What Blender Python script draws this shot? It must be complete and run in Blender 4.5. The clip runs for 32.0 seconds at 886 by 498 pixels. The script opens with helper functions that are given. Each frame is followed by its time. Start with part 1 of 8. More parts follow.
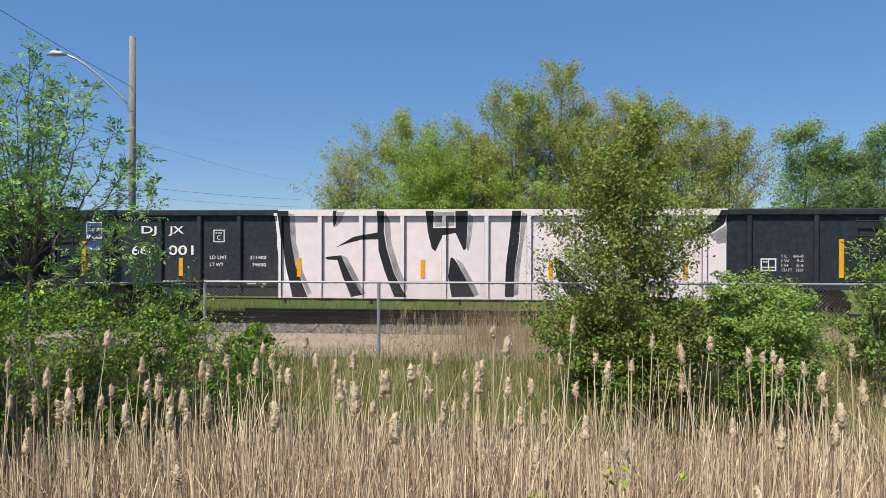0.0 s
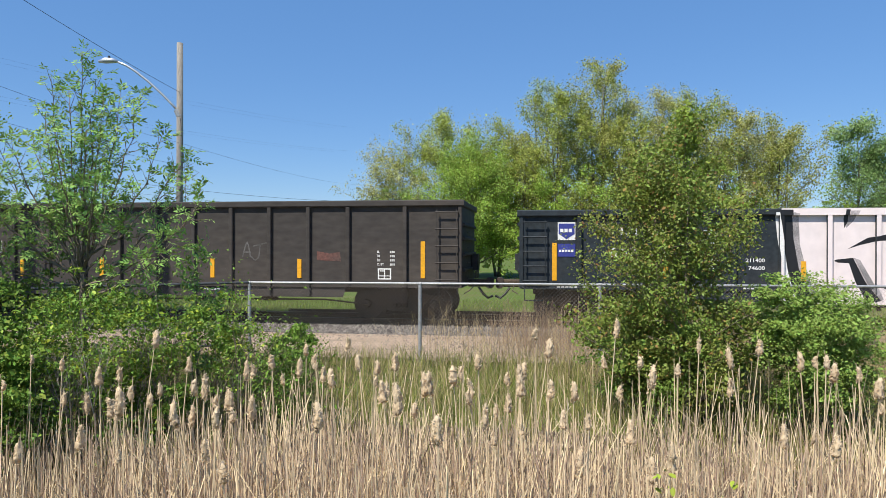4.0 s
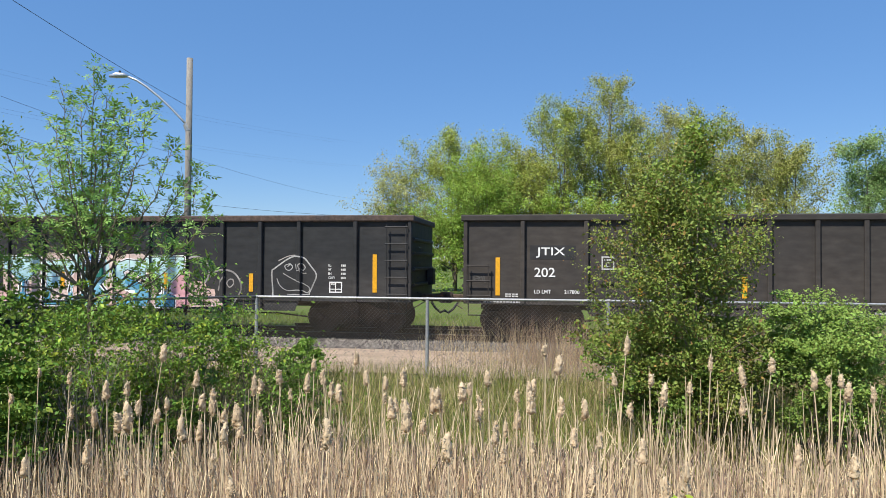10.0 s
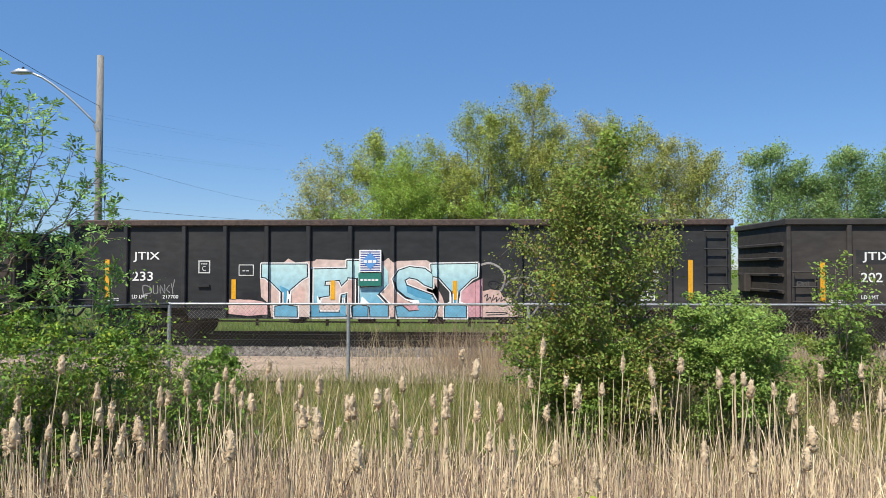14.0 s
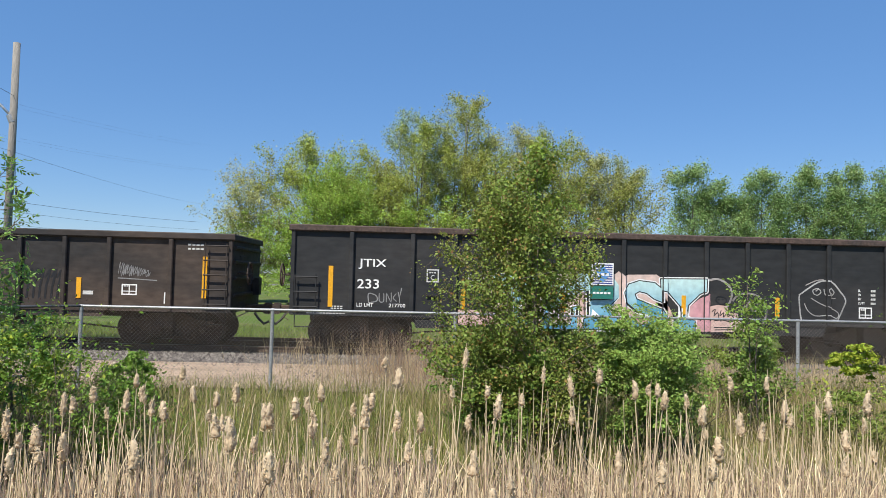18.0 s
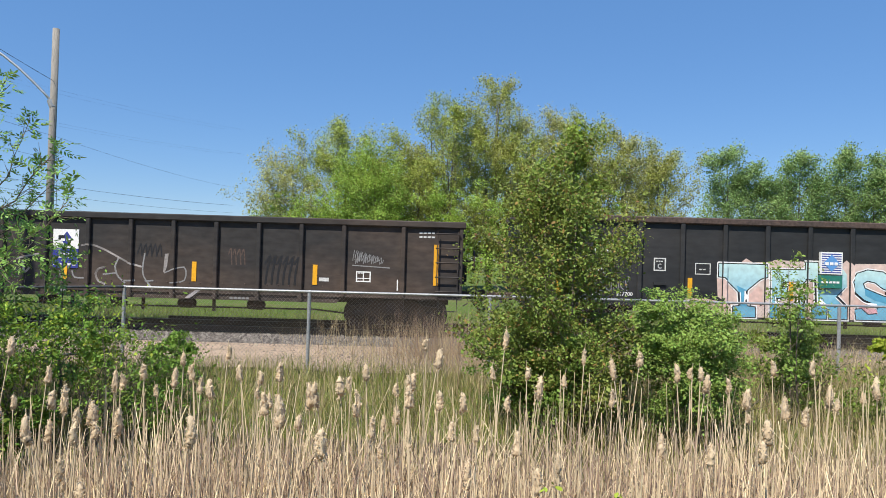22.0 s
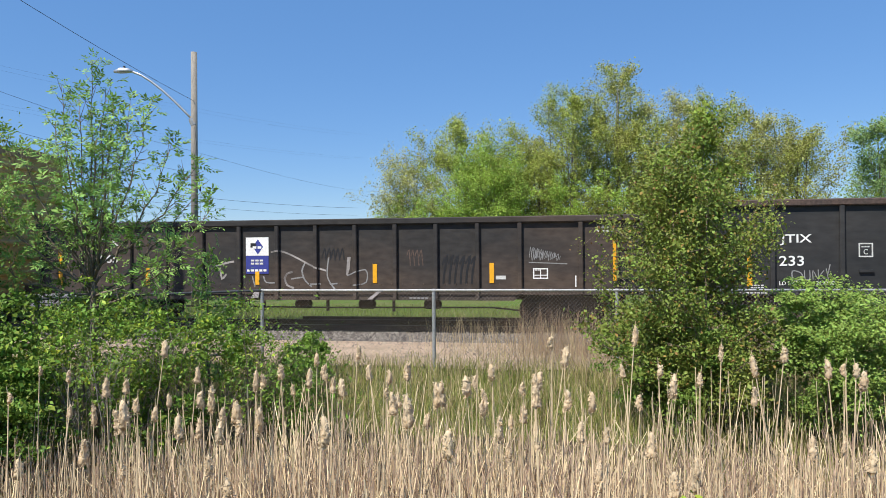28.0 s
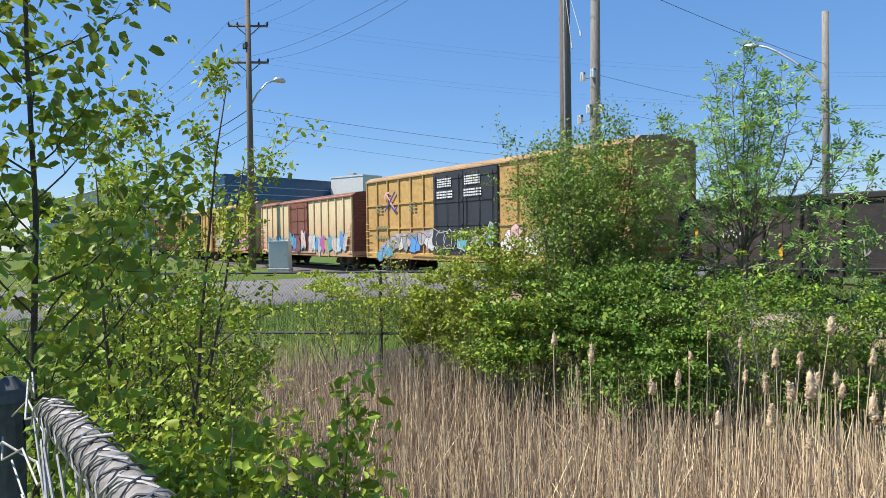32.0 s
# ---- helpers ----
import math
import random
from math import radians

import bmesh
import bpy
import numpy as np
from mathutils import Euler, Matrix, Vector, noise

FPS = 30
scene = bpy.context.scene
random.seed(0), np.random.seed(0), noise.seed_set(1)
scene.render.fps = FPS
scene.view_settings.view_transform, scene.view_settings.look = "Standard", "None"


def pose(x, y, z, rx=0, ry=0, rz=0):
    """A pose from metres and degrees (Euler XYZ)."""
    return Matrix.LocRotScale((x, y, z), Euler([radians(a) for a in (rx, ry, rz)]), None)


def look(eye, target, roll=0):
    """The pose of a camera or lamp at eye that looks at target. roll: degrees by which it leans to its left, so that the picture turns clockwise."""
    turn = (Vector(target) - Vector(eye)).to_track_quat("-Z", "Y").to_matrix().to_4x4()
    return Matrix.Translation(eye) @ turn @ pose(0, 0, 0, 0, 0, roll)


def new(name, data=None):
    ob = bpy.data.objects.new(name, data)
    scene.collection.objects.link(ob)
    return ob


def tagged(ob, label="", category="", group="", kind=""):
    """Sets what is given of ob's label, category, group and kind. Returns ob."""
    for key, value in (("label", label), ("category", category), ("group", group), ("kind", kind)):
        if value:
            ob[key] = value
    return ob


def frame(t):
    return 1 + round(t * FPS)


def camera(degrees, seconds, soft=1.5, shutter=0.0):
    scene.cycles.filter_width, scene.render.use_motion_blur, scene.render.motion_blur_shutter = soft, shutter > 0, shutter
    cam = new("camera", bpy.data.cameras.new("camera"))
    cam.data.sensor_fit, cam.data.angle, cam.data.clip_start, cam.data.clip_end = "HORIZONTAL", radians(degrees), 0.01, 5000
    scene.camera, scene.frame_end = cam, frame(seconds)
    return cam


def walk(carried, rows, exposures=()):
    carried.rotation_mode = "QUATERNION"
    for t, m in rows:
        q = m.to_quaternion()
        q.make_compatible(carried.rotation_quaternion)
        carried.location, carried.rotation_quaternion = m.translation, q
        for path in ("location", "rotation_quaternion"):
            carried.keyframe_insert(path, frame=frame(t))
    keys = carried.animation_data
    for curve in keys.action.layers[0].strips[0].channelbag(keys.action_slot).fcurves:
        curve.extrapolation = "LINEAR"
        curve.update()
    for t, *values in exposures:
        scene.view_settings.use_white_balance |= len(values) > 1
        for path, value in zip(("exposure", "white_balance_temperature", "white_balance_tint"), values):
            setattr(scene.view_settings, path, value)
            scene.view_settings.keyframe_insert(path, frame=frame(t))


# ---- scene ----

# The camera: held by hand beside a fence, panning after the train.
cam = camera(64.5, 32.0, soft=0.75)
PATH = [
    (0, (0.001, -0.084, 1.848), (-0.1709, 1.9087, 1.8428), 0.13),
    (0.5, (-0.009, -0.055, 1.850), (-0.3065, 1.9223, 1.8339), -0.15),
    (1, (-0.019, -0.082, 1.855), (-0.3326, 1.8926, 1.8372), 0.01),
    (1.5, (-0.012, -0.048, 1.850), (-0.3450, 1.9234, 1.8270), -0.16),
    (2, (-0.023, -0.052, 1.845), (-0.3665, 1.9180, 1.8182), -0.19),
    (2.5, (-0.025, -0.050, 1.841), (-0.3681, 1.9202, 1.8129), -0.14),
    (3, (-0.007, -0.040, 1.846), (-0.3440, 1.9308, 1.8157), -0.17),
    (3.5, (-0.009, -0.068, 1.851), (-0.3226, 1.9074, 1.8324), -0.05),
    (5.5, (0.002, -0.063, 1.854), (-0.2310, 1.9228, 1.8831), 0.50),
    (6, (-0.026, -0.041, 1.854), (-0.2551, 1.9452, 1.8890), 0.71),
    (6.5, (-0.054, -0.038, 1.852), (-0.2912, 1.9473, 1.8918), 0.93),
    (7, (-0.036, -0.038, 1.853), (-0.2937, 1.9452, 1.8897), 0.86),
    (7.5, (-0.039, -0.046, 1.856), (-0.3317, 1.9326, 1.8870), 0.54),
    (8, (-0.034, -0.037, 1.850), (-0.3546, 1.9369, 1.8820), 0.37),
    (8.5, (-0.033, -0.038, 1.850), (-0.3691, 1.9335, 1.8880), 0.20),
    (9, (-0.022, -0.041, 1.852), (-0.3606, 1.9293, 1.8933), 0.29),
    (9.5, (-0.022, -0.046, 1.857), (-0.3471, 1.9269, 1.8976), 0.46),
    (10, (-0.040, -0.048, 1.855), (-0.3442, 1.9285, 1.8949), 0.40),
    (10.5, (-0.022, -0.072, 1.862), (-0.3114, 1.9071, 1.8945), 0.54),
    (11, (-0.015, -0.062, 1.859), (-0.2915, 1.9189, 1.8858), 0.47),
    (11.5, (-0.001, -0.084, 1.846), (-0.2522, 1.8999, 1.8748), 0.17),
    (12, (0.020, -0.053, 1.844), (-0.2050, 1.9344, 1.8749), 0.04),
    (12.5, (0.011, 0.006, 1.856), (-0.1790, 1.9961, 1.8935), -0.01),
    (13, (0.045, -0.006, 1.853), (-0.1026, 1.9877, 1.8986), 0.03),
    (13.5, (0.049, 0.023, 1.848), (-0.0706, 2.0189, 1.8985), 0.05),
    (14, (0.039, 0.026, 1.846), (-0.0577, 2.0225, 1.9016), 0.07),
    (14.5, (0.048, 0.005, 1.847), (-0.0320, 2.0028, 1.9044), 0.28),
    (16.5, (0.061, 0.014, 1.854), (0.0720, 2.0124, 1.9232), 1.51),
    (17, (0.089, 0.052, 1.850), (0.1299, 2.0502, 1.9252), 1.61),
    (17.5, (0.082, 0.055, 1.848), (0.1505, 2.0525, 1.9279), 1.62),
    (18, (0.093, 0.060, 1.851), (0.1897, 2.0563, 1.9314), 1.45),
    (18.5, (0.095, 0.051, 1.853), (0.2182, 2.0459, 1.9306), 1.28),
    (19, (0.101, 0.063, 1.847), (0.2498, 2.0559, 1.9234), 1.26),
    (19.5, (0.114, 0.067, 1.845), (0.2832, 2.0579, 1.9214), 1.22),
    (20, (0.110, 0.069, 1.848), (0.2937, 2.0593, 1.9215), 1.27),
    (20.5, (0.109, 0.061, 1.853), (0.2783, 2.0526, 1.9166), 1.46),
    (21, (0.090, 0.067, 1.844), (0.2121, 2.0627, 1.8955), 1.49),
    (21.5, (0.036, 0.055, 1.838), (0.1053, 2.0534, 1.8722), 1.63),
    (22, (-0.010, 0.044, 1.837), (0.0055, 2.0435, 1.8680), 1.66),
    (22.5, (-0.004, 0.049, 1.844), (-0.0181, 2.0491, 1.8783), 1.35),
    (23, (0.012, 0.028, 1.847), (0.0037, 2.0278, 1.8895), 1.22),
    (23.5, (0.024, 0.036, 1.846), (0.0232, 2.0356, 1.8972), 1.22),
    (24, (0.024, 0.027, 1.848), (0.0283, 2.0265, 1.8934), 1.16),
    (24.5, (0.022, 0.024, 1.844), (0.0272, 2.0235, 1.8834), 1.24),
    (26.5, (0.017, 0.021, 1.853), (-0.0352, 2.0199, 1.8915), 1.09),
    (27, (0.001, 0.025, 1.869), (-0.1266, 2.0207, 1.8960), 0.65),
    (27.5, (-0.024, 0.028, 1.865), (-0.2553, 2.0143, 1.8855), 0.17),
    (28, (-0.004, 0.087, 1.859), (-0.3336, 2.0593, 1.8731), -0.41),
    (28.5, (0.017, 0.109, 1.853), (-0.4133, 2.0618, 1.8569), -0.66),
    (29, (0.003, 0.127, 1.848), (-0.5720, 2.0427, 1.8478), -0.56),
    (29.5, (-0.023, 0.123, 1.851), (-0.7541, 1.9846, 1.8431), -0.31),
    (30, (-0.054, 0.129, 1.846), (-0.9814, 1.9007, 1.8268), -0.06),
    (30.5, (-0.057, 0.119, 1.850), (-1.2053, 1.7562, 1.8215), 0.18),
    (31, (-0.084, 0.054, 1.846), (-1.4156, 1.5458, 1.8174), 0.22),
    (31.5, (-0.125, -0.051, 1.844), (-1.6236, 1.2731, 1.8155), -0.19),
    (32, (-0.277, -0.255, 1.845), (-1.9508, 0.8387, 1.8085), -0.79),
]
walk(cam, [(t, look(eye, target, roll)) for t, eye, target, roll in PATH],
     exposures=[(0.0, 0.17), (1.0, 0.08), (2.0, 0.23), (3.0, 0.37), (6.0, 0.44), (10.0, 0.44), (14.0, 0.37), (20.0, 0.37), (23.0, 0.43), (28.0, 0.46), (30.0, 0.48), (32.0, 0.55)])

# World and sun.
SUN_FROM = Vector((-0.30, -0.47, 0.83)).normalized()   # towards the sun
world = bpy.data.worlds.new("sky")
scene.world = world
world.use_nodes = True
wn = world.node_tree
sky = wn.nodes.new("ShaderNodeTexSky")
sky.sky_type = 'NISHITA'
sky.sun_disc = False
sky.sun_elevation = math.asin(SUN_FROM.z)
sky.sun_rotation = math.atan2(SUN_FROM.x, SUN_FROM.y)
sky.altitude = 100
sky.air_density = 1.0
sky.dust_density = 0.0
sky.ozone_density = 4.0
deep = wn.nodes.new("ShaderNodeHueSaturation")
deep.inputs["Saturation"].default_value = 1.15
deep.inputs["Hue"].default_value = 0.507
wn.links.new(sky.outputs["Color"], deep.inputs["Color"])
veil = wn.nodes.new("ShaderNodeMix")   # thin even haze over the whole sky
veil.data_type = 'RGBA'
veil.inputs["Factor"].default_value = 0.5
veil.inputs["B"].default_value = (1.02, 2.52, 5.3, 1)
wn.links.new(deep.outputs["Color"], veil.inputs["A"])
wn.links.new(veil.outputs["Result"], wn.nodes["Background"].inputs["Color"])
wn.nodes["Background"].inputs["Strength"].default_value = 0.104
sun_data = bpy.data.lights.new("sun", 'SUN')
sun_data.energy = 5.0
sun_data.angle = radians(0.53)
sun_data.color = (1.0, 0.935, 0.84)
sun = new("sun", sun_data)
sun.matrix_world = look(SUN_FROM * 60, (0, 0, 0))

# ---- materials ----
def mat(name, colour, rough=0.7, metal=0.0, vary=0.25, scale=6.0, second=None, patch=0.6, bump=0.2, bump_scale=60.0,
        per_piece=0.0, translucent=0.0, stretch=(1, 1, 1), spec=0.5, island=False, fade=None):
    """A surface with two scales of colour variation, fine relief and, if wanted, a second colour in patches."""
    m = bpy.data.materials.new(name)
    m.use_nodes = True
    nt = m.node_tree
    nodes, link = nt.nodes, nt.links.new
    b = nodes["Principled BSDF"]
    b.inputs["Roughness"].default_value = rough
    b.inputs["Metallic"].default_value = metal
    b.inputs["Specular IOR Level"].default_value = spec
    tc = nodes.new("ShaderNodeTexCoord")
    mp = nodes.new("ShaderNodeMapping")
    mp.inputs["Scale"].default_value = stretch
    link(tc.outputs["Object"], mp.inputs["Vector"])
    big = nodes.new("ShaderNodeTexNoise")
    big.inputs["Scale"].default_value = scale * 0.22
    big.inputs["Detail"].default_value = 5
    fine = nodes.new("ShaderNodeTexNoise")
    fine.inputs["Scale"].default_value = scale * 3
    fine.inputs["Detail"].default_value = 4
    link(mp.outputs[0], big.inputs["Vector"])
    link(mp.outputs[0], fine.inputs["Vector"])
    ramp = nodes.new("ShaderNodeMapRange")
    ramp.inputs["From Min"].default_value, ramp.inputs["From Max"].default_value = patch - 0.12, patch + 0.12
    link(big.outputs["Fac"], ramp.inputs["Value"])
    if fade:   # the second colour sprayed in towards a height, with an uneven edge
        sep = nodes.new("ShaderNodeSeparateXYZ")
        link(tc.outputs["Object"], sep.inputs[0])
        edge = nodes.new("ShaderNodeMath")
        edge.operation = 'MULTIPLY_ADD'
        edge.inputs[1].default_value = 0.7
        link(big.outputs["Fac"], edge.inputs[0])
        link(sep.outputs["Z"], edge.inputs[2])
        ramp.inputs["From Min"].default_value, ramp.inputs["From Max"].default_value = fade[0] + 0.35, fade[1] + 0.35
        link(edge.outputs[0], ramp.inputs["Value"])
    two = nodes.new("ShaderNodeMix")
    two.data_type = 'RGBA'
    c2 = second or tuple(min(1.0, c * (1 + vary)) for c in colour)
    two.inputs["A"].default_value = (*colour, 1)
    two.inputs["B"].default_value = (*c2, 1)
    link(ramp.outputs[0], two.inputs["Factor"])
    hsv = nodes.new("ShaderNodeHueSaturation")
    link(two.outputs["Result"], hsv.inputs["Color"])
    val = nodes.new("ShaderNodeMapRange")
    val.inputs["From Min"].default_value, val.inputs["From Max"].default_value = 0.3, 0.7
    val.inputs["To Min"].default_value, val.inputs["To Max"].default_value = 1 - vary, 1 + vary
    link(fine.outputs["Fac"], val.inputs["Value"])
    out = val.outputs[0]
    if per_piece:
        if island:
            info = nodes.new("ShaderNodeNewGeometry").outputs["Random Per Island"]
        else:
            info = nodes.new("ShaderNodeObjectInfo").outputs["Random"]
        pr = nodes.new("ShaderNodeMapRange")
        pr.inputs["To Min"].default_value, pr.inputs["To Max"].default_value = 1 - per_piece, 1 + per_piece
        link(info, pr.inputs["Value"])
        mul = nodes.new("ShaderNodeMath")
        mul.operation = 'MULTIPLY'
        link(out, mul.inputs[0])
        link(pr.outputs[0], mul.inputs[1])
        out = mul.outputs[0]
        hr = nodes.new("ShaderNodeMapRange")
        hr.inputs["To Min"].default_value, hr.inputs["To Max"].default_value = 0.5 - 0.04 * per_piece, 0.5 + 0.05 * per_piece
        link(info, hr.inputs["Value"])
        link(hr.outputs[0], hsv.inputs["Hue"])
    link(out, hsv.inputs["Value"])
    link(hsv.outputs[0], b.inputs["Base Color"])
    if bump:
        bn = nodes.new("ShaderNodeTexNoise")
        bn.inputs["Scale"].default_value = bump_scale
        bn.inputs["Detail"].default_value = 3
        link(mp.outputs[0], bn.inputs["Vector"])
        bp = nodes.new("ShaderNodeBump")
        bp.inputs["Strength"].default_value = bump
        bp.inputs["Distance"].default_value = 0.02
        link(bn.outputs["Fac"], bp.inputs["Height"])
        link(bp.outputs[0], b.inputs["Normal"])
    if translucent:
        tr = nodes.new("ShaderNodeBsdfTranslucent")
        link(hsv.outputs[0], tr.inputs["Color"])
        mx = nodes.new("ShaderNodeMixShader")
        mx.inputs[0].default_value = translucent
        link(b.outputs[0], mx.inputs[1])
        link(tr.outputs[0], mx.inputs[2])
        link(mx.outputs[0], nodes["Material Output"].inputs["Surface"])
    return m


def leaf_mat(name, colour, vary=0.4, trans=0.25, second=None):
    return mat(name, colour, rough=0.5, vary=0.12, scale=1.6, second=second, patch=0.52, bump=0, per_piece=vary, translucent=trans, spec=0.2, island=True)


M = {}
M["car_black"] = mat("black car paint", (0.024, 0.032, 0.038), rough=0.6, spec=0.22, vary=0.3, scale=2.5, second=(0.04, 0.043, 0.046), bump=0.4, bump_scale=1.7)
M["car_brown"] = mat("weathered brown-black car paint", (0.049, 0.0445, 0.041), rough=0.75, spec=0.22, vary=0.2, scale=1.6, second=(0.068, 0.059, 0.051), patch=0.56, bump=0.5, bump_scale=1.3, stretch=(0.6, 1, 1.5))
M["car_grime"] = mat("sooty black car paint", (0.027, 0.0285, 0.03), rough=0.65, spec=0.25, vary=0.22, scale=1.6, second=(0.052, 0.049, 0.047), patch=0.6, bump=0.5, bump_scale=1.3, stretch=(0.6, 1, 1.5))
M["car_rusty"] = mat("rust-streaked dark car paint", (0.034, 0.0325, 0.032), rough=0.7, spec=0.22, vary=0.25, scale=1.8, second=(0.078, 0.058, 0.046), patch=0.54, bump=0.5, bump_scale=1.3, stretch=(0.6, 1, 1.5))
M["rust_edge"] = mat("rusty steel edge", (0.075, 0.05, 0.04), rough=0.8, vary=0.4, scale=5, second=(0.04, 0.034, 0.032))
M["underframe"] = mat("dirty brown running gear", (0.085, 0.06, 0.042), rough=0.9, vary=0.4, scale=7, second=(0.042, 0.033, 0.026))
M["wheel_steel"] = mat("worn wheel steel", (0.07, 0.05, 0.04), rough=0.6, metal=0.5, vary=0.3, scale=7)
M["rail_steel"] = mat("rusty rail steel", (0.075, 0.05, 0.038), rough=0.85, vary=0.3, scale=6)
M["rail_head"] = mat("worn brown rail head", (0.16, 0.12, 0.095), rough=0.5, metal=0.5, vary=0.25, scale=5, bump=0)
M["white_paint"] = mat("white paint", (0.75, 0.75, 0.73), rough=0.6, vary=0.08, scale=8, bump=0)
M["old_white"] = mat("faded white lettering", (0.52, 0.52, 0.5), rough=0.7, vary=0.2, scale=12, bump=0)
M["chalk_white"] = mat("thin white spray line", (0.40, 0.40, 0.39), rough=0.8, vary=0.25, scale=9, second=(0.24, 0.235, 0.23), patch=0.5, bump=0)
M["worn_chalk"] = mat("worn chalk scrawl", (0.11, 0.107, 0.102), rough=0.9, vary=0.3, scale=9, second=(0.07, 0.067, 0.063), patch=0.5, bump=0)
M["grey_chalk"] = mat("chalk grey scrawl", (0.22, 0.22, 0.22), rough=0.9, vary=0.3, scale=14, bump=0)
M["graffiti_white"] = mat("sprayed pinkish white paint", (0.80, 0.70, 0.685), rough=0.6, vary=0.06, scale=1.3, second=(0.74, 0.67, 0.66), bump=0.08, bump_scale=12)
M["graffiti_black"] = mat("sprayed black paint", (0.012, 0.012, 0.014), rough=0.5, vary=0.2, scale=3, bump=0)
M["spray_grey"] = mat("thin grey overspray", (0.22, 0.21, 0.21), rough=0.7, vary=0.3, scale=9, second=(0.42, 0.38, 0.38), patch=0.5, bump=0)
M["spray_faint"] = mat("worn pale spray line", (0.36, 0.335, 0.32), rough=0.8, vary=0.2, scale=9, second=(0.13, 0.12, 0.115), patch=0.52, bump=0)
M["yellow_strip"] = mat("yellow reflective strip", (0.72, 0.36, 0.02), rough=0.35, vary=0.12, scale=6, bump=0)
M["spray_pink"] = mat("pink spray paint", (0.60, 0.31, 0.34), rough=0.6, vary=0.18, scale=2.4, second=(0.64, 0.44, 0.38), patch=0.5, bump=0)
M["spray_salmon"] = mat("salmon spray paint", (0.60, 0.40, 0.34), rough=0.6, vary=0.18, scale=2.4, second=(0.62, 0.50, 0.44), patch=0.5, bump=0)
M["spray_cyan"] = mat("light blue spray paint", (0.13, 0.38, 0.53), rough=0.7, vary=0.14, scale=2.2, second=(0.50, 0.70, 0.68), bump=0, fade=(0.85, 1.85))
M["spray_blue"] = mat("deep blue spray paint", (0.08, 0.30, 0.45), rough=0.6, vary=0.15, scale=2, bump=0)
M["spray_magenta"] = mat("magenta spray paint", (0.42, 0.10, 0.30), rough=0.6, vary=0.15, scale=2, bump=0)
M["spray_teal"] = mat("teal spray paint", (0.12, 0.34, 0.37), rough=0.6, vary=0.15, scale=2, bump=0)
M["logo_blue"] = mat("blue logo paint", (0.035, 0.045, 0.24), rough=0.5, vary=0.1, scale=4, bump=0)
M["logo_sky"] = mat("light blue logo paint", (0.10, 0.28, 0.58), rough=0.5, vary=0.1, scale=4, bump=0)
M["logo_green"] = mat("dark green plate paint", (0.02, 0.16, 0.12), rough=0.5, vary=0.1, scale=4, bump=0)
M["logo_red"] = mat("faded red sprayed patch", (0.15, 0.055, 0.042), rough=0.8, vary=0.35, scale=5, second=(0.07, 0.05, 0.042), patch=0.5, bump=0)
M["box_yellow"] = mat("yellow boxcar paint", (0.50, 0.315, 0.105), rough=0.6, vary=0.16, scale=1.6, second=(0.42, 0.24, 0.085), patch=0.55, bump=0.1, bump_scale=9)
M["box_cream"] = mat("peeling cream boxcar paint", (0.50, 0.30, 0.17), rough=0.75, vary=0.14, scale=1.5, second=(0.66, 0.53, 0.33), bump=0.1, bump_scale=9, stretch=(2.2, 1, 0.35), fade=(0.8, 3.4))
M["box_red"] = mat("oxide red boxcar paint", (0.18, 0.066, 0.045), rough=0.75, vary=0.2, scale=2, bump=0.1, bump_scale=9)
M["box_roof"] = mat("dusty tan boxcar roof", (0.42, 0.27, 0.13), rough=0.8, vary=0.2, scale=2, second=(0.30, 0.2, 0.12), patch=0.5, bump=0.1, bump_scale=9)
M["box_dark"] = mat("dark boxcar door paint", (0.025, 0.028, 0.035), rough=0.6, vary=0.2, scale=2, bump=0.1, bump_scale=9)
M["bar_olive"] = mat("faded olive stencil paint", (0.20, 0.19, 0.10), rough=0.7, vary=0.2, scale=9, bump=0)
M["galv"] = mat("galvanised steel", (0.36, 0.365, 0.37), rough=0.55, metal=0.45, vary=0.25, scale=14, bump=0.05)
M["galv_old"] = mat("dull galvanised wire", (0.21, 0.185, 0.16), rough=0.75, metal=0.15, vary=0.2, scale=14, bump=0)
M["galv_dark"] = mat("dark weathered fence steel", (0.07, 0.075, 0.08), rough=0.7, metal=0.3, vary=0.3, scale=14, bump=0)
M["pole_wood"] = mat("grey weathered pole wood", (0.235, 0.218, 0.192), rough=0.9, vary=0.25, scale=5, stretch=(4, 4, 0.3), bump=0.3, bump_scale=30)
M["pole_dark"] = mat("brown treated pole wood", (0.15, 0.122, 0.1), rough=0.9, vary=0.25, scale=5, stretch=(4, 4, 0.3), bump=0.3, bump_scale=30)
M["lamp_metal"] = mat("aluminium lamp arm", (0.55, 0.57, 0.6), rough=0.4, metal=0.7, vary=0.1, scale=9, bump=0)
M["insulator"] = mat("white glazed insulator", (0.72, 0.72, 0.7), rough=0.3, vary=0.1, scale=20, bump=0)
M["cable"] = mat("black cable", (0.03, 0.03, 0.035), rough=0.6, vary=0.1, scale=4, bump=0)
M["ballast"] = mat("grey ballast stone", (0.125, 0.108, 0.097), rough=0.95, vary=0.4, scale=8, second=(0.105, 0.09, 0.08), bump=0.9, bump_scale=24)
M["shaded_stone"] = mat("dark ballast with shade in its colour", (0.022, 0.018, 0.015), rough=0.9, vary=0.4, scale=9, second=(0.035, 0.028, 0.023), bump=0.9, bump_scale=26)
M["stone"] = mat("broken ballast stone", (0.14, 0.124, 0.112), rough=0.95, vary=0.25, scale=20, per_piece=0.65, island=True, bump=0.3, bump_scale=60)
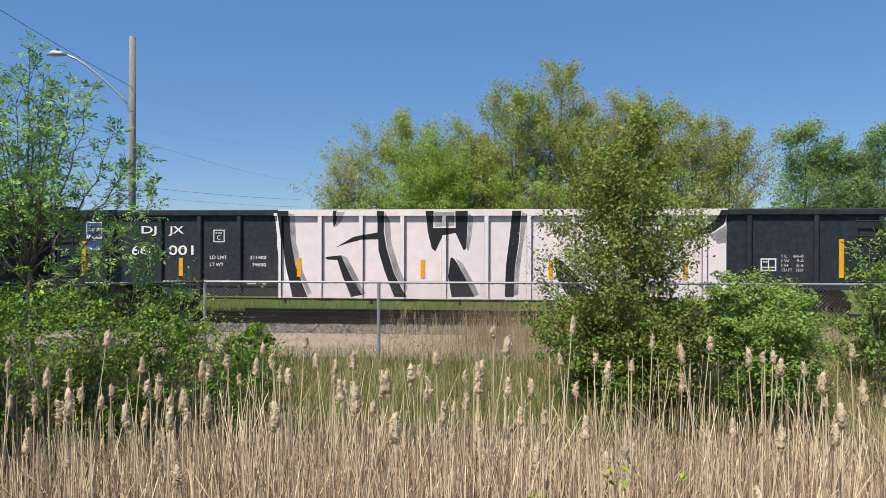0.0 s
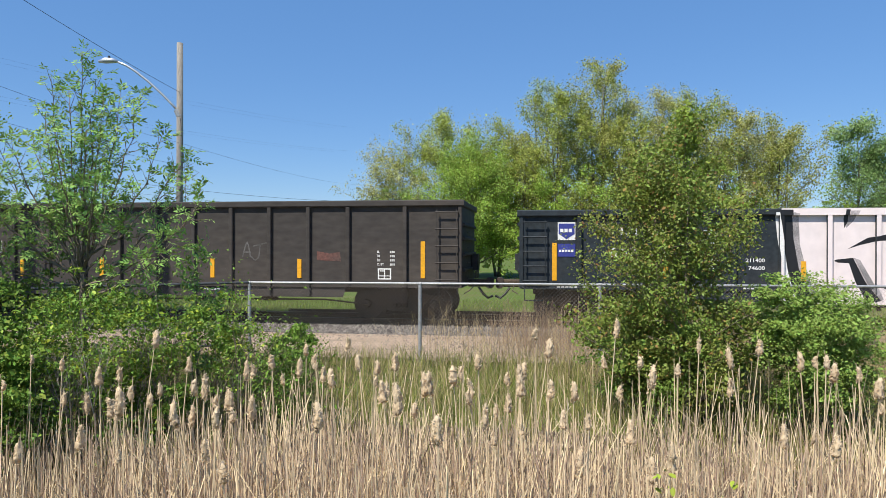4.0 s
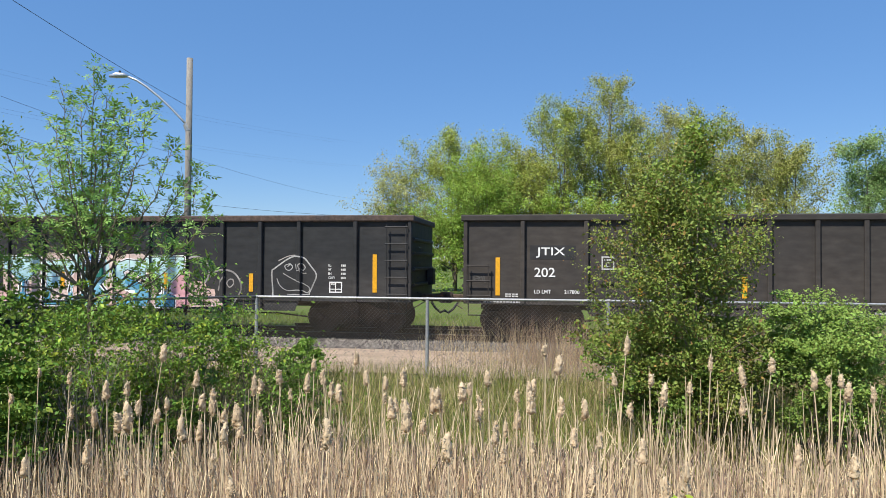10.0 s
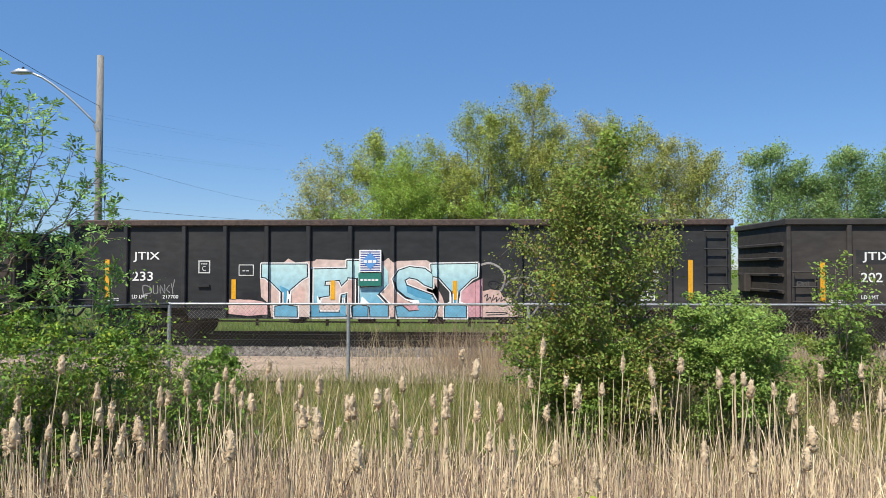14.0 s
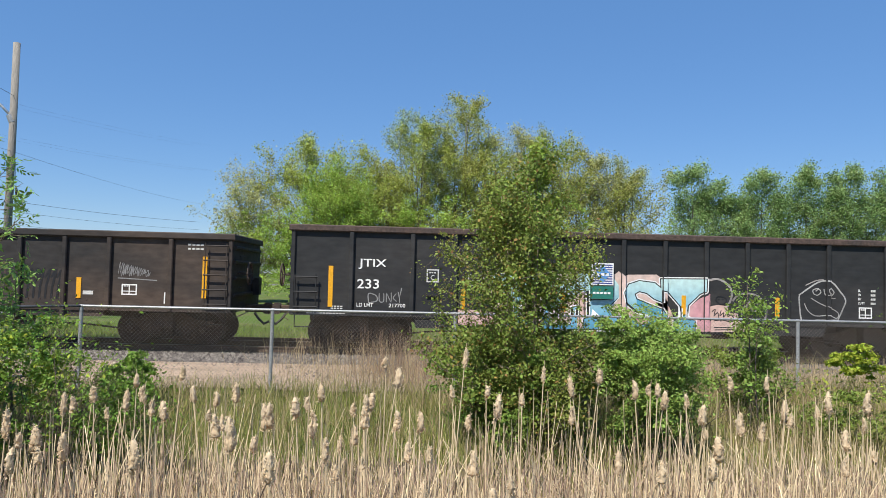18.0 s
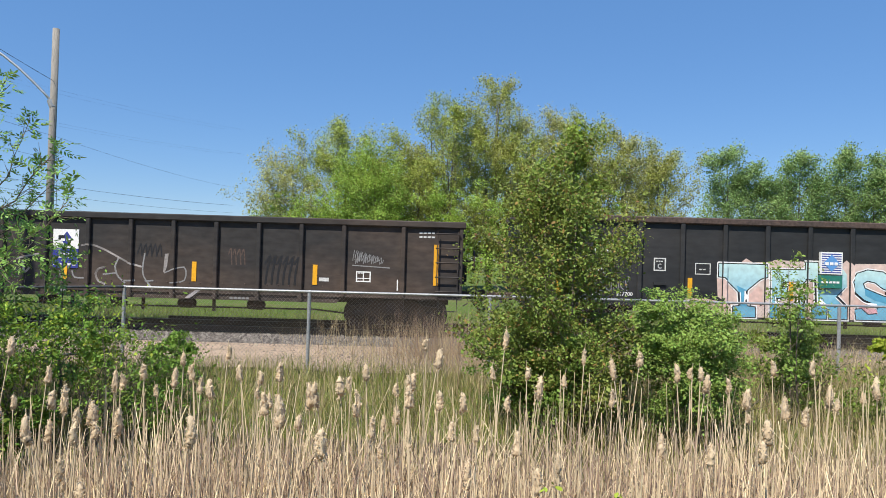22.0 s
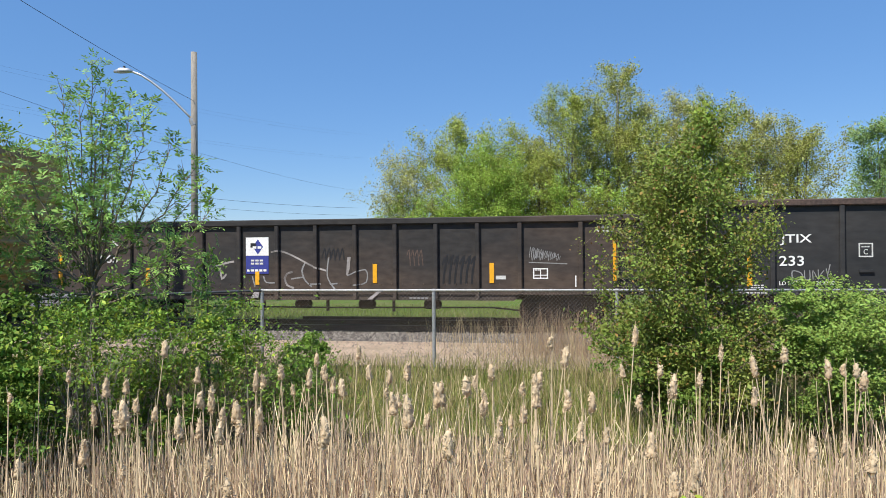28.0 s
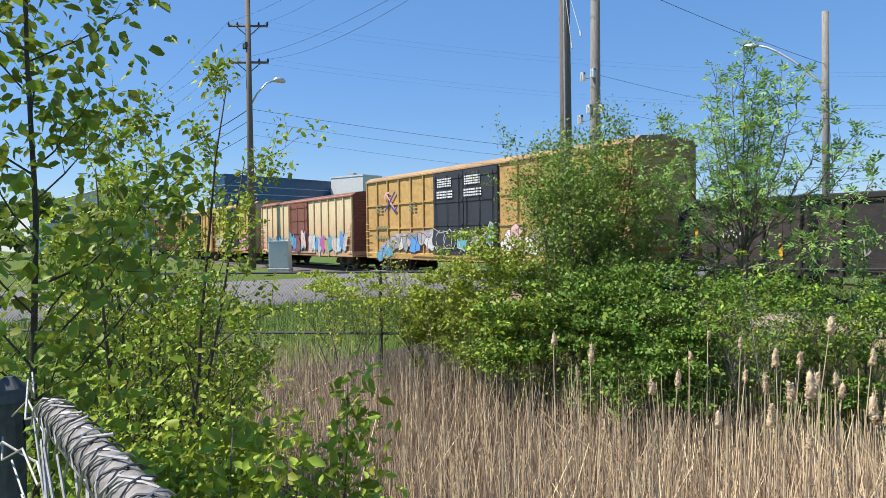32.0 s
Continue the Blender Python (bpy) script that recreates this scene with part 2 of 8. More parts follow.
M["path"] = mat("sandy gravel path", (0.41, 0.305, 0.22), rough=0.95, vary=0.25, scale=5, second=(0.30, 0.225, 0.155), patch=0.54, bump=0.7, bump_scale=40, stretch=(0.4, 1.3, 1))
M["tie"] = mat("creosoted timber", (0.04, 0.032, 0.026), rough=0.95, vary=0.3, scale=9, stretch=(6, 1, 6), bump=0.4)
M["asphalt"] = mat("grey worn asphalt", (0.165, 0.157, 0.152), rough=0.9, vary=0.12, scale=4, second=(0.135, 0.128, 0.124), bump=0.3, bump_scale=80)
M["concrete"] = mat("pale concrete", (0.45, 0.44, 0.42), rough=0.9, vary=0.12, scale=4, bump=0.3)
M["glass_blue"] = mat("dark blue glazed cladding", (0.02, 0.075, 0.17), rough=0.25, vary=0.15, scale=0.5, bump=0)
M["clad_pale"] = mat("pale wall cladding", (0.62, 0.63, 0.63), rough=0.7, vary=0.08, scale=0.8, bump=0)
M["clad_line"] = mat("light cladding joint", (0.35, 0.45, 0.55), rough=0.5, vary=0.08, scale=0.8, bump=0)
M["cabinet"] = mat("light grey painted steel", (0.52, 0.55, 0.56), rough=0.5, vary=0.08, scale=5, bump=0)
M["reed"] = mat("dry straw reed", (0.63, 0.475, 0.325), rough=0.85, vary=0.15, scale=3, per_piece=0.62, island=True, bump=0, translucent=0.2)
M["reed_old"] = mat("old grey-brown reed", (0.35, 0.255, 0.18), rough=0.9, vary=0.15, scale=3, per_piece=0.5, island=True, bump=0, translucent=0.15)
M["reed_stalk"] = mat("dry cattail stalk", (0.58, 0.46, 0.29), rough=0.85, vary=0.2, scale=6, bump=0)
M["cat_fluff"] = mat("cream seed fluff", (0.82, 0.67, 0.46), rough=1.0, vary=0.12, scale=12, second=(0.68, 0.52, 0.33), patch=0.52, bump=0.3, bump_scale=160, translucent=0.3)
M["grass"] = mat("fresh grass blade", (0.23, 0.25, 0.05), rough=0.7, vary=0.15, scale=1.2, second=(0.35, 0.29, 0.12), patch=0.52, per_piece=0.45, island=True, bump=0, translucent=0.35)
M["verge"] = mat("verge grass blade", (0.21, 0.27, 0.07), rough=0.8, vary=0.15, scale=0.8, second=(0.27, 0.27, 0.10), patch=0.55, per_piece=0.3, island=True, bump=0, translucent=0.3, spec=0.2)
M["weed_brown"] = mat("brown dead weed stalk", (0.30, 0.205, 0.14), rough=0.9, vary=0.15, scale=2, per_piece=0.4, island=True, bump=0, translucent=0.15)
M["grass_dry"] = mat("dry grass blade", (0.43, 0.33, 0.19), rough=0.85, vary=0.15, scale=2, per_piece=0.4, island=True, bump=0, translucent=0.2)
M["shaded_litter"] = mat("reed litter with shade in its colour", (0.05, 0.038, 0.027), rough=0.95, vary=0.4, scale=6, second=(0.085, 0.065, 0.045), patch=0.55, bump=0.8, bump_scale=30)
M["pebble"] = mat("path gravel stone", (0.25, 0.205, 0.16), rough=0.95, vary=0.2, scale=20, per_piece=0.5, island=True, bump=0)
M["lawn_blade"] = mat("short lawn blade", (0.085, 0.155, 0.02), rough=0.7, vary=0.15, scale=1.2, second=(0.115, 0.165, 0.03), patch=0.52, per_piece=0.35, island=True, bump=0, translucent=0.3, spec=0.2)
M["lawn"] = mat("short green grass", (0.09, 0.14, 0.025), rough=0.95, vary=0.22, scale=1.8, second=(0.125, 0.135, 0.045), patch=0.56, bump=0.8, bump_scale=30, spec=0.15)
M["bark"] = mat("grey-brown bark", (0.135, 0.105, 0.08), rough=0.95, vary=0.3, scale=14, stretch=(2, 2, 0.5), bump=0.5, bump_scale=40)
M["bark_grey"] = mat("pale grey bark", (0.24, 0.215, 0.185), rough=0.95, vary=0.3, scale=14, stretch=(2, 2, 0.5), bump=0.4, bump_scale=40)
M["bark_twig"] = mat("brown twig bark", (0.17, 0.135, 0.10), rough=0.95, vary=0.3, scale=14, bump=0.3, bump_scale=40)
M["bark_dark"] = mat("dark sapling bark", (0.07, 0.055, 0.045), rough=0.9, vary=0.3, scale=14, bump=0.3, bump_scale=40)
M["rail_old"] = mat("dull pinkish-grey zinc", (0.30, 0.275, 0.255), rough=0.65, metal=0.15, vary=0.25, scale=18, second=(0.22, 0.20, 0.185), patch=0.52, bump=0.25, bump_scale=70)
M["wire_pale"] = mat("pale zinc wire", (0.36, 0.345, 0.33), rough=0.5, metal=0.15, vary=0.3, scale=30, bump=0)
M["leaf_ash"] = leaf_mat("fresh light green leaf", (0.26, 0.40, 0.10), second=(0.20, 0.33, 0.075))
M["leaf_deep"] = leaf_mat("deep green leaf", (0.10, 0.185, 0.03), second=(0.15, 0.24, 0.036))
M["leaf_green"] = leaf_mat("fresh mid-green leaf", (0.155, 0.265, 0.04), second=(0.195, 0.285, 0.045))
M["leaf_pale"] = leaf_mat("soft pale green leaf", (0.255, 0.358, 0.076), second=(0.211, 0.314, 0.063))
M["leaf_bright"] = leaf_mat("bright green leaf", (0.255, 0.325, 0.05), second=(0.20, 0.27, 0.04))
M["leaf_olive"] = leaf_mat("olive green leaf", (0.185, 0.252, 0.047), second=(0.241, 0.263, 0.058))
M["leaf_spring"] = leaf_mat("yellow-green spring leaf", (0.385, 0.418, 0.088), second=(0.314, 0.369, 0.072))
M["leaf_gold"] = leaf_mat("gold-green budding leaf", (0.374, 0.402, 0.094), second=(0.352, 0.352, 0.094))
M["leaf_lime"] = leaf_mat("lime green young leaf", (0.326, 0.435, 0.072), second=(0.266, 0.375, 0.072))
M["leaf_thin"] = leaf_mat("thin pale spring leaf", (0.440, 0.440, 0.171), second=(0.374, 0.369, 0.132))
M["leaf_poplar"] = leaf_mat("dark poplar leaf", (0.186, 0.288, 0.094), second=(0.288, 0.388, 0.136))
M["bark_far"] = mat("brown-grey branch bark", (0.15, 0.12, 0.09), rough=0.95, vary=0.25, scale=6, bump=0)
M["leaf_grey"] = leaf_mat("grey-green poplar leaf", (0.209, 0.28, 0.075), second=(0.297, 0.36, 0.11))
M["leaf_shrub"] = leaf_mat("light mid-green shrub leaf", (0.19, 0.285, 0.055), second=(0.25, 0.33, 0.07))
M["leaf_bramble"] = leaf_mat("yellowish bramble leaf", (0.30, 0.34, 0.055), second=(0.225, 0.285, 0.045))
M["leaf_russet"] = leaf_mat("brownish new shoot leaf", (0.297, 0.2, 0.06), second=(0.264, 0.14, 0.06))
M["leaf_near"] = leaf_mat("glossy yellow-green leaf", (0.37, 0.43, 0.05), second=(0.26, 0.33, 0.04))


# ---- mesh helpers ----
class MB:
    """Collects the vertices and faces of one mesh."""
    def __init__(self):
        self.v, self.f = [], []

    def box(self, x0, y0, z0, x1, y1, z1, ch=0.0):
        """A box, with chamfered long edges where ch is given."""
        n = len(self.v)
        if ch <= 0:
            self.v += [(x0, y0, z0), (x1, y0, z0), (x1, y1, z0), (x0, y1, z0), (x0, y0, z1), (x1, y0, z1), (x1, y1, z1), (x0, y1, z1)]
            self.f += [(n, n + 3, n + 2, n + 1), (n + 4, n + 5, n + 6, n + 7), (n, n + 1, n + 5, n + 4), (n + 1, n + 2, n + 6, n + 5), (n + 2, n + 3, n + 7, n + 6), (n + 3, n, n + 4, n + 7)]
            return self
        size = (x1 - x0, y1 - y0, z1 - z0)
        ax = size.index(max(size))
        a, b = [i for i in range(3) if i != ax]
        lo, hi = (x0, y0, z0), (x1, y1, z1)
        c = min(ch, 0.45 * size[a], 0.45 * size[b])
        ring = [(lo[a] + c, lo[b]), (hi[a] - c, lo[b]), (hi[a], lo[b] + c), (hi[a], hi[b] - c), (hi[a] - c, hi[b]), (lo[a] + c, hi[b]), (lo[a], hi[b] - c), (lo[a], lo[b] + c)]
        for end in (lo[ax], hi[ax]):
            for p, q in ring:
                co = [0, 0, 0]
                co[ax], co[a], co[b] = end, p, q
                self.v.append(tuple(co))
        for i in range(8):
            j = (i + 1) % 8
            self.f.append((n + i, n + j, n + 8 + j, n + 8 + i))
        self.f += [tuple(n + 7 - i for i in range(8)), tuple(n + 8 + i for i in range(8))]
        return self

    def tube(self, pts, radii, sides=6, caps=True):
        """A tube along points, with a radius at each."""
        n = len(self.v)
        pts = [Vector(p) for p in pts]
        if not isinstance(radii, (list, tuple)):
            radii = [radii] * len(pts)
        for i, p in enumerate(pts):
            d = (pts[min(i + 1, len(pts) - 1)] - pts[max(i - 1, 0)]).normalized()
            a = d.cross(Vector((0, 0, 1)) if abs(d.z) < 0.95 else Vector((1, 0, 0))).normalized()
            b = d.cross(a)
            for k in range(sides):
                t = 2 * math.pi * k / sides
                self.v.append(tuple(p + radii[i] * (math.cos(t) * a + math.sin(t) * b)))
        for i in range(len(pts) - 1):
            for k in range(sides):
                j = (k + 1) % sides
                self.f.append((n + i * sides + k, n + i * sides + j, n + (i + 1) * sides + j, n + (i + 1) * sides + k))
        if caps:
            self.f += [tuple(n + k for k in reversed(range(sides))), tuple(n + (len(pts) - 1) * sides + k for k in range(sides))]
        return self

    def prism(self, outline, y0, y1):
        """An outline in x, z pushed from y0 (its face) to y1."""
        n, c = len(self.v), len(outline)
        self.v += [(x, y0, z) for x, z in outline] + [(x, y1, z) for x, z in outline]
        area = sum(outline[i][0] * outline[(i + 1) % c][1] - outline[(i + 1) % c][0] * outline[i][1] for i in range(c))
        front = tuple(range(n, n + c))
        back = tuple(range(n + 2 * c - 1, n + c - 1, -1))
        if area < 0:
            front, back = front[::-1], back[::-1]
        self.f += [front, back]
        for i in range(c):
            j = (i + 1) % c
            q = (n + i, n + c + i, n + c + j, n + j)
            self.f.append(q if area > 0 else q[::-1])
        return self

    def ribbon(self, pts, width, y0, y1):
        """A painted stroke of a width along points in x, z: one strip, with mitred bends."""
        q = [Vector(p) for p in pts]
        n, c = len(self.v), len(q)
        for i, p in enumerate(q):
            a = (p - q[i - 1]).normalized() if i else (q[1] - q[0]).normalized()
            b = (q[i + 1] - p).normalized() if i < c - 1 else a
            t = a + b if (a + b).length > 0.5 else a
            t.normalize()
            half = width / 2 / max(0.6, abs(t.dot(a)))
            end = a * width * 0.3 * ((i == c - 1) - (i == 0))
            for s in (-half, half):
                self.v.append((p.x + end.x - t.y * s, y0 - 0.0003 * i, p.y + end.y + t.x * s))
        for i in range(c - 1):
            k = n + 2 * i
            self.f.append((k, k + 2, k + 3, k + 1))
        w = len(self.v)
        self.v += [(x, y1, z) for x, _, z in self.v[n:w]]
        for i in range(c - 1):
            k, j = n + 2 * i, w + 2 * i
            self.f += [(k, j, j + 2, k + 2), (k + 1, k + 3, j + 3, j + 1)]
        self.f += [(n, n + 1, w + 1, w), (w - 2, 2 * w - n - 2, 2 * w - n - 1, w - 1)]
        return self

    def mesh(self, name, material, smooth=False):
        me = bpy.data.meshes.new(name)
        me.from_pydata(self.v, [], self.f)
        me.materials.append(material)
        if smooth:
            me.polygons.foreach_set("use_smooth", [True] * len(me.polygons))
        me.update()
        return me


def part(name, mb, material, parent=None, label="", smooth=False, m=None):
    """One mesh object under a thing or a part."""
    ob = new(name, mb.mesh(name, material, smooth) if isinstance(mb, MB) else mb)
    if parent is not None:
        ob.parent = parent
    if m is not None:
        ob.matrix_basis = m
    return tagged(ob, label) if label else ob


def thing(name, label, category, m=None, group="", kind=""):
    ob = new(name)
    ob.empty_display_size = 0.2
    if m is not None:
        ob.matrix_basis = m
    return tagged(ob, label, category, group, kind)


def solid(name, mb, material, label, category="", kind="structure", smooth=False):
    return tagged(new(name, mb.mesh(name, material, smooth)), label, category, "", kind)


def raw_mesh(name, verts, faces, material):
    """A mesh from an array of vertices and an array of faces with one count of corners."""
    me = bpy.data.meshes.new(name)
    verts, faces = np.asarray(verts, np.float32), np.asarray(faces, np.int32)
    c = faces.shape[1]
    me.vertices.add(len(verts))
    me.vertices.foreach_set("co", verts.ravel())
    me.loops.add(faces.size)
    me.loops.foreach_set("vertex_index", faces.ravel())
    me.polygons.add(len(faces))
    me.polygons.foreach_set("loop_start", np.arange(len(faces), dtype=np.int32) * c)
    me.materials.append(material)
    me.update(calc_edges=True)
    return me


def leaf_mesh(name, centres, size, material, rng, droop=0.3, aspect=0.5, vary=0.35, face=0.7, fine=False, tri=False):
    """Small folded leaves at the given points, most of them turned to the sky. fine: leaves with a rounded outline; tri: far leaves, one face each."""
    n = len(centres)
    up = rng.normal(size=(n, 3)) * 0.75
    up[:, 2] += face
    up[:, 1] -= face * 0.35
    up /= np.linalg.norm(up, axis=1)[:, None] + 1e-6
    d = np.cross(up, rng.normal(size=(n, 3)))
    d /= np.linalg.norm(d, axis=1)[:, None] + 1e-6
    d[:, 2] -= droop
    d /= np.linalg.norm(d, axis=1)[:, None]
    a = np.cross(d, up)
    a /= np.linalg.norm(a, axis=1)[:, None] + 1e-6
    up = np.cross(a, d)
    s = (size * (1 + vary * rng.normal(size=n)).clip(0.4, 1.8))[:, None]
    base = centres - d * s * 0.5
    tip = centres + d * s * 0.5
    if tri:
        v = np.stack([base + a * s * aspect * 0.6, tip, base - a * s * aspect * 0.6], 1).reshape(-1, 3)
        return raw_mesh(name, v, np.arange(n * 3).reshape(n, 3), material)
    if fine:
        wide, rise = a * s * aspect * 0.5, up * s * 0.1
        lo, hi = centres - d * s * 0.18 + rise, centres + d * s * 0.2 + rise
        v = np.stack([base, lo + wide, hi + wide * 0.8, tip, hi - wide * 0.8, lo - wide], 1).reshape(-1, 3)
        k = np.arange(n)[:, None] * 6
        f = np.concatenate([k + np.array([[0, 1, 2, 3]]), k + np.array([[0, 3, 4, 5]])])
        return raw_mesh(name, v, f, material)
    mid = centres + up * s * 0.12
    v = np.stack([base, mid + a * s * aspect * 0.5, tip, mid - a * s * aspect * 0.5], 1).reshape(-1, 3)
    f = np.arange(n * 4).reshape(n, 4)
    return raw_mesh(name, v, f, material)


def blade_mesh(name, bases, heights, widths, lean, material, rng, segs=2):
    """Thin upright blades that lean and bend, one strip each."""
    n = len(bases)
    ang = rng.uniform(0, 2 * math.pi, n)
    side = np.stack([np.cos(ang), np.sin(ang), np.zeros(n)], 1)
    la = rng.uniform(0, 2 * math.pi, n)
    ld = np.stack([np.cos(la), np.sin(la), np.zeros(n)], 1) * (np.abs(rng.normal(size=n)) * lean)[:, None]
    rows = []
    for k in range(segs + 1):
        t = k / segs
        c = bases + np.stack([np.zeros(n), np.zeros(n), heights * t], 1) + ld * (heights * t ** 1.6)[:, None]
        w = (widths * (1 - 0.55 * t))[:, None]
        rows += [c - side * w / 2, c + side * w / 2]
    v = np.stack(rows, 1).reshape(-1, 3)
    m = 2 * (segs + 1)
    f = np.concatenate([np.arange(n)[:, None] * m + np.array([[2 * k, 2 * k + 1, 2 * k + 3, 2 * k + 2]]) for k in range(segs)])
    return raw_mesh(name, v, f, material)


def limbs(mb, rng, base, direction, length, radius, depth, tips, spread=0.6, kids=3, wobble=0.25, sides=5, lift=0.15):
    """A branching stem into mb; the points along its twigs go to tips."""
    pts, d = [Vector(base)], Vector(direction).normalized()
    steps = 4
    for i in range(steps):
        d = (d + Vector(rng.normal(size=3)) * wobble * 0.35 + Vector((0, 0, lift * 0.3))).normalized()
        pts.append(pts[-1] + d * length / steps)
    mb.tube(pts, [radius * (1 - 0.55 * i / steps) for i in range(steps + 1)], sides if depth > 1 else 3, caps=depth > 1)
    if depth <= 1:
        tips += [tuple(p) for p in pts[1:]]
    if depth > 0:
        for k in range(kids):
            t = 0.35 + 0.65 * (k + rng.uniform(0.2, 0.8)) / kids
            i = min(steps - 1, int(t * steps))
            p = pts[i].lerp(pts[i + 1], t * steps - i)
            side = Vector(rng.normal(size=3))
            side = (side - side.dot(d) * d).normalized()
            nd = (d * (1 - spread * 0.5) + side * spread + Vector((0, 0, lift))).normalized()
            limbs(mb, rng, p, nd, length * rng.uniform(0.5, 0.75), radius * 0.5, depth - 1, tips, spread, kids, wobble, sides, lift)
        limbs(mb, rng, pts[-1], d, length * 0.55, radius * 0.45, depth - 1, tips, spread, max(2, kids - 1), wobble, sides, lift)

# ---- ground, track, road ----
RAIL_Z = 0.0       # top of the rails
CAR_Z = 0.10       # base height of the car bodies
CAR_Y = 17.2       # near face of the cars
TRACK_Y = 18.75    # middle of the track
FENCE_Y = 11.76    # chain-link fence along the track


def ground_z(x, y):
    """The lie of the land: a reedy ditch before the fence, then level ground."""
    def ramp(v):
        return 1 / (1 + math.exp(-max(-40.0, min(40.0, v))))
    ditch = ramp((y - 1.9) * 3.5) * ramp((8.0 - y) * 1.6)
    side = ramp(x + 13.5 - 0.25 * y)
    return -0.22 - 0.75 * ditch * side + 0.03 * noise.noise((x * 0.35, y * 0.35, 0)) * (1 if y < 16 or y > 22 else 0)


def spaced(stops):
    out = []
    for (a, step), (b, _) in zip(stops, stops[1:]):
        n = max(1, round((b - a) / step))
        out += [a + (b - a) * i / n for i in range(n)]
    return out + [stops[-1][0]]


gx = spaced([(-1800, 300), (-300, 60), (-60, 6), (-20, 0.7), (20, 6), (60, 60), (300, 300), (1800, 300)])
gy = spaced([(-600, 120), (-60, 12), (-6, 0.6), (15, 1.2), (24, 6), (60, 60), (300, 300), (2400, 300)])
mb = MB()
mb.v = [(x, y, ground_z(x, y)) for y in gy for x in gx]
w = len(gx)
mb.f = [(j * w + i, j * w + i + 1, (j + 1) * w + i + 1, (j + 1) * w + i) for j in range(len(gy) - 1) for i in range(w - 1)]
solid("ground", mb, M["lawn"], "rough green grass ground with a reedy ditch", "ground", smooth=True)

# Litter on the ditch floor, coloured dark as shade under the reeds and the thicket.
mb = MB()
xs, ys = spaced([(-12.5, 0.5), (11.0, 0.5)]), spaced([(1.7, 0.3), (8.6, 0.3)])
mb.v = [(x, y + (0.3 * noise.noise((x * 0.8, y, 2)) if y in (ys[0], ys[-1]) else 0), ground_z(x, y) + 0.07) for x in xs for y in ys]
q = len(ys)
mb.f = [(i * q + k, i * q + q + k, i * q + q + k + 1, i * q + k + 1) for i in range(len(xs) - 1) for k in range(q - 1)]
solid("ditch_floor", mb, M["shaded_litter"], "reed litter on the ditch floor, darkened as shade", "ground", smooth=True)

# Sandy service path between the fence and the ballast.
mb = MB()
xs = spaced([(-20.8, 0.8), (40, 8), (150, 8)])
for x in xs:
    a = 12.55 + 0.3 * noise.noise((x * 0.5, 3, 1)) + max(0, x + 1) * 0.12
    b = 16.1
    a = min(a, 14.6)
    for y in (a, (a + b) / 2, b):
        mb.v.append((x, y, ground_z(x, y) + 0.035))
mb.f = [(i * 3 + k, i * 3 + 3 + k, i * 3 + 4 + k, i * 3 + 1 + k) for i in range(len(xs) - 1) for k in range(2)]
solid("path", mb, M["path"], "sandy gravel service path beside the track", "path", smooth=True)

# Ballast bed.
mb = MB()
prof = [(15.85, -0.25), (16.3, -0.19), (16.95, -0.155), (17.3, -0.15), (20.2, -0.15), (21.6, -0.25)]
xs = spaced([(-160, 6), (-34.2, 1.0), (-21, 0.6), (14, 6), (160, 6)])
for x in xs:
    for y, z in prof:
        mb.v.append((x, y + 0.1 * noise.noise((x, y, 0)), z + 0.025 * noise.noise((x * 2, y * 2, 5))))
q = len(prof)
mb.f = [(i * q + k, i * q + q + k, i * q + q + k + 1, i * q + k + 1) for i in range(len(xs) - 1) for k in range(q - 1)]
solid("ballast_bed", mb, M["ballast"], "grey crushed stone ballast bed under the track", "ballast", smooth=True)
rng = np.random.default_rng(5)
n = 9000
cx, cy = rng.uniform(-16, 15, n), 15.75 + 1.75 * rng.random(n) ** 0.8
cz = np.interp(cy, [p[0] for p in prof], [p[1] for p in prof]) + 0.015
s = rng.uniform(0.025, 0.055, n)
tet = np.array([(1, 0, -0.3), (-0.5, 0.85, -0.3), (-0.6, -0.8, -0.3), (0.15, 0.1, 0.8), (0.7, 0.7, 0.2)])
v = np.stack([cx, cy, cz], 1)[:, None] + (tet[None] + rng.normal(size=(n, 5, 3)) * 0.25) * s[:, None, None]
f = (np.arange(n) * 5)[:, None, None] + np.array([(0, 4, 3), (4, 1, 3), (1, 2, 3), (2, 0, 3)])[None]
tagged(new("ballast_stones", raw_mesh("ballast_stones", v.reshape(-1, 3), f.reshape(-1, 3), M["stone"])), "loose broken grey ballast stones", "stones", "", "stuff")

n = 5000
cx, cy = rng.uniform(-14, 9, n), rng.uniform(12.5, 16.0, n)
v = np.stack([cx, cy, np.full(n, -0.18)], 1)[:, None] + (tet[None] + rng.normal(size=(n, 5, 3)) * 0.25) * rng.uniform(0.012, 0.035, n)[:, None, None]
f = (np.arange(n) * 5)[:, None, None] + np.array([(0, 4, 3), (4, 1, 3), (1, 2, 3), (2, 0, 3)])[None]
tagged(new("path_gravel", raw_mesh("path_gravel", v.reshape(-1, 3), f.reshape(-1, 3), M["pebble"])), "loose tan gravel on the service path", "gravel", "", "stuff")

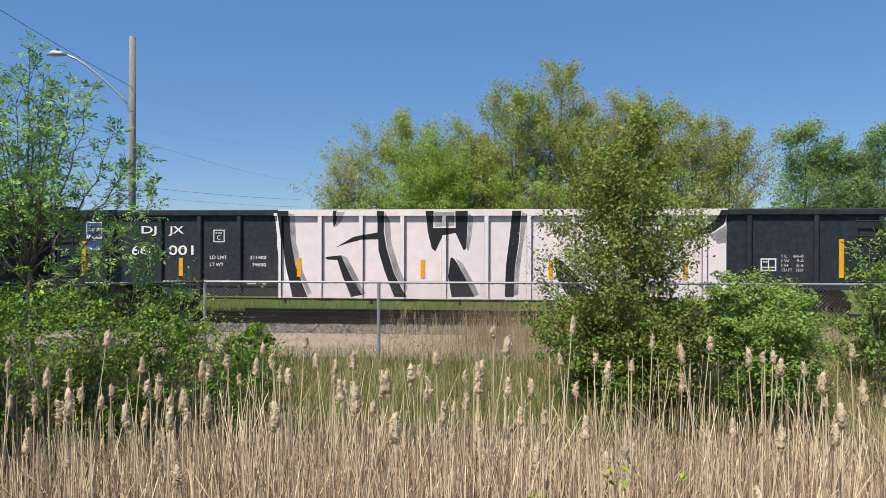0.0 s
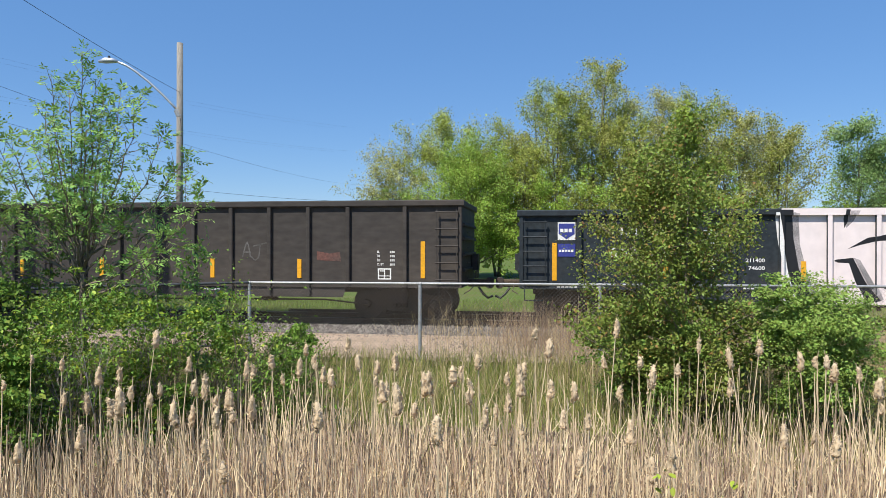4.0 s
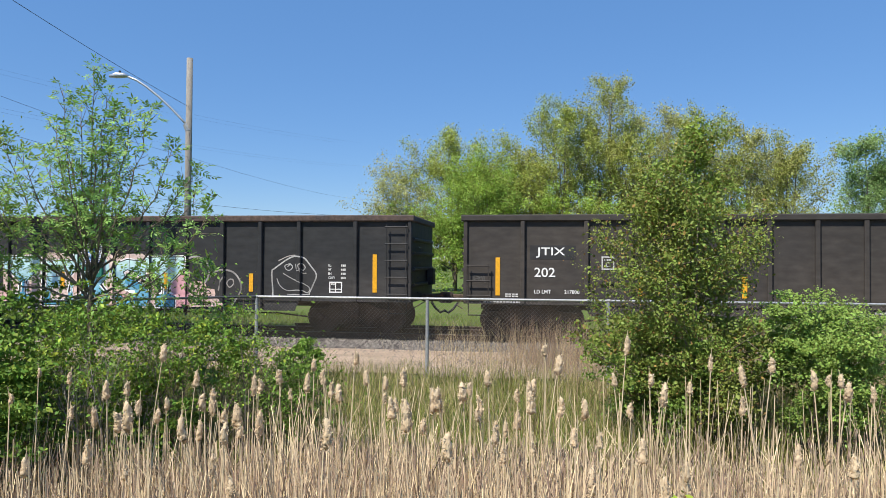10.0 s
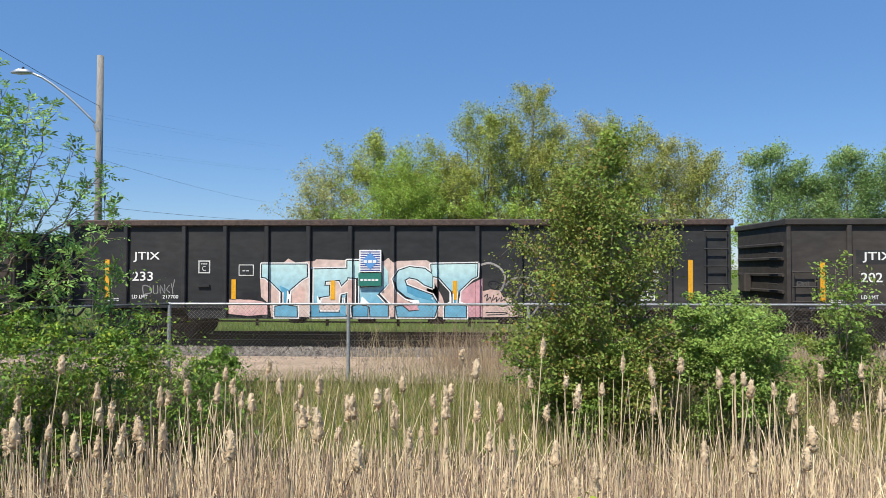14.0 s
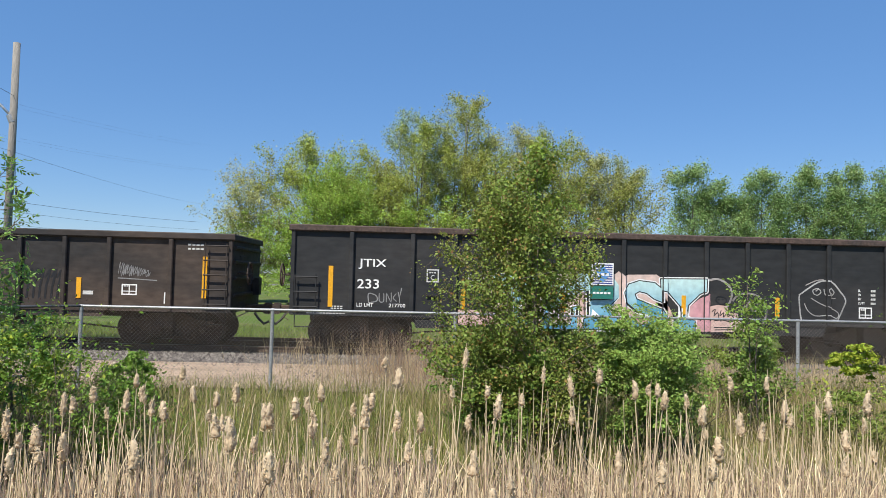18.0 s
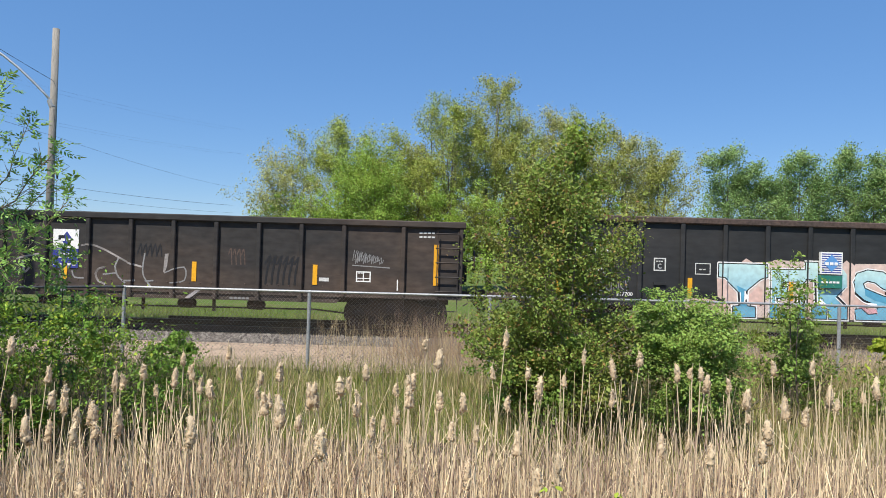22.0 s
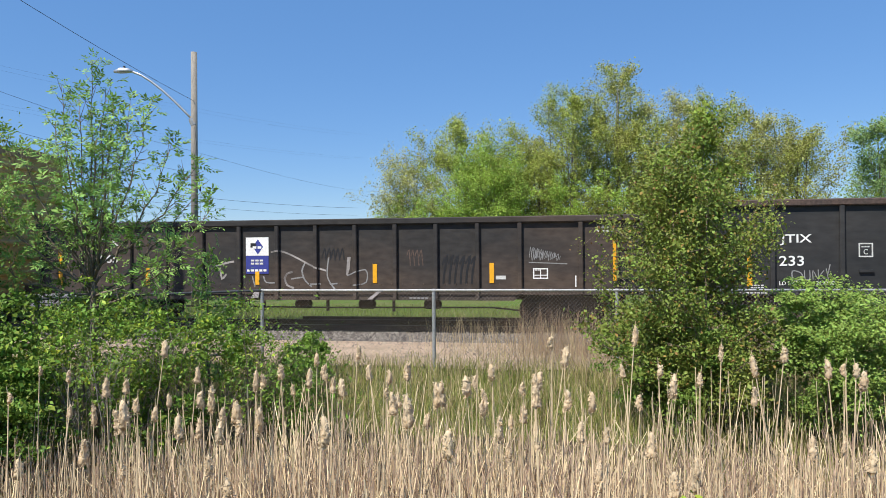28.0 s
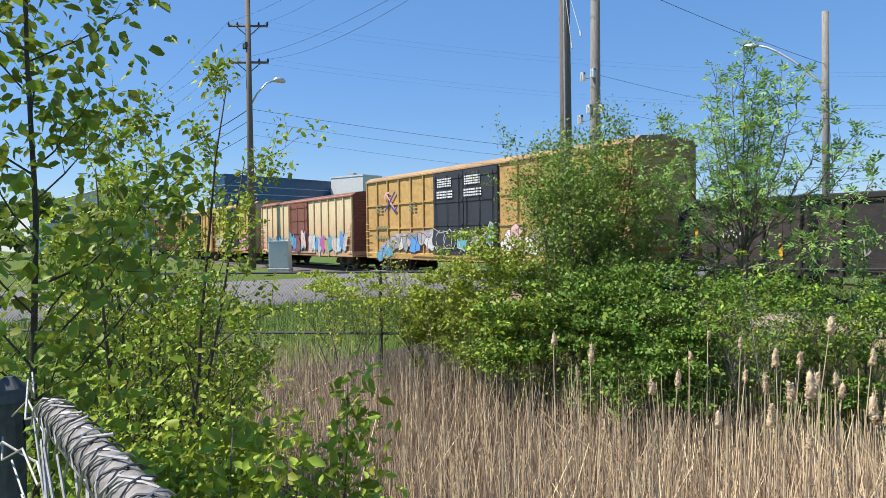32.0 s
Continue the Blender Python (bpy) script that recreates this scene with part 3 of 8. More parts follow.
# Dark stone between the ends of the ties; its colour deepens the cars' shade.
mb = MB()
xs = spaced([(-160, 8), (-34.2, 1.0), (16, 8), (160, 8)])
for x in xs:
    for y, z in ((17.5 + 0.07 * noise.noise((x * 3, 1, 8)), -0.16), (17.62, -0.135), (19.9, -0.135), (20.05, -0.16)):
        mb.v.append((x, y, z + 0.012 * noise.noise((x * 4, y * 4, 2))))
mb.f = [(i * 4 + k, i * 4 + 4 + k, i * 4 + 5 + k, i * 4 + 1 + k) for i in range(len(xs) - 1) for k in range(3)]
solid("track_bed", mb, M["shaded_stone"], "dark ballast between the rails with the cars' shade painted in", "ballast", smooth=True)

# Track: two rails on timber ties.
track = thing("railway_track", "steel rails on dark timber ties in ballast", "track", kind="structure")
for y in (TRACK_Y - 0.7525, TRACK_Y + 0.7525):
    mb = MB()
    mb.box(-160, y - 0.07, RAIL_Z - 0.172, 160, y + 0.07, RAIL_Z - 0.155)
    mb.box(-160, y - 0.012, RAIL_Z - 0.155, 160, y + 0.012, RAIL_Z - 0.04)
    mb.box(-160, y - 0.036, RAIL_Z - 0.04, 160, y + 0.036, RAIL_Z - 0.004, 0.008)
    rail = part("rail", mb, M["rail_steel"], track)
    part("rail_head", MB().box(-160, y - 0.028, RAIL_Z - 0.004, 160, y + 0.028, RAIL_Z), M["rail_head"], rail)
tie = MB().box(-0.11, -1.3, -0.17, 0.11, 1.3, 0.0, 0.015).mesh("tie", M["tie"])
for i in range(96):
    x = -36.3 + i * 0.53
    part("tie", tie, None, track, m=pose(x, TRACK_Y + 0.02 * math.sin(i * 7), RAIL_Z - 0.174, 0, 0, 0.8 * math.sin(i * 3.1)))

# A worn-out rail left lying along the ties beyond the track.
mb = MB()
y = TRACK_Y + 1.22
mb.box(-7.55, y - 0.07, -0.135, 34, y + 0.07, -0.118)
mb.box(-7.55, y - 0.012, -0.118, 34, y + 0.012, 0.005)
mb.box(-7.55, y - 0.036, 0.005, 34, y + 0.036, 0.045, 0.008)
tagged(new("spare_rail", mb.mesh("spare_rail", M["rail_steel"])), "rusty spare rail lying on the tie ends", "rail")

# Road over the track, and its crossing panels.
mb = MB()
xa, xb = -33.6, -21.4
ys = spaced([(-40, 8), (13, 1), (17, 3.5), (24, 2), (90, 8), (130, 8)])
for y in ys:
    z = -0.17 + 0.25 * max(0.0, 1 - max(0.0, abs(y - TRACK_Y) - 1.6) / 4.0)
    for x in (xa - 0.15, xa, (xa + xb) / 2, xb, xb + 0.15):
        mb.v.append((x, y, z - (0.12 if x in (xa - 0.15, xb + 0.15) else 0.0)))
mb.f = [(i * 5 + k, i * 5 + k + 1, i * 5 + 6 + k, i * 5 + 5 + k) for i in range(len(ys) - 1) for k in range(4)]
solid("road", mb, M["asphalt"], "grey worn asphalt road crossing the track", "road", smooth=True)

# ---- train ----
def letters(text, x, z, height, parent, material, length=0.0, y=-0.008, name="lettering"):
    """Painted letters on a car side; x, z is the lower left corner."""
    cu = bpy.data.curves.new(name, 'FONT')
    cu.body, cu.size, cu.extrude, cu.resolution_u, cu.offset = text, height * 1.38, 0.0015, 3, 0.014 * height
    tmp = bpy.data.objects.new(name, cu)
    me = bpy.data.meshes.new_from_object(tmp)
    bpy.data.objects.remove(tmp)
    n = len(me.vertices)
    co = np.zeros(n * 3, np.float32)
    me.vertices.foreach_get("co", co)
    co = co.reshape(-1, 3)
    sx = length / (co[:, 0].max() - co[:, 0].min()) if length else 1.0
    sz = height / (co[:, 1].max() - co[:, 1].min())
    flat = np.stack([(co[:, 0] - co[:, 0].min()) * sx + x, y - co[:, 2], (co[:, 1] - co[:, 1].min()) * sz + z], 1).astype(np.float32)
    faces = [tuple(p.vertices) for p in me.polygons]
    bpy.data.meshes.remove(me)
    if height < 0.2:
        return tagged(part(name, glyph(flat, faces, material), None, parent), kind="stuff")
    # one piece for each character: joined faces, and what stands above one another
    owner = list(range(n))

    def root(i):
        while owner[i] != i:
            owner[i] = owner[owner[i]]
            i = owner[i]
        return i

    for f in faces:
        for i in f[1:]:
            owner[root(i)] = root(f[0])
    spans = {}
    for i in range(n):
        a, b = spans.get(root(i), (9e9, -9e9))
        spans[root(i)] = (min(a, flat[i, 0]), max(b, flat[i, 0]))
    groups = []
    for r, (a, b) in sorted(spans.items(), key=lambda q: q[1]):
        if groups and a < groups[-1][1] - 0.01:
            groups[-1][0].add(r)
            groups[-1][1] = max(groups[-1][1], b)
        else:
            groups.append([{r}, b])
    for keep, _ in groups:
        part("letter", glyph(flat, [f for f in faces if root(f[0]) in keep], material), None, parent)


def glyph(points, faces, material):
    """A flat painted character, from its faces alone."""
    used = sorted({i for f in faces for i in f})
    where = {v: k for k, v in enumerate(used)}
    mb = MB()
    mb.v = [tuple(float(c) for c in points[i]) for i in used]
    mb.f = [tuple(where[i] for i in f) for f in faces]
    return mb.mesh("letter", material)


def bars(x, z, w, h, rows, parent, material, y=-0.006, name="lettering", gaps=3):
    """Small writing that cannot be read, as short bars."""
    mb = MB()
    step = h / rows
    for r in range(rows):
        for g in range(gaps):
            mb.box(x + w * g / gaps, y, z + r * step, x + w * (g + 0.75) / gaps, y + 0.004, z + r * step + step * 0.6)
    return tagged(part(name, mb, material, parent), kind="stuff")


def outline_box(x, z, w, h, t, parent, material, y=-0.006, name="stencil_frame"):
    mb = MB().box(x, y, z, x + w, y + 0.004, z + t).box(x, y, z + h - t, x + w, y + 0.004, z + h)
    mb.box(x, y, z + t, x + t, y + 0.004, z + h - t).box(x + w - t, y, z + t, x + w, y + 0.004, z + h - t)
    return part(name, mb, material, parent)


AXLES = []   # (wheelset, rest pose): they turn as the train rolls


def truck(car, x, width, shade):
    t = part("truck", MB().box(-0.22, 0.2, 0.45, 0.22, width - 0.2, 0.82, 0.03), M["underframe"], car, m=pose(x, 0, RAIL_Z - CAR_Z))
    for y in (width / 2 - 1.0, width / 2 + 1.0):
        mb = MB()
        o = [(-1.12, 0.50), (-1.12, 0.62), (-0.72, 0.66), (-0.42, 0.80), (0.42, 0.80), (0.72, 0.66), (1.12, 0.62), (1.12, 0.50), (0.70, 0.46), (0.40, 0.24), (-0.40, 0.24), (-0.70, 0.46)]
        mb.prism(o, y - 0.08, y + 0.08)
        frame_ = part("side_frame", mb, M["underframe"], t)
        mb = MB()
        for sx in (-0.14, 0.0, 0.14):
            mb.tube([(sx, y - 0.1, 0.33), (sx, y - 0.1, 0.62)], 0.055, 8)
        part("spring", mb, M["underframe"], frame_)
        for sx in (-0.88, 0.88):
            part("bearing_cap", MB().tube([(sx, y - 0.19, 0.42), (sx, y - 0.05, 0.42)], [0.09, 0.12], 10), M["underframe"], frame_)
    for sx in (-0.88, 0.88):
        c = width / 2
        mb = MB().tube([(0, c - 1.05, 0), (0, c + 1.05, 0)], 0.075, 8)
        for y0, s in ((c - 0.7525, -1), (c + 0.7525, 1)):
            mb.tube([(0, y0 - s * 0.075, 0), (0, y0 - s * 0.045, 0)], [0.445, 0.445], 22)
            mb.tube([(0, y0 - s * 0.045, 0), (0, y0 + s * 0.06, 0)], [0.42, 0.415], 22)
            for k in range(3):
                a = k * 2.1
                mb.box(0.2 * math.cos(a) - 0.05, y0 + s * 0.061 - 0.004, 0.2 * math.sin(a) - 0.05, 0.2 * math.cos(a) + 0.05, y0 + s * 0.061 + 0.004, 0.2 * math.sin(a) + 0.05)
        rest = Vector((sx, 0, 0.42))
        ws = part("wheelset", mb, M["wheel_steel"], t, m=pose(*rest))
        AXLES.append((ws, rest))
    mb = MB()
    for sx in (-0.42, 0.42):
        mb.box(sx - 0.05, 0.45, 0.2, sx + 0.05, width - 0.45, 0.3)
    part("brake_beam", mb, M["underframe"], t)
    return t


def coupler(car, x, way, width):
    c = width / 2
    mb = MB().box(min(x, x + way * 0.5), c - 0.09, 0.72, max(x, x + way * 0.5), c + 0.09, 0.92, 0.03)
    cp = part("coupler", mb, M["underframe"], car)
    kx = x + way * 0.48
    part("knuckle", MB().box(min(kx, kx + way * 0.2), c - 0.16, 0.68, max(kx, kx + way * 0.2), c + 0.16, 0.97, 0.05), M["rust_edge"], cp)
    pts = [(x + way * 0.3, c - 0.3, 0.72), (x + way * 0.42, c - 0.32, 0.55), (x + way * 0.55, c - 0.31, 0.44), (x + way * 0.68, c - 0.3, 0.5)]
    part("air_hose", MB().tube(pts, 0.035, 6), M["cable"], cp)
    part("cut_lever", MB().tube([(x + way * 0.04, 0.1, 0.62), (x + way * 0.18, 0.15, 0.7), (x + way * 0.2, c - 0.2, 0.78)], 0.014, 5), M["rust_edge"], cp)


def gondola(x0, length, height, ribs, body, rib_m, chord_m, label, plain_ribs=None, steps_left=5, steps_right=5, deep=(3.0, 3.0), mid=0.50):
    """An open high-sided gondola car; its base is the left end of its near side at rail height."""
    w = 3.1
    car = thing("gondola_car", label, "freight car", pose(x0, CAR_Y, CAR_Z), "cars of the train")
    lo = 0.76
    a, b = deep[0], length - deep[1]
    side = [(0.05, lo), (a - 0.05, lo), (a + 0.05, mid), (b - 0.05, mid), (b + 0.05, lo), (length - 0.05, lo), (length - 0.05, height - 0.1), (0.05, height - 0.1)]
    part("near_side", MB().prism(side, 0.0, 0.03), body, car)
    part("far_side", MB().prism(side, w - 0.03, w), body, car)
    part("floor", MB().box(0.06, 0.03, 1.0, length - 0.06, w - 0.03, 1.08), body, car)
    part("centre_sill", MB().box(0.3, w / 2 - 0.2, 0.55, length - 0.3, w / 2 + 0.2, 1.0), M["underframe"], car)
    for i, x in enumerate((0.0, length - 0.05)):
        e = part("end_wall", MB().box(x, 0.0, lo, x + 0.05, w, height - 0.1), body, car)
        sx = -0.06 if i == 0 else 0.05
        for z in (1.15, 1.55, 1.95, 2.3):
            part("stiffener", MB().box(x + sx, 0.12, z, x + sx + 0.06, w - 0.12, z + 0.09, 0.02), body, e)
    for y in (-0.09, w - 0.05):
        mb = MB().box(-0.06, y, height - 0.16, length + 0.06, y + 0.14, height, 0.025)
        part("top_chord", mb, chord_m, car)
    for x in (-0.06, length - 0.08):
        part("end_chord", MB().box(x, 0.05, height - 0.16, x + 0.14, w - 0.05, height - 0.003, 0.025), chord_m, car)
    part("side_sill", MB().box(0.02, -0.035, lo, length - 0.02, 0.0, lo + 0.13), body, car)
    mb = MB()
    for k in range(int((length - 0.4) / 0.26)):
        x = 0.2 + 0.26 * k
        mb.tube([(x, -0.036, lo + 0.09), (x, -0.046, lo + 0.09), (x, -0.051, lo + 0.09)], [0.02, 0.018, 0.008], 6)
    tagged(part("rivet_row", mb, body, car), kind="stuff")
    for i, x in enumerate(ribs):
        z0 = (mid if a < x < b else lo) + 0.02
        m_ = rib_m if not plain_ribs else plain_ribs(i, x)
        part("rib", MB().box(x - 0.055, -0.085, z0, x + 0.055, 0.0, height - 0.16, 0.02), m_, car)
        part("far_rib", MB().box(x - 0.055, w, z0, x + 0.055, w + 0.085, height - 0.16), body, car)
    for x in (0.045, length - 0.045):
        part("corner_post", MB().box(x - 0.05, -0.06, lo + 0.02, x + 0.05, 0.03, height - 0.16, 0.015), body, car)
    for x, s, count in ((0.12, 1, steps_left), (length - 0.12, -1, steps_right)):
        rise = 0.36 if count < 5 else (height - 0.5 - lo) / 4
        lad = part("ladder", MB().tube([(x, -0.11, lo + 0.05), (x, -0.11, lo + 0.26 + rise * (count - 1))], 0.016, 6), rib_m, car)
        part("stile", MB().tube([(x + s * 0.5, -0.11, lo + 0.05), (x + s * 0.5, -0.11, lo + 0.26 + rise * (count - 1))], 0.016, 6), rib_m, lad)
        for k in range(count):
            z = lo + 0.2 + rise * k
            part("rung", MB().tube([(x - s * 0.04, -0.115, z), (x + s * 0.54, -0.115, z)], 0.02, 6), rib_m, lad)
        part("sill_step", MB().tube([(x, -0.02, lo), (x, -0.02, lo - 0.28), (x + s * 0.45, -0.02, lo - 0.28), (x + s * 0.45, -0.02, lo)], 0.018, 5), rib_m, lad)
    for x, s in ((length, 1), (0.0, -1)):
        for k in range(4):
            part("end_rung", MB().tube([(x + s * 0.12, 0.25, 1.0 + 0.38 * k), (x + s * 0.12, 0.75, 1.0 + 0.38 * k)], 0.016, 5), rib_m, car)
        part("brake_gear", MB().box(min(x, x + s * 0.2), 2.1, 1.15, max(x, x + s * 0.2), 2.5, 1.6, 0.04), body, car)
    for x in (1.65, length - 1.65):
        truck(car, x, w, body)
    coupler(car, 0.0, -1, w)
    coupler(car, length, 1, w)
    for k in range(4):
        xx = length * (0.33 + 0.11 * k)
        part("brake_cylinder", MB().tube([(xx, 0.8, 0.46), (xx + 0.05, 0.8, 0.46), (xx + 0.4, 0.8, 0.46), (xx + 0.45, 0.8, 0.46)], [0.07, 0.13, 0.13, 0.05], 10), M["underframe"], car)
        part("hanger", MB().box(xx - 0.75, 0.35, 0.3, xx - 0.68, 0.4, 0.6), M["underframe"], car)
    part("brake_rod", MB().tube([(2.4, 0.3, 0.30), (3.6, 0.3, 0.42), (length * 0.5, 0.3, 0.40), (length - 3.6, 0.3, 0.42), (length - 2.4, 0.3, 0.30)], 0.022, 5), M["underframe"], car)
    return car


def brake_wheel(car, x, way):
    """A spoked hand wheel on its spindle at a car's end."""
    xo = x + way * 0.3
    rim = [(xo, 0.55 + 0.27 * math.cos(a), 1.72 + 0.27 * math.sin(a)) for a in np.linspace(0, 2 * math.pi, 17)]
    w_ = part("brake_wheel", MB().tube(rim, 0.022, 6), M["rust_edge"], car)
    part("spindle", MB().tube([(x, 0.55, 1.72), (xo, 0.55, 1.72)], 0.03, 6), M["rust_edge"], w_)
    mb = MB()
    for k in range(5):
        a = 2 * math.pi * k / 5
        mb.tube([(xo, 0.55, 1.72), (xo, 0.55 + 0.26 * math.cos(a), 1.72 + 0.26 * math.sin(a))], 0.014, 4)
    part("spokes", mb, M["rust_edge"], w_)


def strips(car, items):
    for x, z0, z1 in items:
        part("reflector_strip", MB().box(x - 0.055, -0.013, z0 - CAR_Z, x + 0.055, 0.0, z1 - CAR_Z), M["yellow_strip"], car, "yellow reflective strip")


def rib_list(first, start, step, count, last):
    return [first] + [start + step * i for i in range(count)] + last


CARS = []
car_a = gondola(-11.65, 20.5, 2.68, rib_list(1.44, 2.92, 1.039, 15, [19.0]), M["car_black"], M["car_black"], M["car_black"],
                "black high-sided gondola car with a white and black sprayed mural")
CARS.append(car_a)
car_b = gondola(-29.35, 16.28, 2.95, rib_list(1.45, 2.97, 1.041, 11, [14.85]), M["car_brown"], M["car_brown"], M["car_brown"],
                "weathered brown-black gondola car with white lettering", steps_left=3)
CARS.append(car_b)
car_c = gondola(-46.95, 16.28, 2.95, rib_list(1.45, 2.93, 1.042, 11, [14.84]), M["car_grime"], M["car_grime"], M["rust_edge"],
                "sooty black gondola car with pink and blue sprayed letters", steps_left=3)
CARS.append(car_c)
car_d = gondola(-64.30, 15.95, 2.665, rib_list(1.28, 2.70, 1.035, 11, [14.5]), M["car_rusty"], M["car_rusty"], M["car_rusty"],
                "rust-streaked dark gondola car with a blue and white panel", mid=0.61)
CARS.append(car_d)
brake_wheel(car_d, 15.95, 1)
brake_wheel(car_c, 0.0, -1)


def boxcar(x0, length, height, body, door_m, end_m, label, door=(0.36, 0.62), ribs=14, rows=3, roof_m=None, leaves=2):
    w = 3.1
    car = thing("boxcar", label, "freight car", pose(x0, CAR_Y, CAR_Z), "cars of the train")
    part("body", MB().box(0, 0.03, 0.95, length, w - 0.03, height - 0.25), body, car)
    part("side_sill", MB().box(0, -0.03, 0.62, length, w + 0.03, 0.95, 0.03), body, car)
    rl = [(-0.05, height - 0.32), (w / 2 - 1.55 + 0.25, height - 0.12), (w / 2, height), (w - 0.2, height - 0.12), (w + 0.05, height - 0.32)]
    mb = MB()
    n = len(mb.v)
    mb.v += [(-0.06, y, z) for y, z in rl] + [(length + 0.06, y, z) for y, z in rl]
    mb.f += [(i, i + 1, 6 + i, 5 + i) for i in range(4)] + [(4, 3, 2, 1, 0), (5, 6, 7, 8, 9), (0, 5, 9, 4)]
    part("roof", mb, roof_m or body, car)
    part("eave_rail", MB().box(-0.02, -0.055, height - 0.40, length + 0.02, 0.0, height - 0.30, 0.02), roof_m or body, car)
    d0, d1 = length * door[0], length * door[1]
    for i in range(ribs + 1):
        x = 0.06 + (length - 0.12) * i / ribs
        if d0 - 0.1 < x < d1 + 0.1:
            continue
        part("rib", MB().box(x - 0.045, -0.05, 0.95, x + 0.045, 0.03, height - 0.4, 0.015), body, car)
    for a, b in ((0.0, d0), (d1, length)):
        for r in range(1, rows):
            z = 0.95 + (height - 1.35) * r / rows
            part("rail_strip", MB().box(a + 0.05, -0.03, z - 0.035, b - 0.05, 0.03, z + 0.035), body, car)
    for k in range(leaves):
        a = d0 + (d1 - d0) * k / leaves
        b = d0 + (d1 - d0) * (k + 1) / leaves
        dr = part("sliding_door", MB().box(a + 0.02, -0.07, 0.9, b - 0.02, 0.03, height - 0.42, 0.02), door_m, car)
        for j in range(4):
            z = 1.2 + (height - 1.9) * j / 3
            part("door_rib", MB().box(a + 0.06, -0.10, z - 0.04, b - 0.06, -0.07, z + 0.04), door_m, dr)
        for j in (0.12, 0.5, 0.88):
            x = a + (b - a) * j
            part("lock_bar", MB().tube([(x, -0.115, 1.0), (x, -0.115, height - 0.55)], 0.018, 5), door_m, dr)
    part("door_track", MB().box(d0 - (d1 - d0) * 0.4, -0.09, 0.80, d1 + (d1 - d0) * 0.4, -0.03, 0.88), body, car)
    for x, s in ((0.0, -1), (length, 1)):
        e = part("end_wall", MB().box(min(x, x + s * 0.03), 0.05, 0.95, max(x, x + s * 0.03), w - 0.05, height - 0.3), end_m, car)
        for k in range(8):
            z = 1.2 + (height - 1.9) * k / 7
            part("corrugation", MB().box(min(x, x + s * 0.09), 0.15, z, max(x, x + s * 0.09), w - 0.15, z + 0.16, 0.05), end_m, e)
        lad = part("ladder", MB().tube([(x - s * 0.1, -0.1, 0.8), (x - s * 0.1, -0.1, 2.6)], 0.016, 5), body, car)
        for k in range(5):
            part("rung", MB().tube([(x - s * 0.06, -0.1, 0.9 + 0.38 * k), (x - s * 0.55, -0.1, 0.9 + 0.38 * k)], 0.018, 5), body, lad)
    part("centre_sill", MB().box(0.3, w / 2 - 0.25, 0.5, length - 0.3, w / 2 + 0.25, 0.9), M["underframe"], car)
    for x in (2.1, length - 2.1):
        truck(car, x, w, body)
    coupler(car, 0.0, -1, w)
    coupler(car, length, 1, w)
    return car


END = 50.28   # how far the train rolls before it stops
box_1 = boxcar(-34.5 - END, 18.75, 5.02, M["box_yellow"], M["box_dark"], M["box_yellow"], "yellow high boxcar with dark double doors and sprayed letters", door=(0.364, 0.624), ribs=16, rows=3, roof_m=M["box_roof"])
box_2 = boxcar(-51.7 - END, 15.4, 4.45, M["box_cream"], M["box_red"], M["box_red"], "peeling cream and red boxcar with sprayed letters", door=(0.375, 0.58), ribs=14, rows=1, roof_m=M["box_red"], leaves=1)
box_3 = boxcar(-64.4 - END, 11.2, 4.75, M["box_yellow"], M["box_dark"], M["box_cream"], "yellow boxcar with a dark door", door=(0.36, 0.62), ribs=9, rows=1)
box_4 = boxcar(-76.0 - END, 10.6, 4.65, M["box_yellow"], M["box_dark"], M["box_red"], "faded yellow boxcar with a dark door", door=(0.36, 0.62), ribs=9, rows=1)
box_5 = boxcar(-92.0 - END, 15.0, 4.5, M["box_red"], M["box_red"], M["box_red"], "plain oxide red boxcar at the tail", ribs=12, rows=1, leaves=1)
CARS += [box_1, box_2, box_3, box_4, box_5]

# ---- paint and lettering on the cars ----
def clipped(outline, axis, low, high):
    """The part of an outline between two values of x (0) or z (1)."""
    for bound, keep in ((low, 1), (high, -1)):
        done = []
        for p, q in zip(outline, outline[1:] + outline[:1]):
            a, b = keep * (p[axis] - bound), keep * (q[axis] - bound)
            if a >= 0:
                done.append(p)
            if (a < 0) != (b < 0):
                t = a / (a - b)
                done.append((p[0] + t * (q[0] - p[0]), p[1] + t * (q[1] - p[1])))
        outline = done
        if len(outline) < 3:
            return []
    return outline


def sides_of(car):
    """Upright ribs, height of the top chord and depths of a car's side, for paint that runs over them."""
    if car.name.startswith("boxcar"):
        return [], 99.0
    ribs = [o for o in car.children if o.name.startswith("rib")]
    xs = [min(v.co.x for v in o.data.vertices) + 0.055 for o in ribs]
    top = max(v.co.z for o in car.children if o.name.startswith("top_chord") for v in o.data.vertices) - 0.16
    return xs, top


SIDES = {}


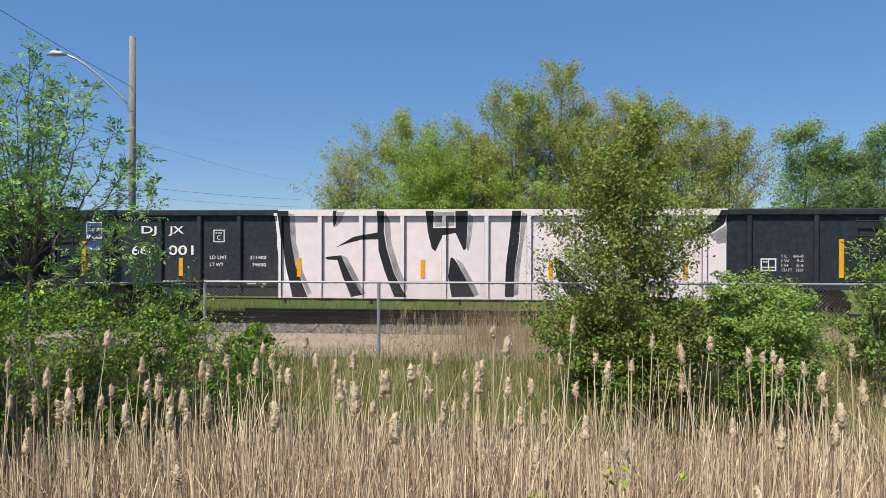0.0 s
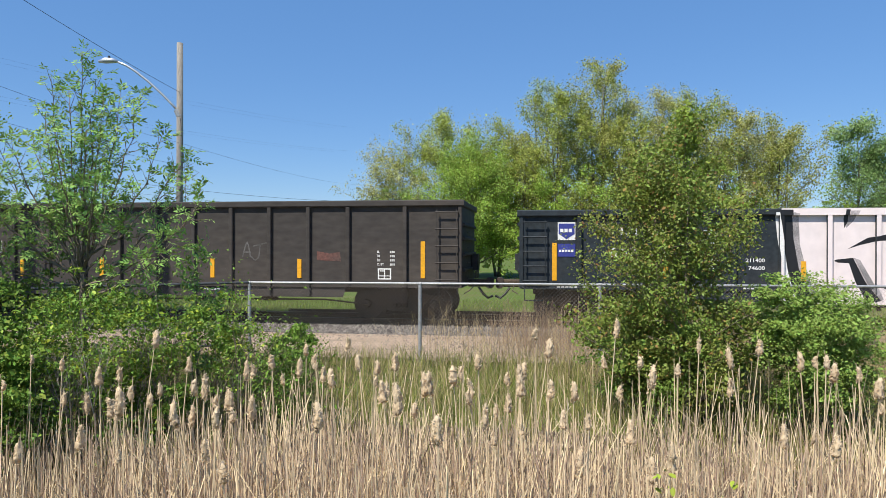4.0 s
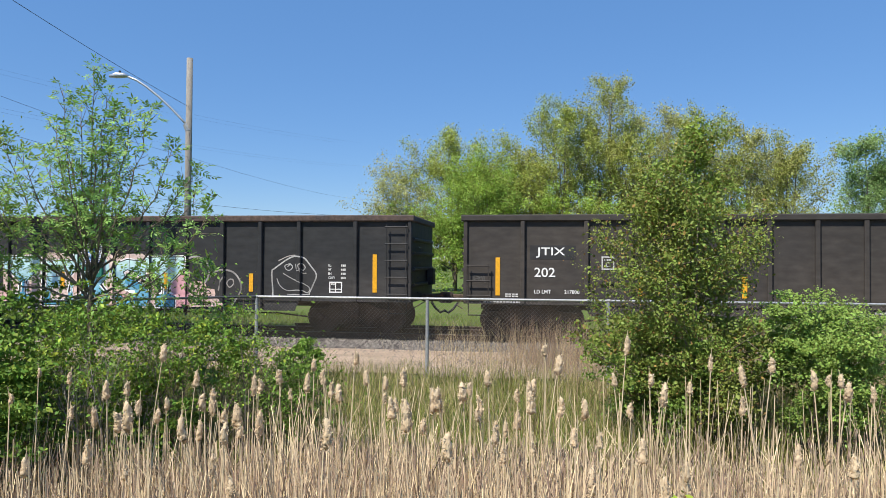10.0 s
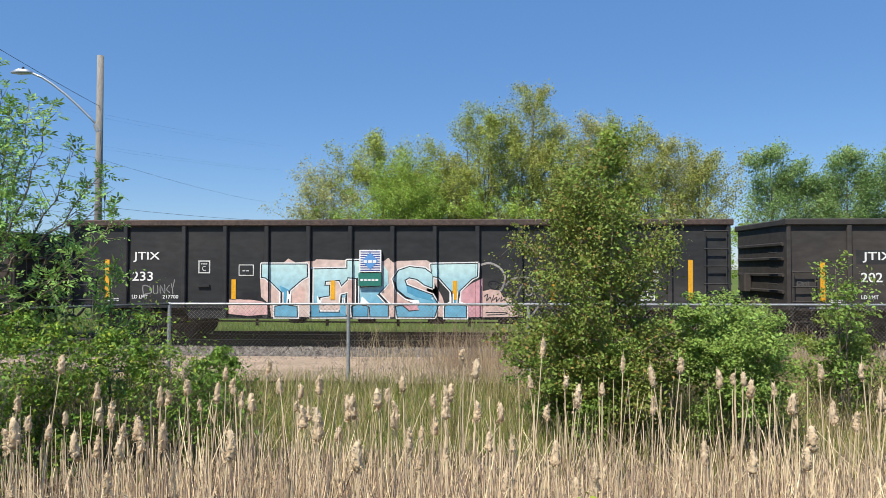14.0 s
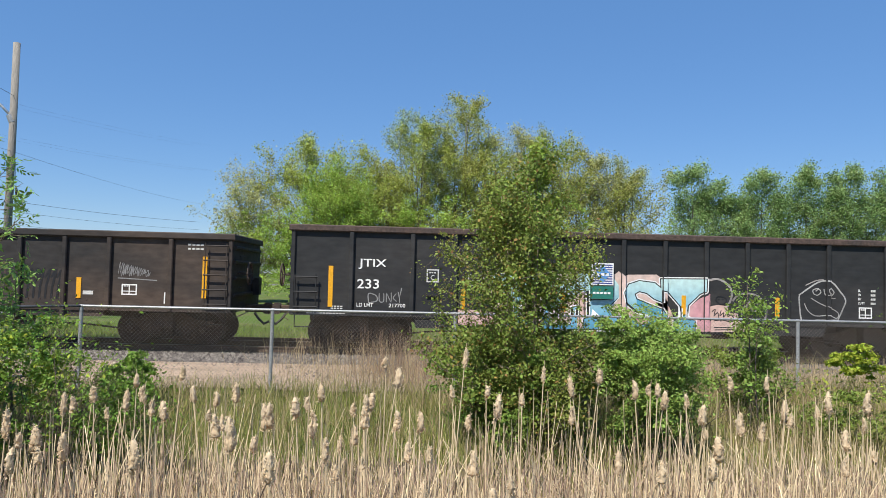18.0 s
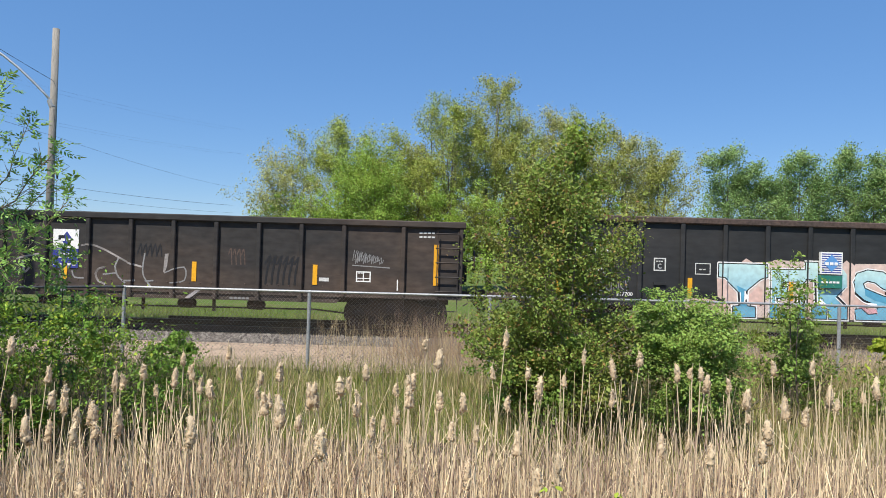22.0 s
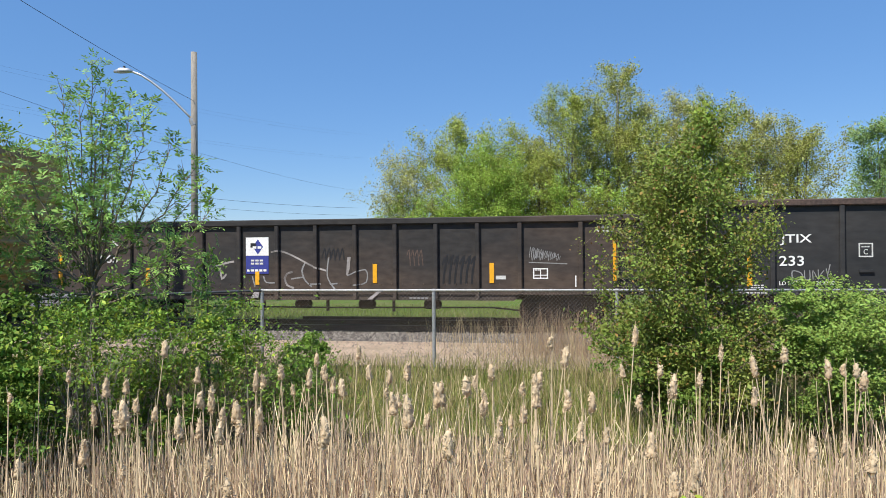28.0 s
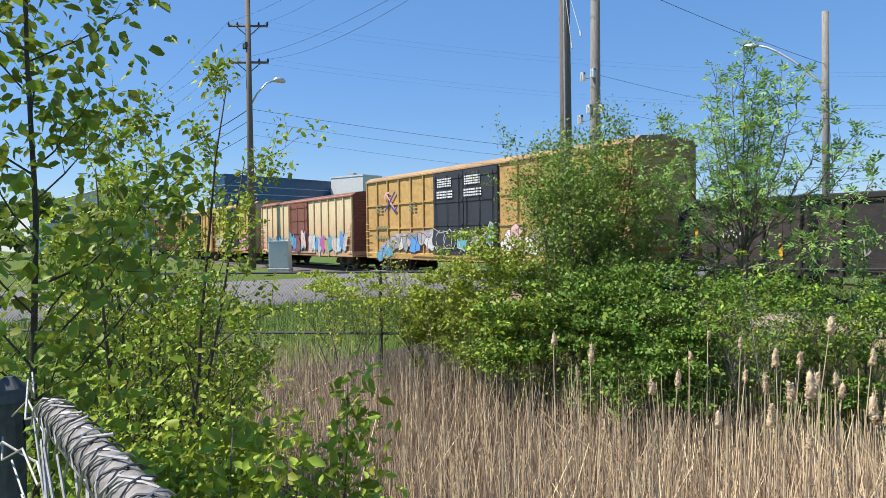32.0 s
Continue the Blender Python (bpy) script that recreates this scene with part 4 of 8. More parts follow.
def lay(bits, car, outline, lift):
    if car.name not in SIDES:
        SIDES[car.name] = sides_of(car)
    xs, top = SIDES[car.name]
    off = 0.0012 * (lift + 1)
    boxy = car.name.startswith("boxcar")
    face = 0.052 if boxy else 0.0
    low = clipped(outline, 1, -9, top)
    if low:
        flat = clipped(low, 1, 0.89, 9) if not boxy else low
        if flat:
            bits.append((flat, -face - off - 0.001, -face - off))
        sill = [] if boxy else clipped(low, 1, -9, 0.89)
        if sill:
            bits.append((sill, -0.036 - off - 0.001, -0.036 - off))
        for x in xs:
            bit = clipped(low, 0, x - 0.05, x + 0.05)
            if bit:
                bits.append((bit, -0.086 - off - 0.001, -0.086 - off))
    high = clipped(outline, 1, top, top + 0.16)
    if high:
        bits.append((high, -0.091 - off - 0.001, -0.091 - off))


def paint(car, material, outline, lift=0):
    """A sprayed field; where it runs over ribs and sills, each patch of it is a piece of its own."""
    bits = []
    lay(bits, car, list(outline), lift)
    first = None
    for o, y0, y1 in bits:
        ob = part("sprayed_paint" if first is None else "paint_patch", MB().prism(o, y0, y1), M[material], first or car)
        first = first or ob
    return first


def smooth_line(pts, n=3):
    """A round line through the points of a stroke."""
    q = [pts[0]] + list(pts) + [pts[-1]]
    out = []
    for i in range(1, len(q) - 2):
        a, b, c, d = q[i - 1:i + 3]
        for k in range(n):
            t = k / n
            out.append(tuple(0.5 * (2 * b[j] + (c[j] - a[j]) * t + (2 * a[j] - 5 * b[j] + 4 * c[j] - d[j]) * t * t + (3 * b[j] - a[j] - 3 * c[j] + d[j]) * t ** 3) for j in (0, 1)))
    return out + [pts[-1]]


def stroke(car, material, pts, width, lift=0, sharp=False):
    """A sprayed line: one strip over the panels, with a patch where it crosses a rib."""
    if len(pts) > 2 and not sharp:
        pts = smooth_line(pts)
    if car.name not in SIDES:
        SIDES[car.name] = sides_of(car)
    xs, top = SIDES[car.name]
    boxy = car.name.startswith("boxcar")
    off = 0.0012 * (lift + 1)
    mb = MB().ribbon(pts, width, 0.0, 0.001)
    half = len(mb.v) // 2
    for i, (x, y, z) in enumerate(mb.v):
        depth = 0.052 if boxy else 0.036 if z < 0.9 else 0.091 if z > top else 0.0
        mb.v[i] = (x, -depth - off - (0.001 if i < half else 0.0) + y * 0.2, z)
    line = part("sprayed_stroke", mb, M[material], car)
    for x in xs:
        bits = []
        for (xa, za), (xb, zb) in zip(pts, pts[1:]):
            d = math.hypot(xb - xa, zb - za) or 1
            ux, uz = (xb - xa) / d * width * 0.2, (zb - za) / d * width * 0.2
            px, pz = -(zb - za) / d * width / 2, (xb - xa) / d * width / 2
            o = [(xa - ux - px, za - uz - pz), (xb + ux - px, zb + uz - pz), (xb + ux + px, zb + uz + pz), (xa - ux + px, za - uz + pz)]
            o = clipped(o, 0, x - 0.05, x + 0.05)
            o = clipped(o, 1, -9, top) if o else o
            if o:
                bits.append(o)
        if bits:
            mb = MB()
            for k, o in enumerate(bits):
                mb.prism(o, -0.086 - off - 0.001 - 0.0001 * k, -0.086 - off)
            tagged(part("paint_patch", mb, M[material], line), kind="stuff")
    return line


def stencil(car, x, z):
    """The square frame with a letter that every car carries."""
    outline_box(x - 0.15, z - 0.16, 0.3, 0.32, 0.03, car, M["old_white"])
    letters("C", x - 0.05, z - 0.1, 0.12, car, M["old_white"], 0.09)
    bars(x - 0.09, z + 0.06, 0.18, 0.05, 1, car, M["old_white"])


def dimensions(car, x, z, w=0.42):
    """Four short stencilled lines: a mark and its figure."""
    for i, mark in enumerate(("CU FT", "IH", "IW", "IL")):
        letters(mark, x, z + 0.105 * i, 0.062, car, M["white_paint"], 0.17 if i == 0 else 0.075)
        bars(x + w - 0.13, z + 0.105 * i, 0.13, 0.09, 1, car, M["old_white"], gaps=3 if i else 4)


def record_box(car, x, z, w=0.36, h=0.3):
    """White-framed maintenance record."""
    outline_box(x, z, w, h, 0.03, car, M["white_paint"])
    part("stencil_bar", MB().box(x + w / 2 - 0.012, -0.006, z + 0.03, x + w / 2 + 0.012, -0.002, z + h - 0.03), M["white_paint"], car)
    part("stencil_bar", MB().box(x + 0.03, -0.0065, z + 0.08, x + w - 0.03, -0.002, z + 0.1), M["white_paint"], car)
    bars(x + 0.05, z + 0.2, w * 0.35, 0.06, 1, car, M["old_white"], gaps=2)


wp = M["white_paint"]
# First car.
letters("DJ", 2.40, 2.02, 0.25, car_a, wp, 0.40)
letters("JX", 3.12, 2.02, 0.25, car_a, wp, 0.40)
letters("660", 2.14, 1.53, 0.25, car_a, wp, 0.66)
letters("001", 3.12, 1.53, 0.25, car_a, wp, 0.66)
stencil(car_a, 4.45, 2.02)
letters("LD LMT", 4.21, 1.43, 0.09, car_a, wp, 0.45)
letters("LT WT", 4.21, 1.25, 0.09, car_a, wp, 0.36)
letters("211400", 5.26, 1.43, 0.09, car_a, wp, 0.42)
letters("74600", 5.32, 1.25, 0.09, car_a, wp, 0.36)
strips(car_a, [(0.84, 1.07, 1.98), (3.45, 1.10, 1.56), (6.53, 1.10, 1.56), (9.66, 1.08, 1.54), (12.8, 1.08, 1.54), (16.0, 1.08, 1.54), (19.58, 1.14, 2.06)])
part("sign_panel", MB().box(0.92, -0.012, 1.95, 1.34, 0.0, 2.38), wp, car_a, "white and blue painted company panel")
part("sign_emblem", MB().prism([(0.94, 2.35), (1.32, 2.35), (1.32, 2.10), (1.13, 1.97), (0.94, 2.10)], -0.016, -0.012), M["logo_blue"], car_a)
bars(0.98, 2.14, 0.3, 0.14, 1, car_a, wp, -0.021, "sign_mark", 3)
part("sign_plate", MB().box(0.92, -0.012, 1.55, 1.34, 0.0, 1.86), M["logo_blue"], car_a)
bars(0.95, 1.66, 0.36, 0.09, 1, car_a, wp, -0.017, "sign_mark", 5)
record_box(car_a, 17.74, 1.20, 0.36, 0.3)
for i, txt in enumerate(("CU FT   3267", "I H     5-6", "I W     9-0", "I L    66-0")):
    letters(txt, 18.22, 1.19 + 0.11 * i, 0.07, car_a, M["old_white"], 0.5)
bars(2.98, 0.80, 0.62, 0.10, 2, car_a, wp, -0.041, gaps=6)
bars(5.2, 0.80, 0.5, 0.06, 1, car_a, wp, -0.041, gaps=6)
part("sill_label", MB().box(5.45, -0.041, 0.80, 5.62, -0.036, 0.87), wp, car_a)
bars(0.9, 0.80, 0.9, 0.05, 1, car_a, M["old_white"], -0.041, gaps=9)
bars(1.75, 0.80, 0.3, 0.05, 1, car_a, M["old_white"], -0.041, gaps=4)
# Second car.
letters("JTIX", 1.77, 1.90, 0.25, car_b, wp, 0.70)
letters("202", 1.73, 1.43, 0.23, car_b, wp, 0.50)
part("stencil_patch", MB().box(1.62, -0.003, 1.86, 2.72, 0.0, 2.20), M["car_grime"], car_b)
stencil(car_b, 3.48, 1.78)
letters("LD LMT", 1.73, 1.03, 0.09, car_b, wp, 0.40)
letters("217800", 2.45, 1.03, 0.09, car_b, wp, 0.36)
strips(car_b, [(0.84, 1.07, 2.0), (4.24, 1.08, 1.58), (6.59, 1.08, 1.58), (9.73, 1.08, 1.57), (12.09, 1.08, 1.57), (15.3, 1.1, 2.02)])
record_box(car_b, 14.15, 0.96, 0.34, 0.28)
dimensions(car_b, 14.13, 1.31, 0.46)
bars(0.5, 0.80, 0.95, 0.05, 1, car_b, M["old_white"], -0.041, gaps=12)
bars(1.02, 0.94, 0.34, 0.10, 2, car_b, M["old_white"], gaps=4)
part("hand_hold_plate", MB().box(3.30, -0.05, 1.28, 3.60, 0.0, 1.34), M["car_brown"], car_b)
bars(9.4, 0.66, 0.55, 0.07, 1, car_b, M["old_white"], gaps=6)
# Third car.
letters("JTIX", 1.62, 1.90, 0.25, car_c, wp, 0.68)
letters("233", 1.60, 1.43, 0.23, car_c, wp, 0.53)
stencil(car_c, 3.43, 1.78)
letters("LD LMT", 1.60, 0.99, 0.09, car_c, wp, 0.40)
letters("217700", 2.38, 0.99, 0.09, car_c, wp, 0.40)
strips(car_c, [(0.96, 1.07, 2.06), (4.18, 1.08, 1.57), (6.66, 1.08, 1.55), (9.67, 1.08, 1.55), (12.05, 1.08, 1.55), (15.34, 1.1, 2.06)])
outline_box(4.30, 1.56, 0.38, 0.28, 0.022, car_c, M["old_white"])
bars(4.4, 1.67, 0.18, 0.05, 1, car_c, M["old_white"], gaps=2)
part("sign_panel", MB().box(7.33, -0.10, 1.66, 7.87, -0.02, 2.20), wp, car_c, "blue and white company panel over a green plate")
for i in range(9):
    part("sign_stripe", MB().box(7.36, -0.103, 1.69 + 0.056 * i, 7.84, -0.10, 1.715 + 0.056 * i), M["logo_blue"], car_c)
part("sign_emblem", MB().prism([(7.60, 1.72), (7.80, 1.93), (7.60, 2.14), (7.40, 1.93)], -0.109, -0.103), M["logo_sky"], car_c)
bars(7.44, 1.88, 0.34, 0.12, 1, car_c, wp, -0.114, "sign_mark", 3)
part("sign_plate", MB().box(7.31, -0.10, 1.32, 7.87, -0.02, 1.63), M["logo_green"], car_c)
bars(7.36, 1.44, 0.46, 0.08, 1, car_c, wp, -0.105, "sign_mark", 5)
record_box(car_c, 14.15, 0.98, 0.34, 0.28)
dimensions(car_c, 14.13, 1.33, 0.46)
bars(0.4, 0.80, 0.95, 0.05, 1, car_c, M["old_white"], -0.041, gaps=12)
bars(0.98, 0.92, 0.3, 0.10, 2, car_c, M["old_white"], gaps=4)
part("hand_hold_plate", MB().box(3.28, -0.05, 1.28, 3.58, 0.0, 1.34), M["car_grime"], car_c)
# Fourth car.
letters("DJTX", 1.50, 1.98, 0.25, car_d, M["old_white"], 0.85)
letters("17065", 1.48, 1.58, 0.22, car_d, M["old_white"], 0.85)
strips(car_d, [(0.62, 1.1, 2.05), (3.2, 1.1, 1.55), (6.29, 1.1, 1.45), (9.42, 1.14, 1.62), (12.36, 1.14, 1.63), (15.30, 1.2, 2.2)])
part("sign_panel", MB().box(5.98, -0.012, 1.75, 6.60, -0.001, 2.22), wp, car_d, "white and blue company panel with a dark emblem")
part("sign_emblem", MB().prism([(6.31, 1.78), (6.45, 1.98), (6.31, 2.17), (6.17, 1.98)], -0.016, -0.012), M["logo_blue"], car_d)
part("sign_emblem", MB().box(6.11, -0.018, 1.96, 6.26, -0.012, 2.07), M["graffiti_black"], car_d)
bars(6.17, 1.93, 0.27, 0.1, 1, car_d, wp, -0.021, "sign_mark", 2)
part("sign_plate", MB().box(5.98, -0.012, 1.28, 6.60, -0.001, 1.745), M["logo_blue"], car_d)
bars(6.12, 1.52, 0.36, 0.16, 2, car_d, M["old_white"], -0.017, "sign_mark", 3)
bars(6.01, 1.34, 0.56, 0.09, 1, car_d, wp, -0.017, "sign_mark", 5)
record_box(car_d, 13.36, 1.14, 0.36, 0.26)
part("paper_label", MB().box(12.46, -0.006, 1.13, 12.70, 0.0, 1.22), M["old_white"], car_d)
for i in range(2):
    bars(14.88, 2.26 + 0.1 * i, 0.4, 0.07, 1, car_d, M["old_white"], gaps=4)
part("chalk_line", MB().box(14.36, -0.006, 0.95, 14.39, 0.0, 1.22), wp, car_d)
bars(10.3, 0.64, 0.5, 0.08, 1, car_d, M["grey_chalk"], gaps=5)
for i in range(36):
    x = 3.1 + i * 0.27
    part("rivet", MB().tube([(x, -0.012, 1.01), (x, 0.0, 1.01)], [0.012, 0.02], 6), M["rust_edge"], car_d)
# Boxcars.
for dx in (0.25, 1.55 + 0.85):
    bars(18.75 * 0.364 + dx + 0.2, 3.95, 1.15, 0.42, 4, box_1, wp, -0.122, gaps=9)
    bars(18.75 * 0.364 + dx + 0.15, 3.45, 1.3, 0.36, 3, box_1, wp, -0.122, gaps=10)
bars(1.1, 2.15, 1.5, 0.28, 1, box_1, M["bar_olive"], -0.056, gaps=5)
bars(1.1, 1.65, 1.5, 0.28, 1, box_1, M["bar_olive"], -0.056, gaps=5)
bars(1.2, 3.0, 0.7, 0.5, 3, box_1, M["bar_olive"], -0.056, gaps=2)
bars(4.6, 3.0, 0.7, 0.5, 3, box_1, M["bar_olive"], -0.056, gaps=2)

# white and black mural on the first car
paint(car_a, "graffiti_white", [(6.02, 0.47), (16.95, 0.47), (16.95, 2.68), (6.02, 2.68)], 0)
paint(car_a, "graffiti_black", [(5.99, 2.65), (6.28, 2.65), (6.31, 1.99), (6.43, 1.28), (6.76, 0.49), (6.37, 0.49), (6.18, 1.28), (6.08, 1.99)], 1)
paint(car_a, "spray_grey", [(6.29, 2.59), (6.42, 2.56), (6.45, 1.85), (6.62, 1.14), (6.86, 0.58), (6.76, 0.55), (6.43, 1.28), (6.31, 1.99)], 1)
paint(car_a, "white_paint", [(5.9, 2.59), (5.99, 2.59), (6.09, 1.85), (6.21, 1.14), (6.36, 0.57), (6.25, 0.57), (6.06, 1.28), (5.96, 1.99)], 1)
paint(car_a, "graffiti_black", [(7.42, 2.65), (7.51, 2.65), (7.48, 2.36), (7.41, 2.22), (7.39, 2.42)], 1)
paint(car_a, "spray_grey", [(7.52, 2.62), (7.72, 2.62), (7.61, 2.39), (7.44, 2.22)], 1)
paint(car_a, "graffiti_black", [(7.47, 1.74), (7.91, 2.0), (8.52, 2.11), (8.52, 2.64), (8.71, 2.64), (8.68, 2.14), (8.75, 1.72), (8.94, 1.09), (9.27, 0.51), (8.95, 0.51), (8.7, 1.15), (8.55, 1.65), (8.54, 1.94), (8.13, 1.93), (7.77, 1.84)], 1)
paint(car_a, "spray_grey", [(8.72, 2.62), (8.84, 2.39), (8.87, 1.86), (9.04, 1.3), (9.29, 0.76), (9.24, 0.62), (8.95, 1.09), (8.77, 1.72), (8.7, 2.17)], 1)
paint(car_a, "graffiti_black", [(7.19, 1.47), (7.24, 1.5), (7.6, 1.54), (7.87, 0.98), (8.16, 0.56), (7.87, 0.5), (7.64, 1.01), (7.51, 1.42), (7.27, 1.43)], 1)
paint(car_a, "spray_grey", [(7.61, 1.54), (7.75, 1.49), (8.01, 1.01), (8.24, 0.59), (8.16, 0.56), (7.88, 0.98)], 1)
paint(car_a, "graffiti_black", [(9.73, 2.64), (9.94, 2.64), (9.91, 2.22), (10.47, 2.22), (10.47, 2.64), (10.78, 2.64), (10.74, 1.72), (10.67, 1.67), (10.47, 2.1), (10.16, 2.04), (9.97, 1.64), (9.88, 1.72), (9.78, 2.14)], 1)
paint(car_a, "spray_grey", [(9.95, 2.61), (10.45, 2.61), (10.43, 2.28), (9.95, 2.25)], 2)
paint(car_a, "spray_grey", [(10.79, 2.58), (10.91, 2.49), (10.86, 2.0), (10.79, 1.65), (10.75, 1.72)], 1)
paint(car_a, "graffiti_black", [(10.35, 1.5), (10.43, 1.47), (10.53, 1.33), (10.74, 0.93), (10.95, 0.53), (10.38, 0.52), (10.29, 1.02)], 1)
paint(car_a, "spray_grey", [(10.47, 1.47), (10.64, 1.36), (10.89, 0.92), (11.06, 0.58), (10.95, 0.54), (10.72, 0.97)], 1)
paint(car_a, "graffiti_black", [(11.86, 2.64), (12.08, 2.64), (12.02, 1.86), (11.93, 1.24), (11.9, 0.53), (11.68, 0.53), (11.71, 1.31), (11.8, 2.0)], 1)
paint(car_a, "spray_grey", [(12.09, 2.61), (12.23, 2.55), (12.13, 1.86), (12.04, 1.17), (12.01, 0.59), (11.9, 0.56), (11.94, 1.24), (12.04, 1.86)], 1)
paint(car_a, "graffiti_black", [(12.87, 1.52), (13.08, 1.42), (13.55, 0.95), (13.72, 0.55), (13.21, 0.55), (12.94, 1.01)], 1)
paint(car_a, "graffiti_black", [(14.29, 2.63), (14.52, 2.63), (14.63, 1.87), (14.83, 1.19), (15.17, 0.56), (14.87, 0.56), (14.6, 1.18), (14.41, 1.87)], 1)
paint(car_a, "graffiti_black", [(16.12, 2.09), (16.48, 2.25), (16.72, 2.44), (16.8, 2.65), (16.98, 2.65), (16.9, 2.32), (16.67, 2.14), (16.29, 2.03)], 1)
paint(car_a, "spray_grey", [(16.25, 2.01), (16.67, 2.11), (16.93, 2.28), (16.96, 1.87), (16.75, 1.84), (16.62, 2.01)], 1)
# pink and blue sprayed letters on the third car
paint(car_c, "spray_salmon", [(4.84, 1.5), (4.89, 1.88), (5.43, 1.89), (5.55, 1.99), (5.72, 1.89), (6.2, 1.93), (6.25, 1.97), (6.97, 1.95), (7.02, 1.9), (7.93, 1.93), (8.03, 2.01), (8.17, 1.89), (8.26, 1.93), (8.98, 1.95), (9.09, 1.88), (9.26, 1.84), (9.26, 0.57), (5.14, 0.55), (5.09, 0.89), (4.87, 1.03)], 0)
paint(car_c, "spray_pink", [(4.06, 0.97), (4.51, 0.98), (4.8, 0.94), (5.05, 0.89), (5.06, 0.61), (4.56, 0.57), (4.07, 0.62)], 1)
paint(car_c, "graffiti_black", [(4.38, 1.15), (4.8, 1.17), (4.82, 0.97), (4.38, 0.97)], 1)
paint(car_c, "spray_pink", [(5.63, 1.08), (5.87, 1.32), (5.97, 1.22), (5.97, 0.82), (5.63, 0.82)], 1)
paint(car_c, "spray_pink", [(8.32, 0.95), (8.51, 0.86), (8.79, 0.83), (8.84, 0.65), (8.55, 0.65), (8.34, 0.79)], 3)
paint(car_c, "spray_salmon", [(9.07, 1.6), (9.21, 1.33), (9.36, 1.05), (9.43, 0.84), (9.43, 0.57), (8.98, 0.57), (8.98, 1.6)], 0)
paint(car_c, "spray_pink", [(9.78, 1.14), (10.06, 1.37), (10.34, 1.51), (10.35, 0.58), (9.99, 0.56), (9.97, 0.82), (9.78, 0.91)], 1)
paint(car_c, "spray_salmon", [(10.34, 1.19), (10.53, 1.24), (10.76, 1.21), (10.85, 1.05), (11.04, 1.03), (11.08, 0.84), (11.32, 0.66), (11.32, 0.59), (10.34, 0.56)], 1)
stroke(car_c, "white_paint", [(4.89, 1.84), (6.03, 1.84), (6.04, 1.55), (5.89, 1.48), (5.58, 1.21), (5.56, 0.82), (5.77, 0.8), (5.78, 0.56), (5.24, 0.56), (5.24, 0.8), (5.39, 0.82), (5.38, 1.17), (5.01, 1.52), (4.89, 1.53), (4.89, 1.84)], 0.105, 2, True)
stroke(car_c, "graffiti_black", [(4.89, 1.84), (6.03, 1.84), (6.04, 1.55), (5.89, 1.48), (5.58, 1.21), (5.56, 0.82), (5.77, 0.8), (5.78, 0.56), (5.24, 0.56), (5.24, 0.8), (5.39, 0.82), (5.38, 1.17), (5.01, 1.52), (4.89, 1.53), (4.89, 1.84)], 0.05, 3, True)
paint(car_c, "spray_cyan", [(4.89, 1.84), (6.03, 1.84), (6.04, 1.55), (5.89, 1.48), (5.58, 1.21), (5.56, 0.82), (5.77, 0.8), (5.78, 0.56), (5.24, 0.56), (5.24, 0.8), (5.39, 0.82), (5.38, 1.17), (5.01, 1.52), (4.89, 1.53)], 4)
stroke(car_c, "white_paint", [(6.13, 1.72), (7.02, 1.74), (7.02, 1.48), (6.88, 1.34), (6.83, 1.46), (6.47, 1.44), (6.45, 1.32), (6.57, 1.32), (6.57, 1.08), (6.33, 1.04), (6.33, 0.66), (6.84, 0.66), (6.88, 1.08), (7.0, 1.11), (6.99, 0.57), (6.14, 0.56), (6.13, 1.72)], 0.105, 2, True)
stroke(car_c, "graffiti_black", [(6.13, 1.72), (7.02, 1.74), (7.02, 1.48), (6.88, 1.34), (6.83, 1.46), (6.47, 1.44), (6.45, 1.32), (6.57, 1.32), (6.57, 1.08), (6.33, 1.04), (6.33, 0.66), (6.84, 0.66), (6.88, 1.08), (7.0, 1.11), (6.99, 0.57), (6.14, 0.56), (6.13, 1.72)], 0.05, 3, True)
paint(car_c, "spray_cyan", [(6.13, 1.72), (7.02, 1.74), (7.02, 1.48), (6.88, 1.34), (6.83, 1.46), (6.47, 1.44), (6.45, 1.32), (6.57, 1.32), (6.57, 1.08), (6.33, 1.04), (6.33, 0.66), (6.84, 0.66), (6.88, 1.08), (7.0, 1.11), (6.99, 0.57), (6.14, 0.56)], 4)
stroke(car_c, "white_paint", [(7.02, 1.93), (7.31, 1.93), (7.34, 1.27), (7.98, 1.32), (7.79, 1.13), (8.03, 0.88), (8.03, 0.57), (7.6, 0.57), (7.58, 0.81), (7.41, 0.98), (7.39, 0.83), (7.53, 0.81), (7.53, 0.57), (7.17, 0.57), (7.15, 0.8), (7.27, 0.85), (7.26, 1.51), (7.02, 1.53), (7.02, 1.93)], 0.105, 2, True)
stroke(car_c, "graffiti_black", [(7.02, 1.93), (7.31, 1.93), (7.34, 1.27), (7.98, 1.32), (7.79, 1.13), (8.03, 0.88), (8.03, 0.57), (7.6, 0.57), (7.58, 0.81), (7.41, 0.98), (7.39, 0.83), (7.53, 0.81), (7.53, 0.57), (7.17, 0.57), (7.15, 0.8), (7.27, 0.85), (7.26, 1.51), (7.02, 1.53), (7.02, 1.93)], 0.05, 3, True)
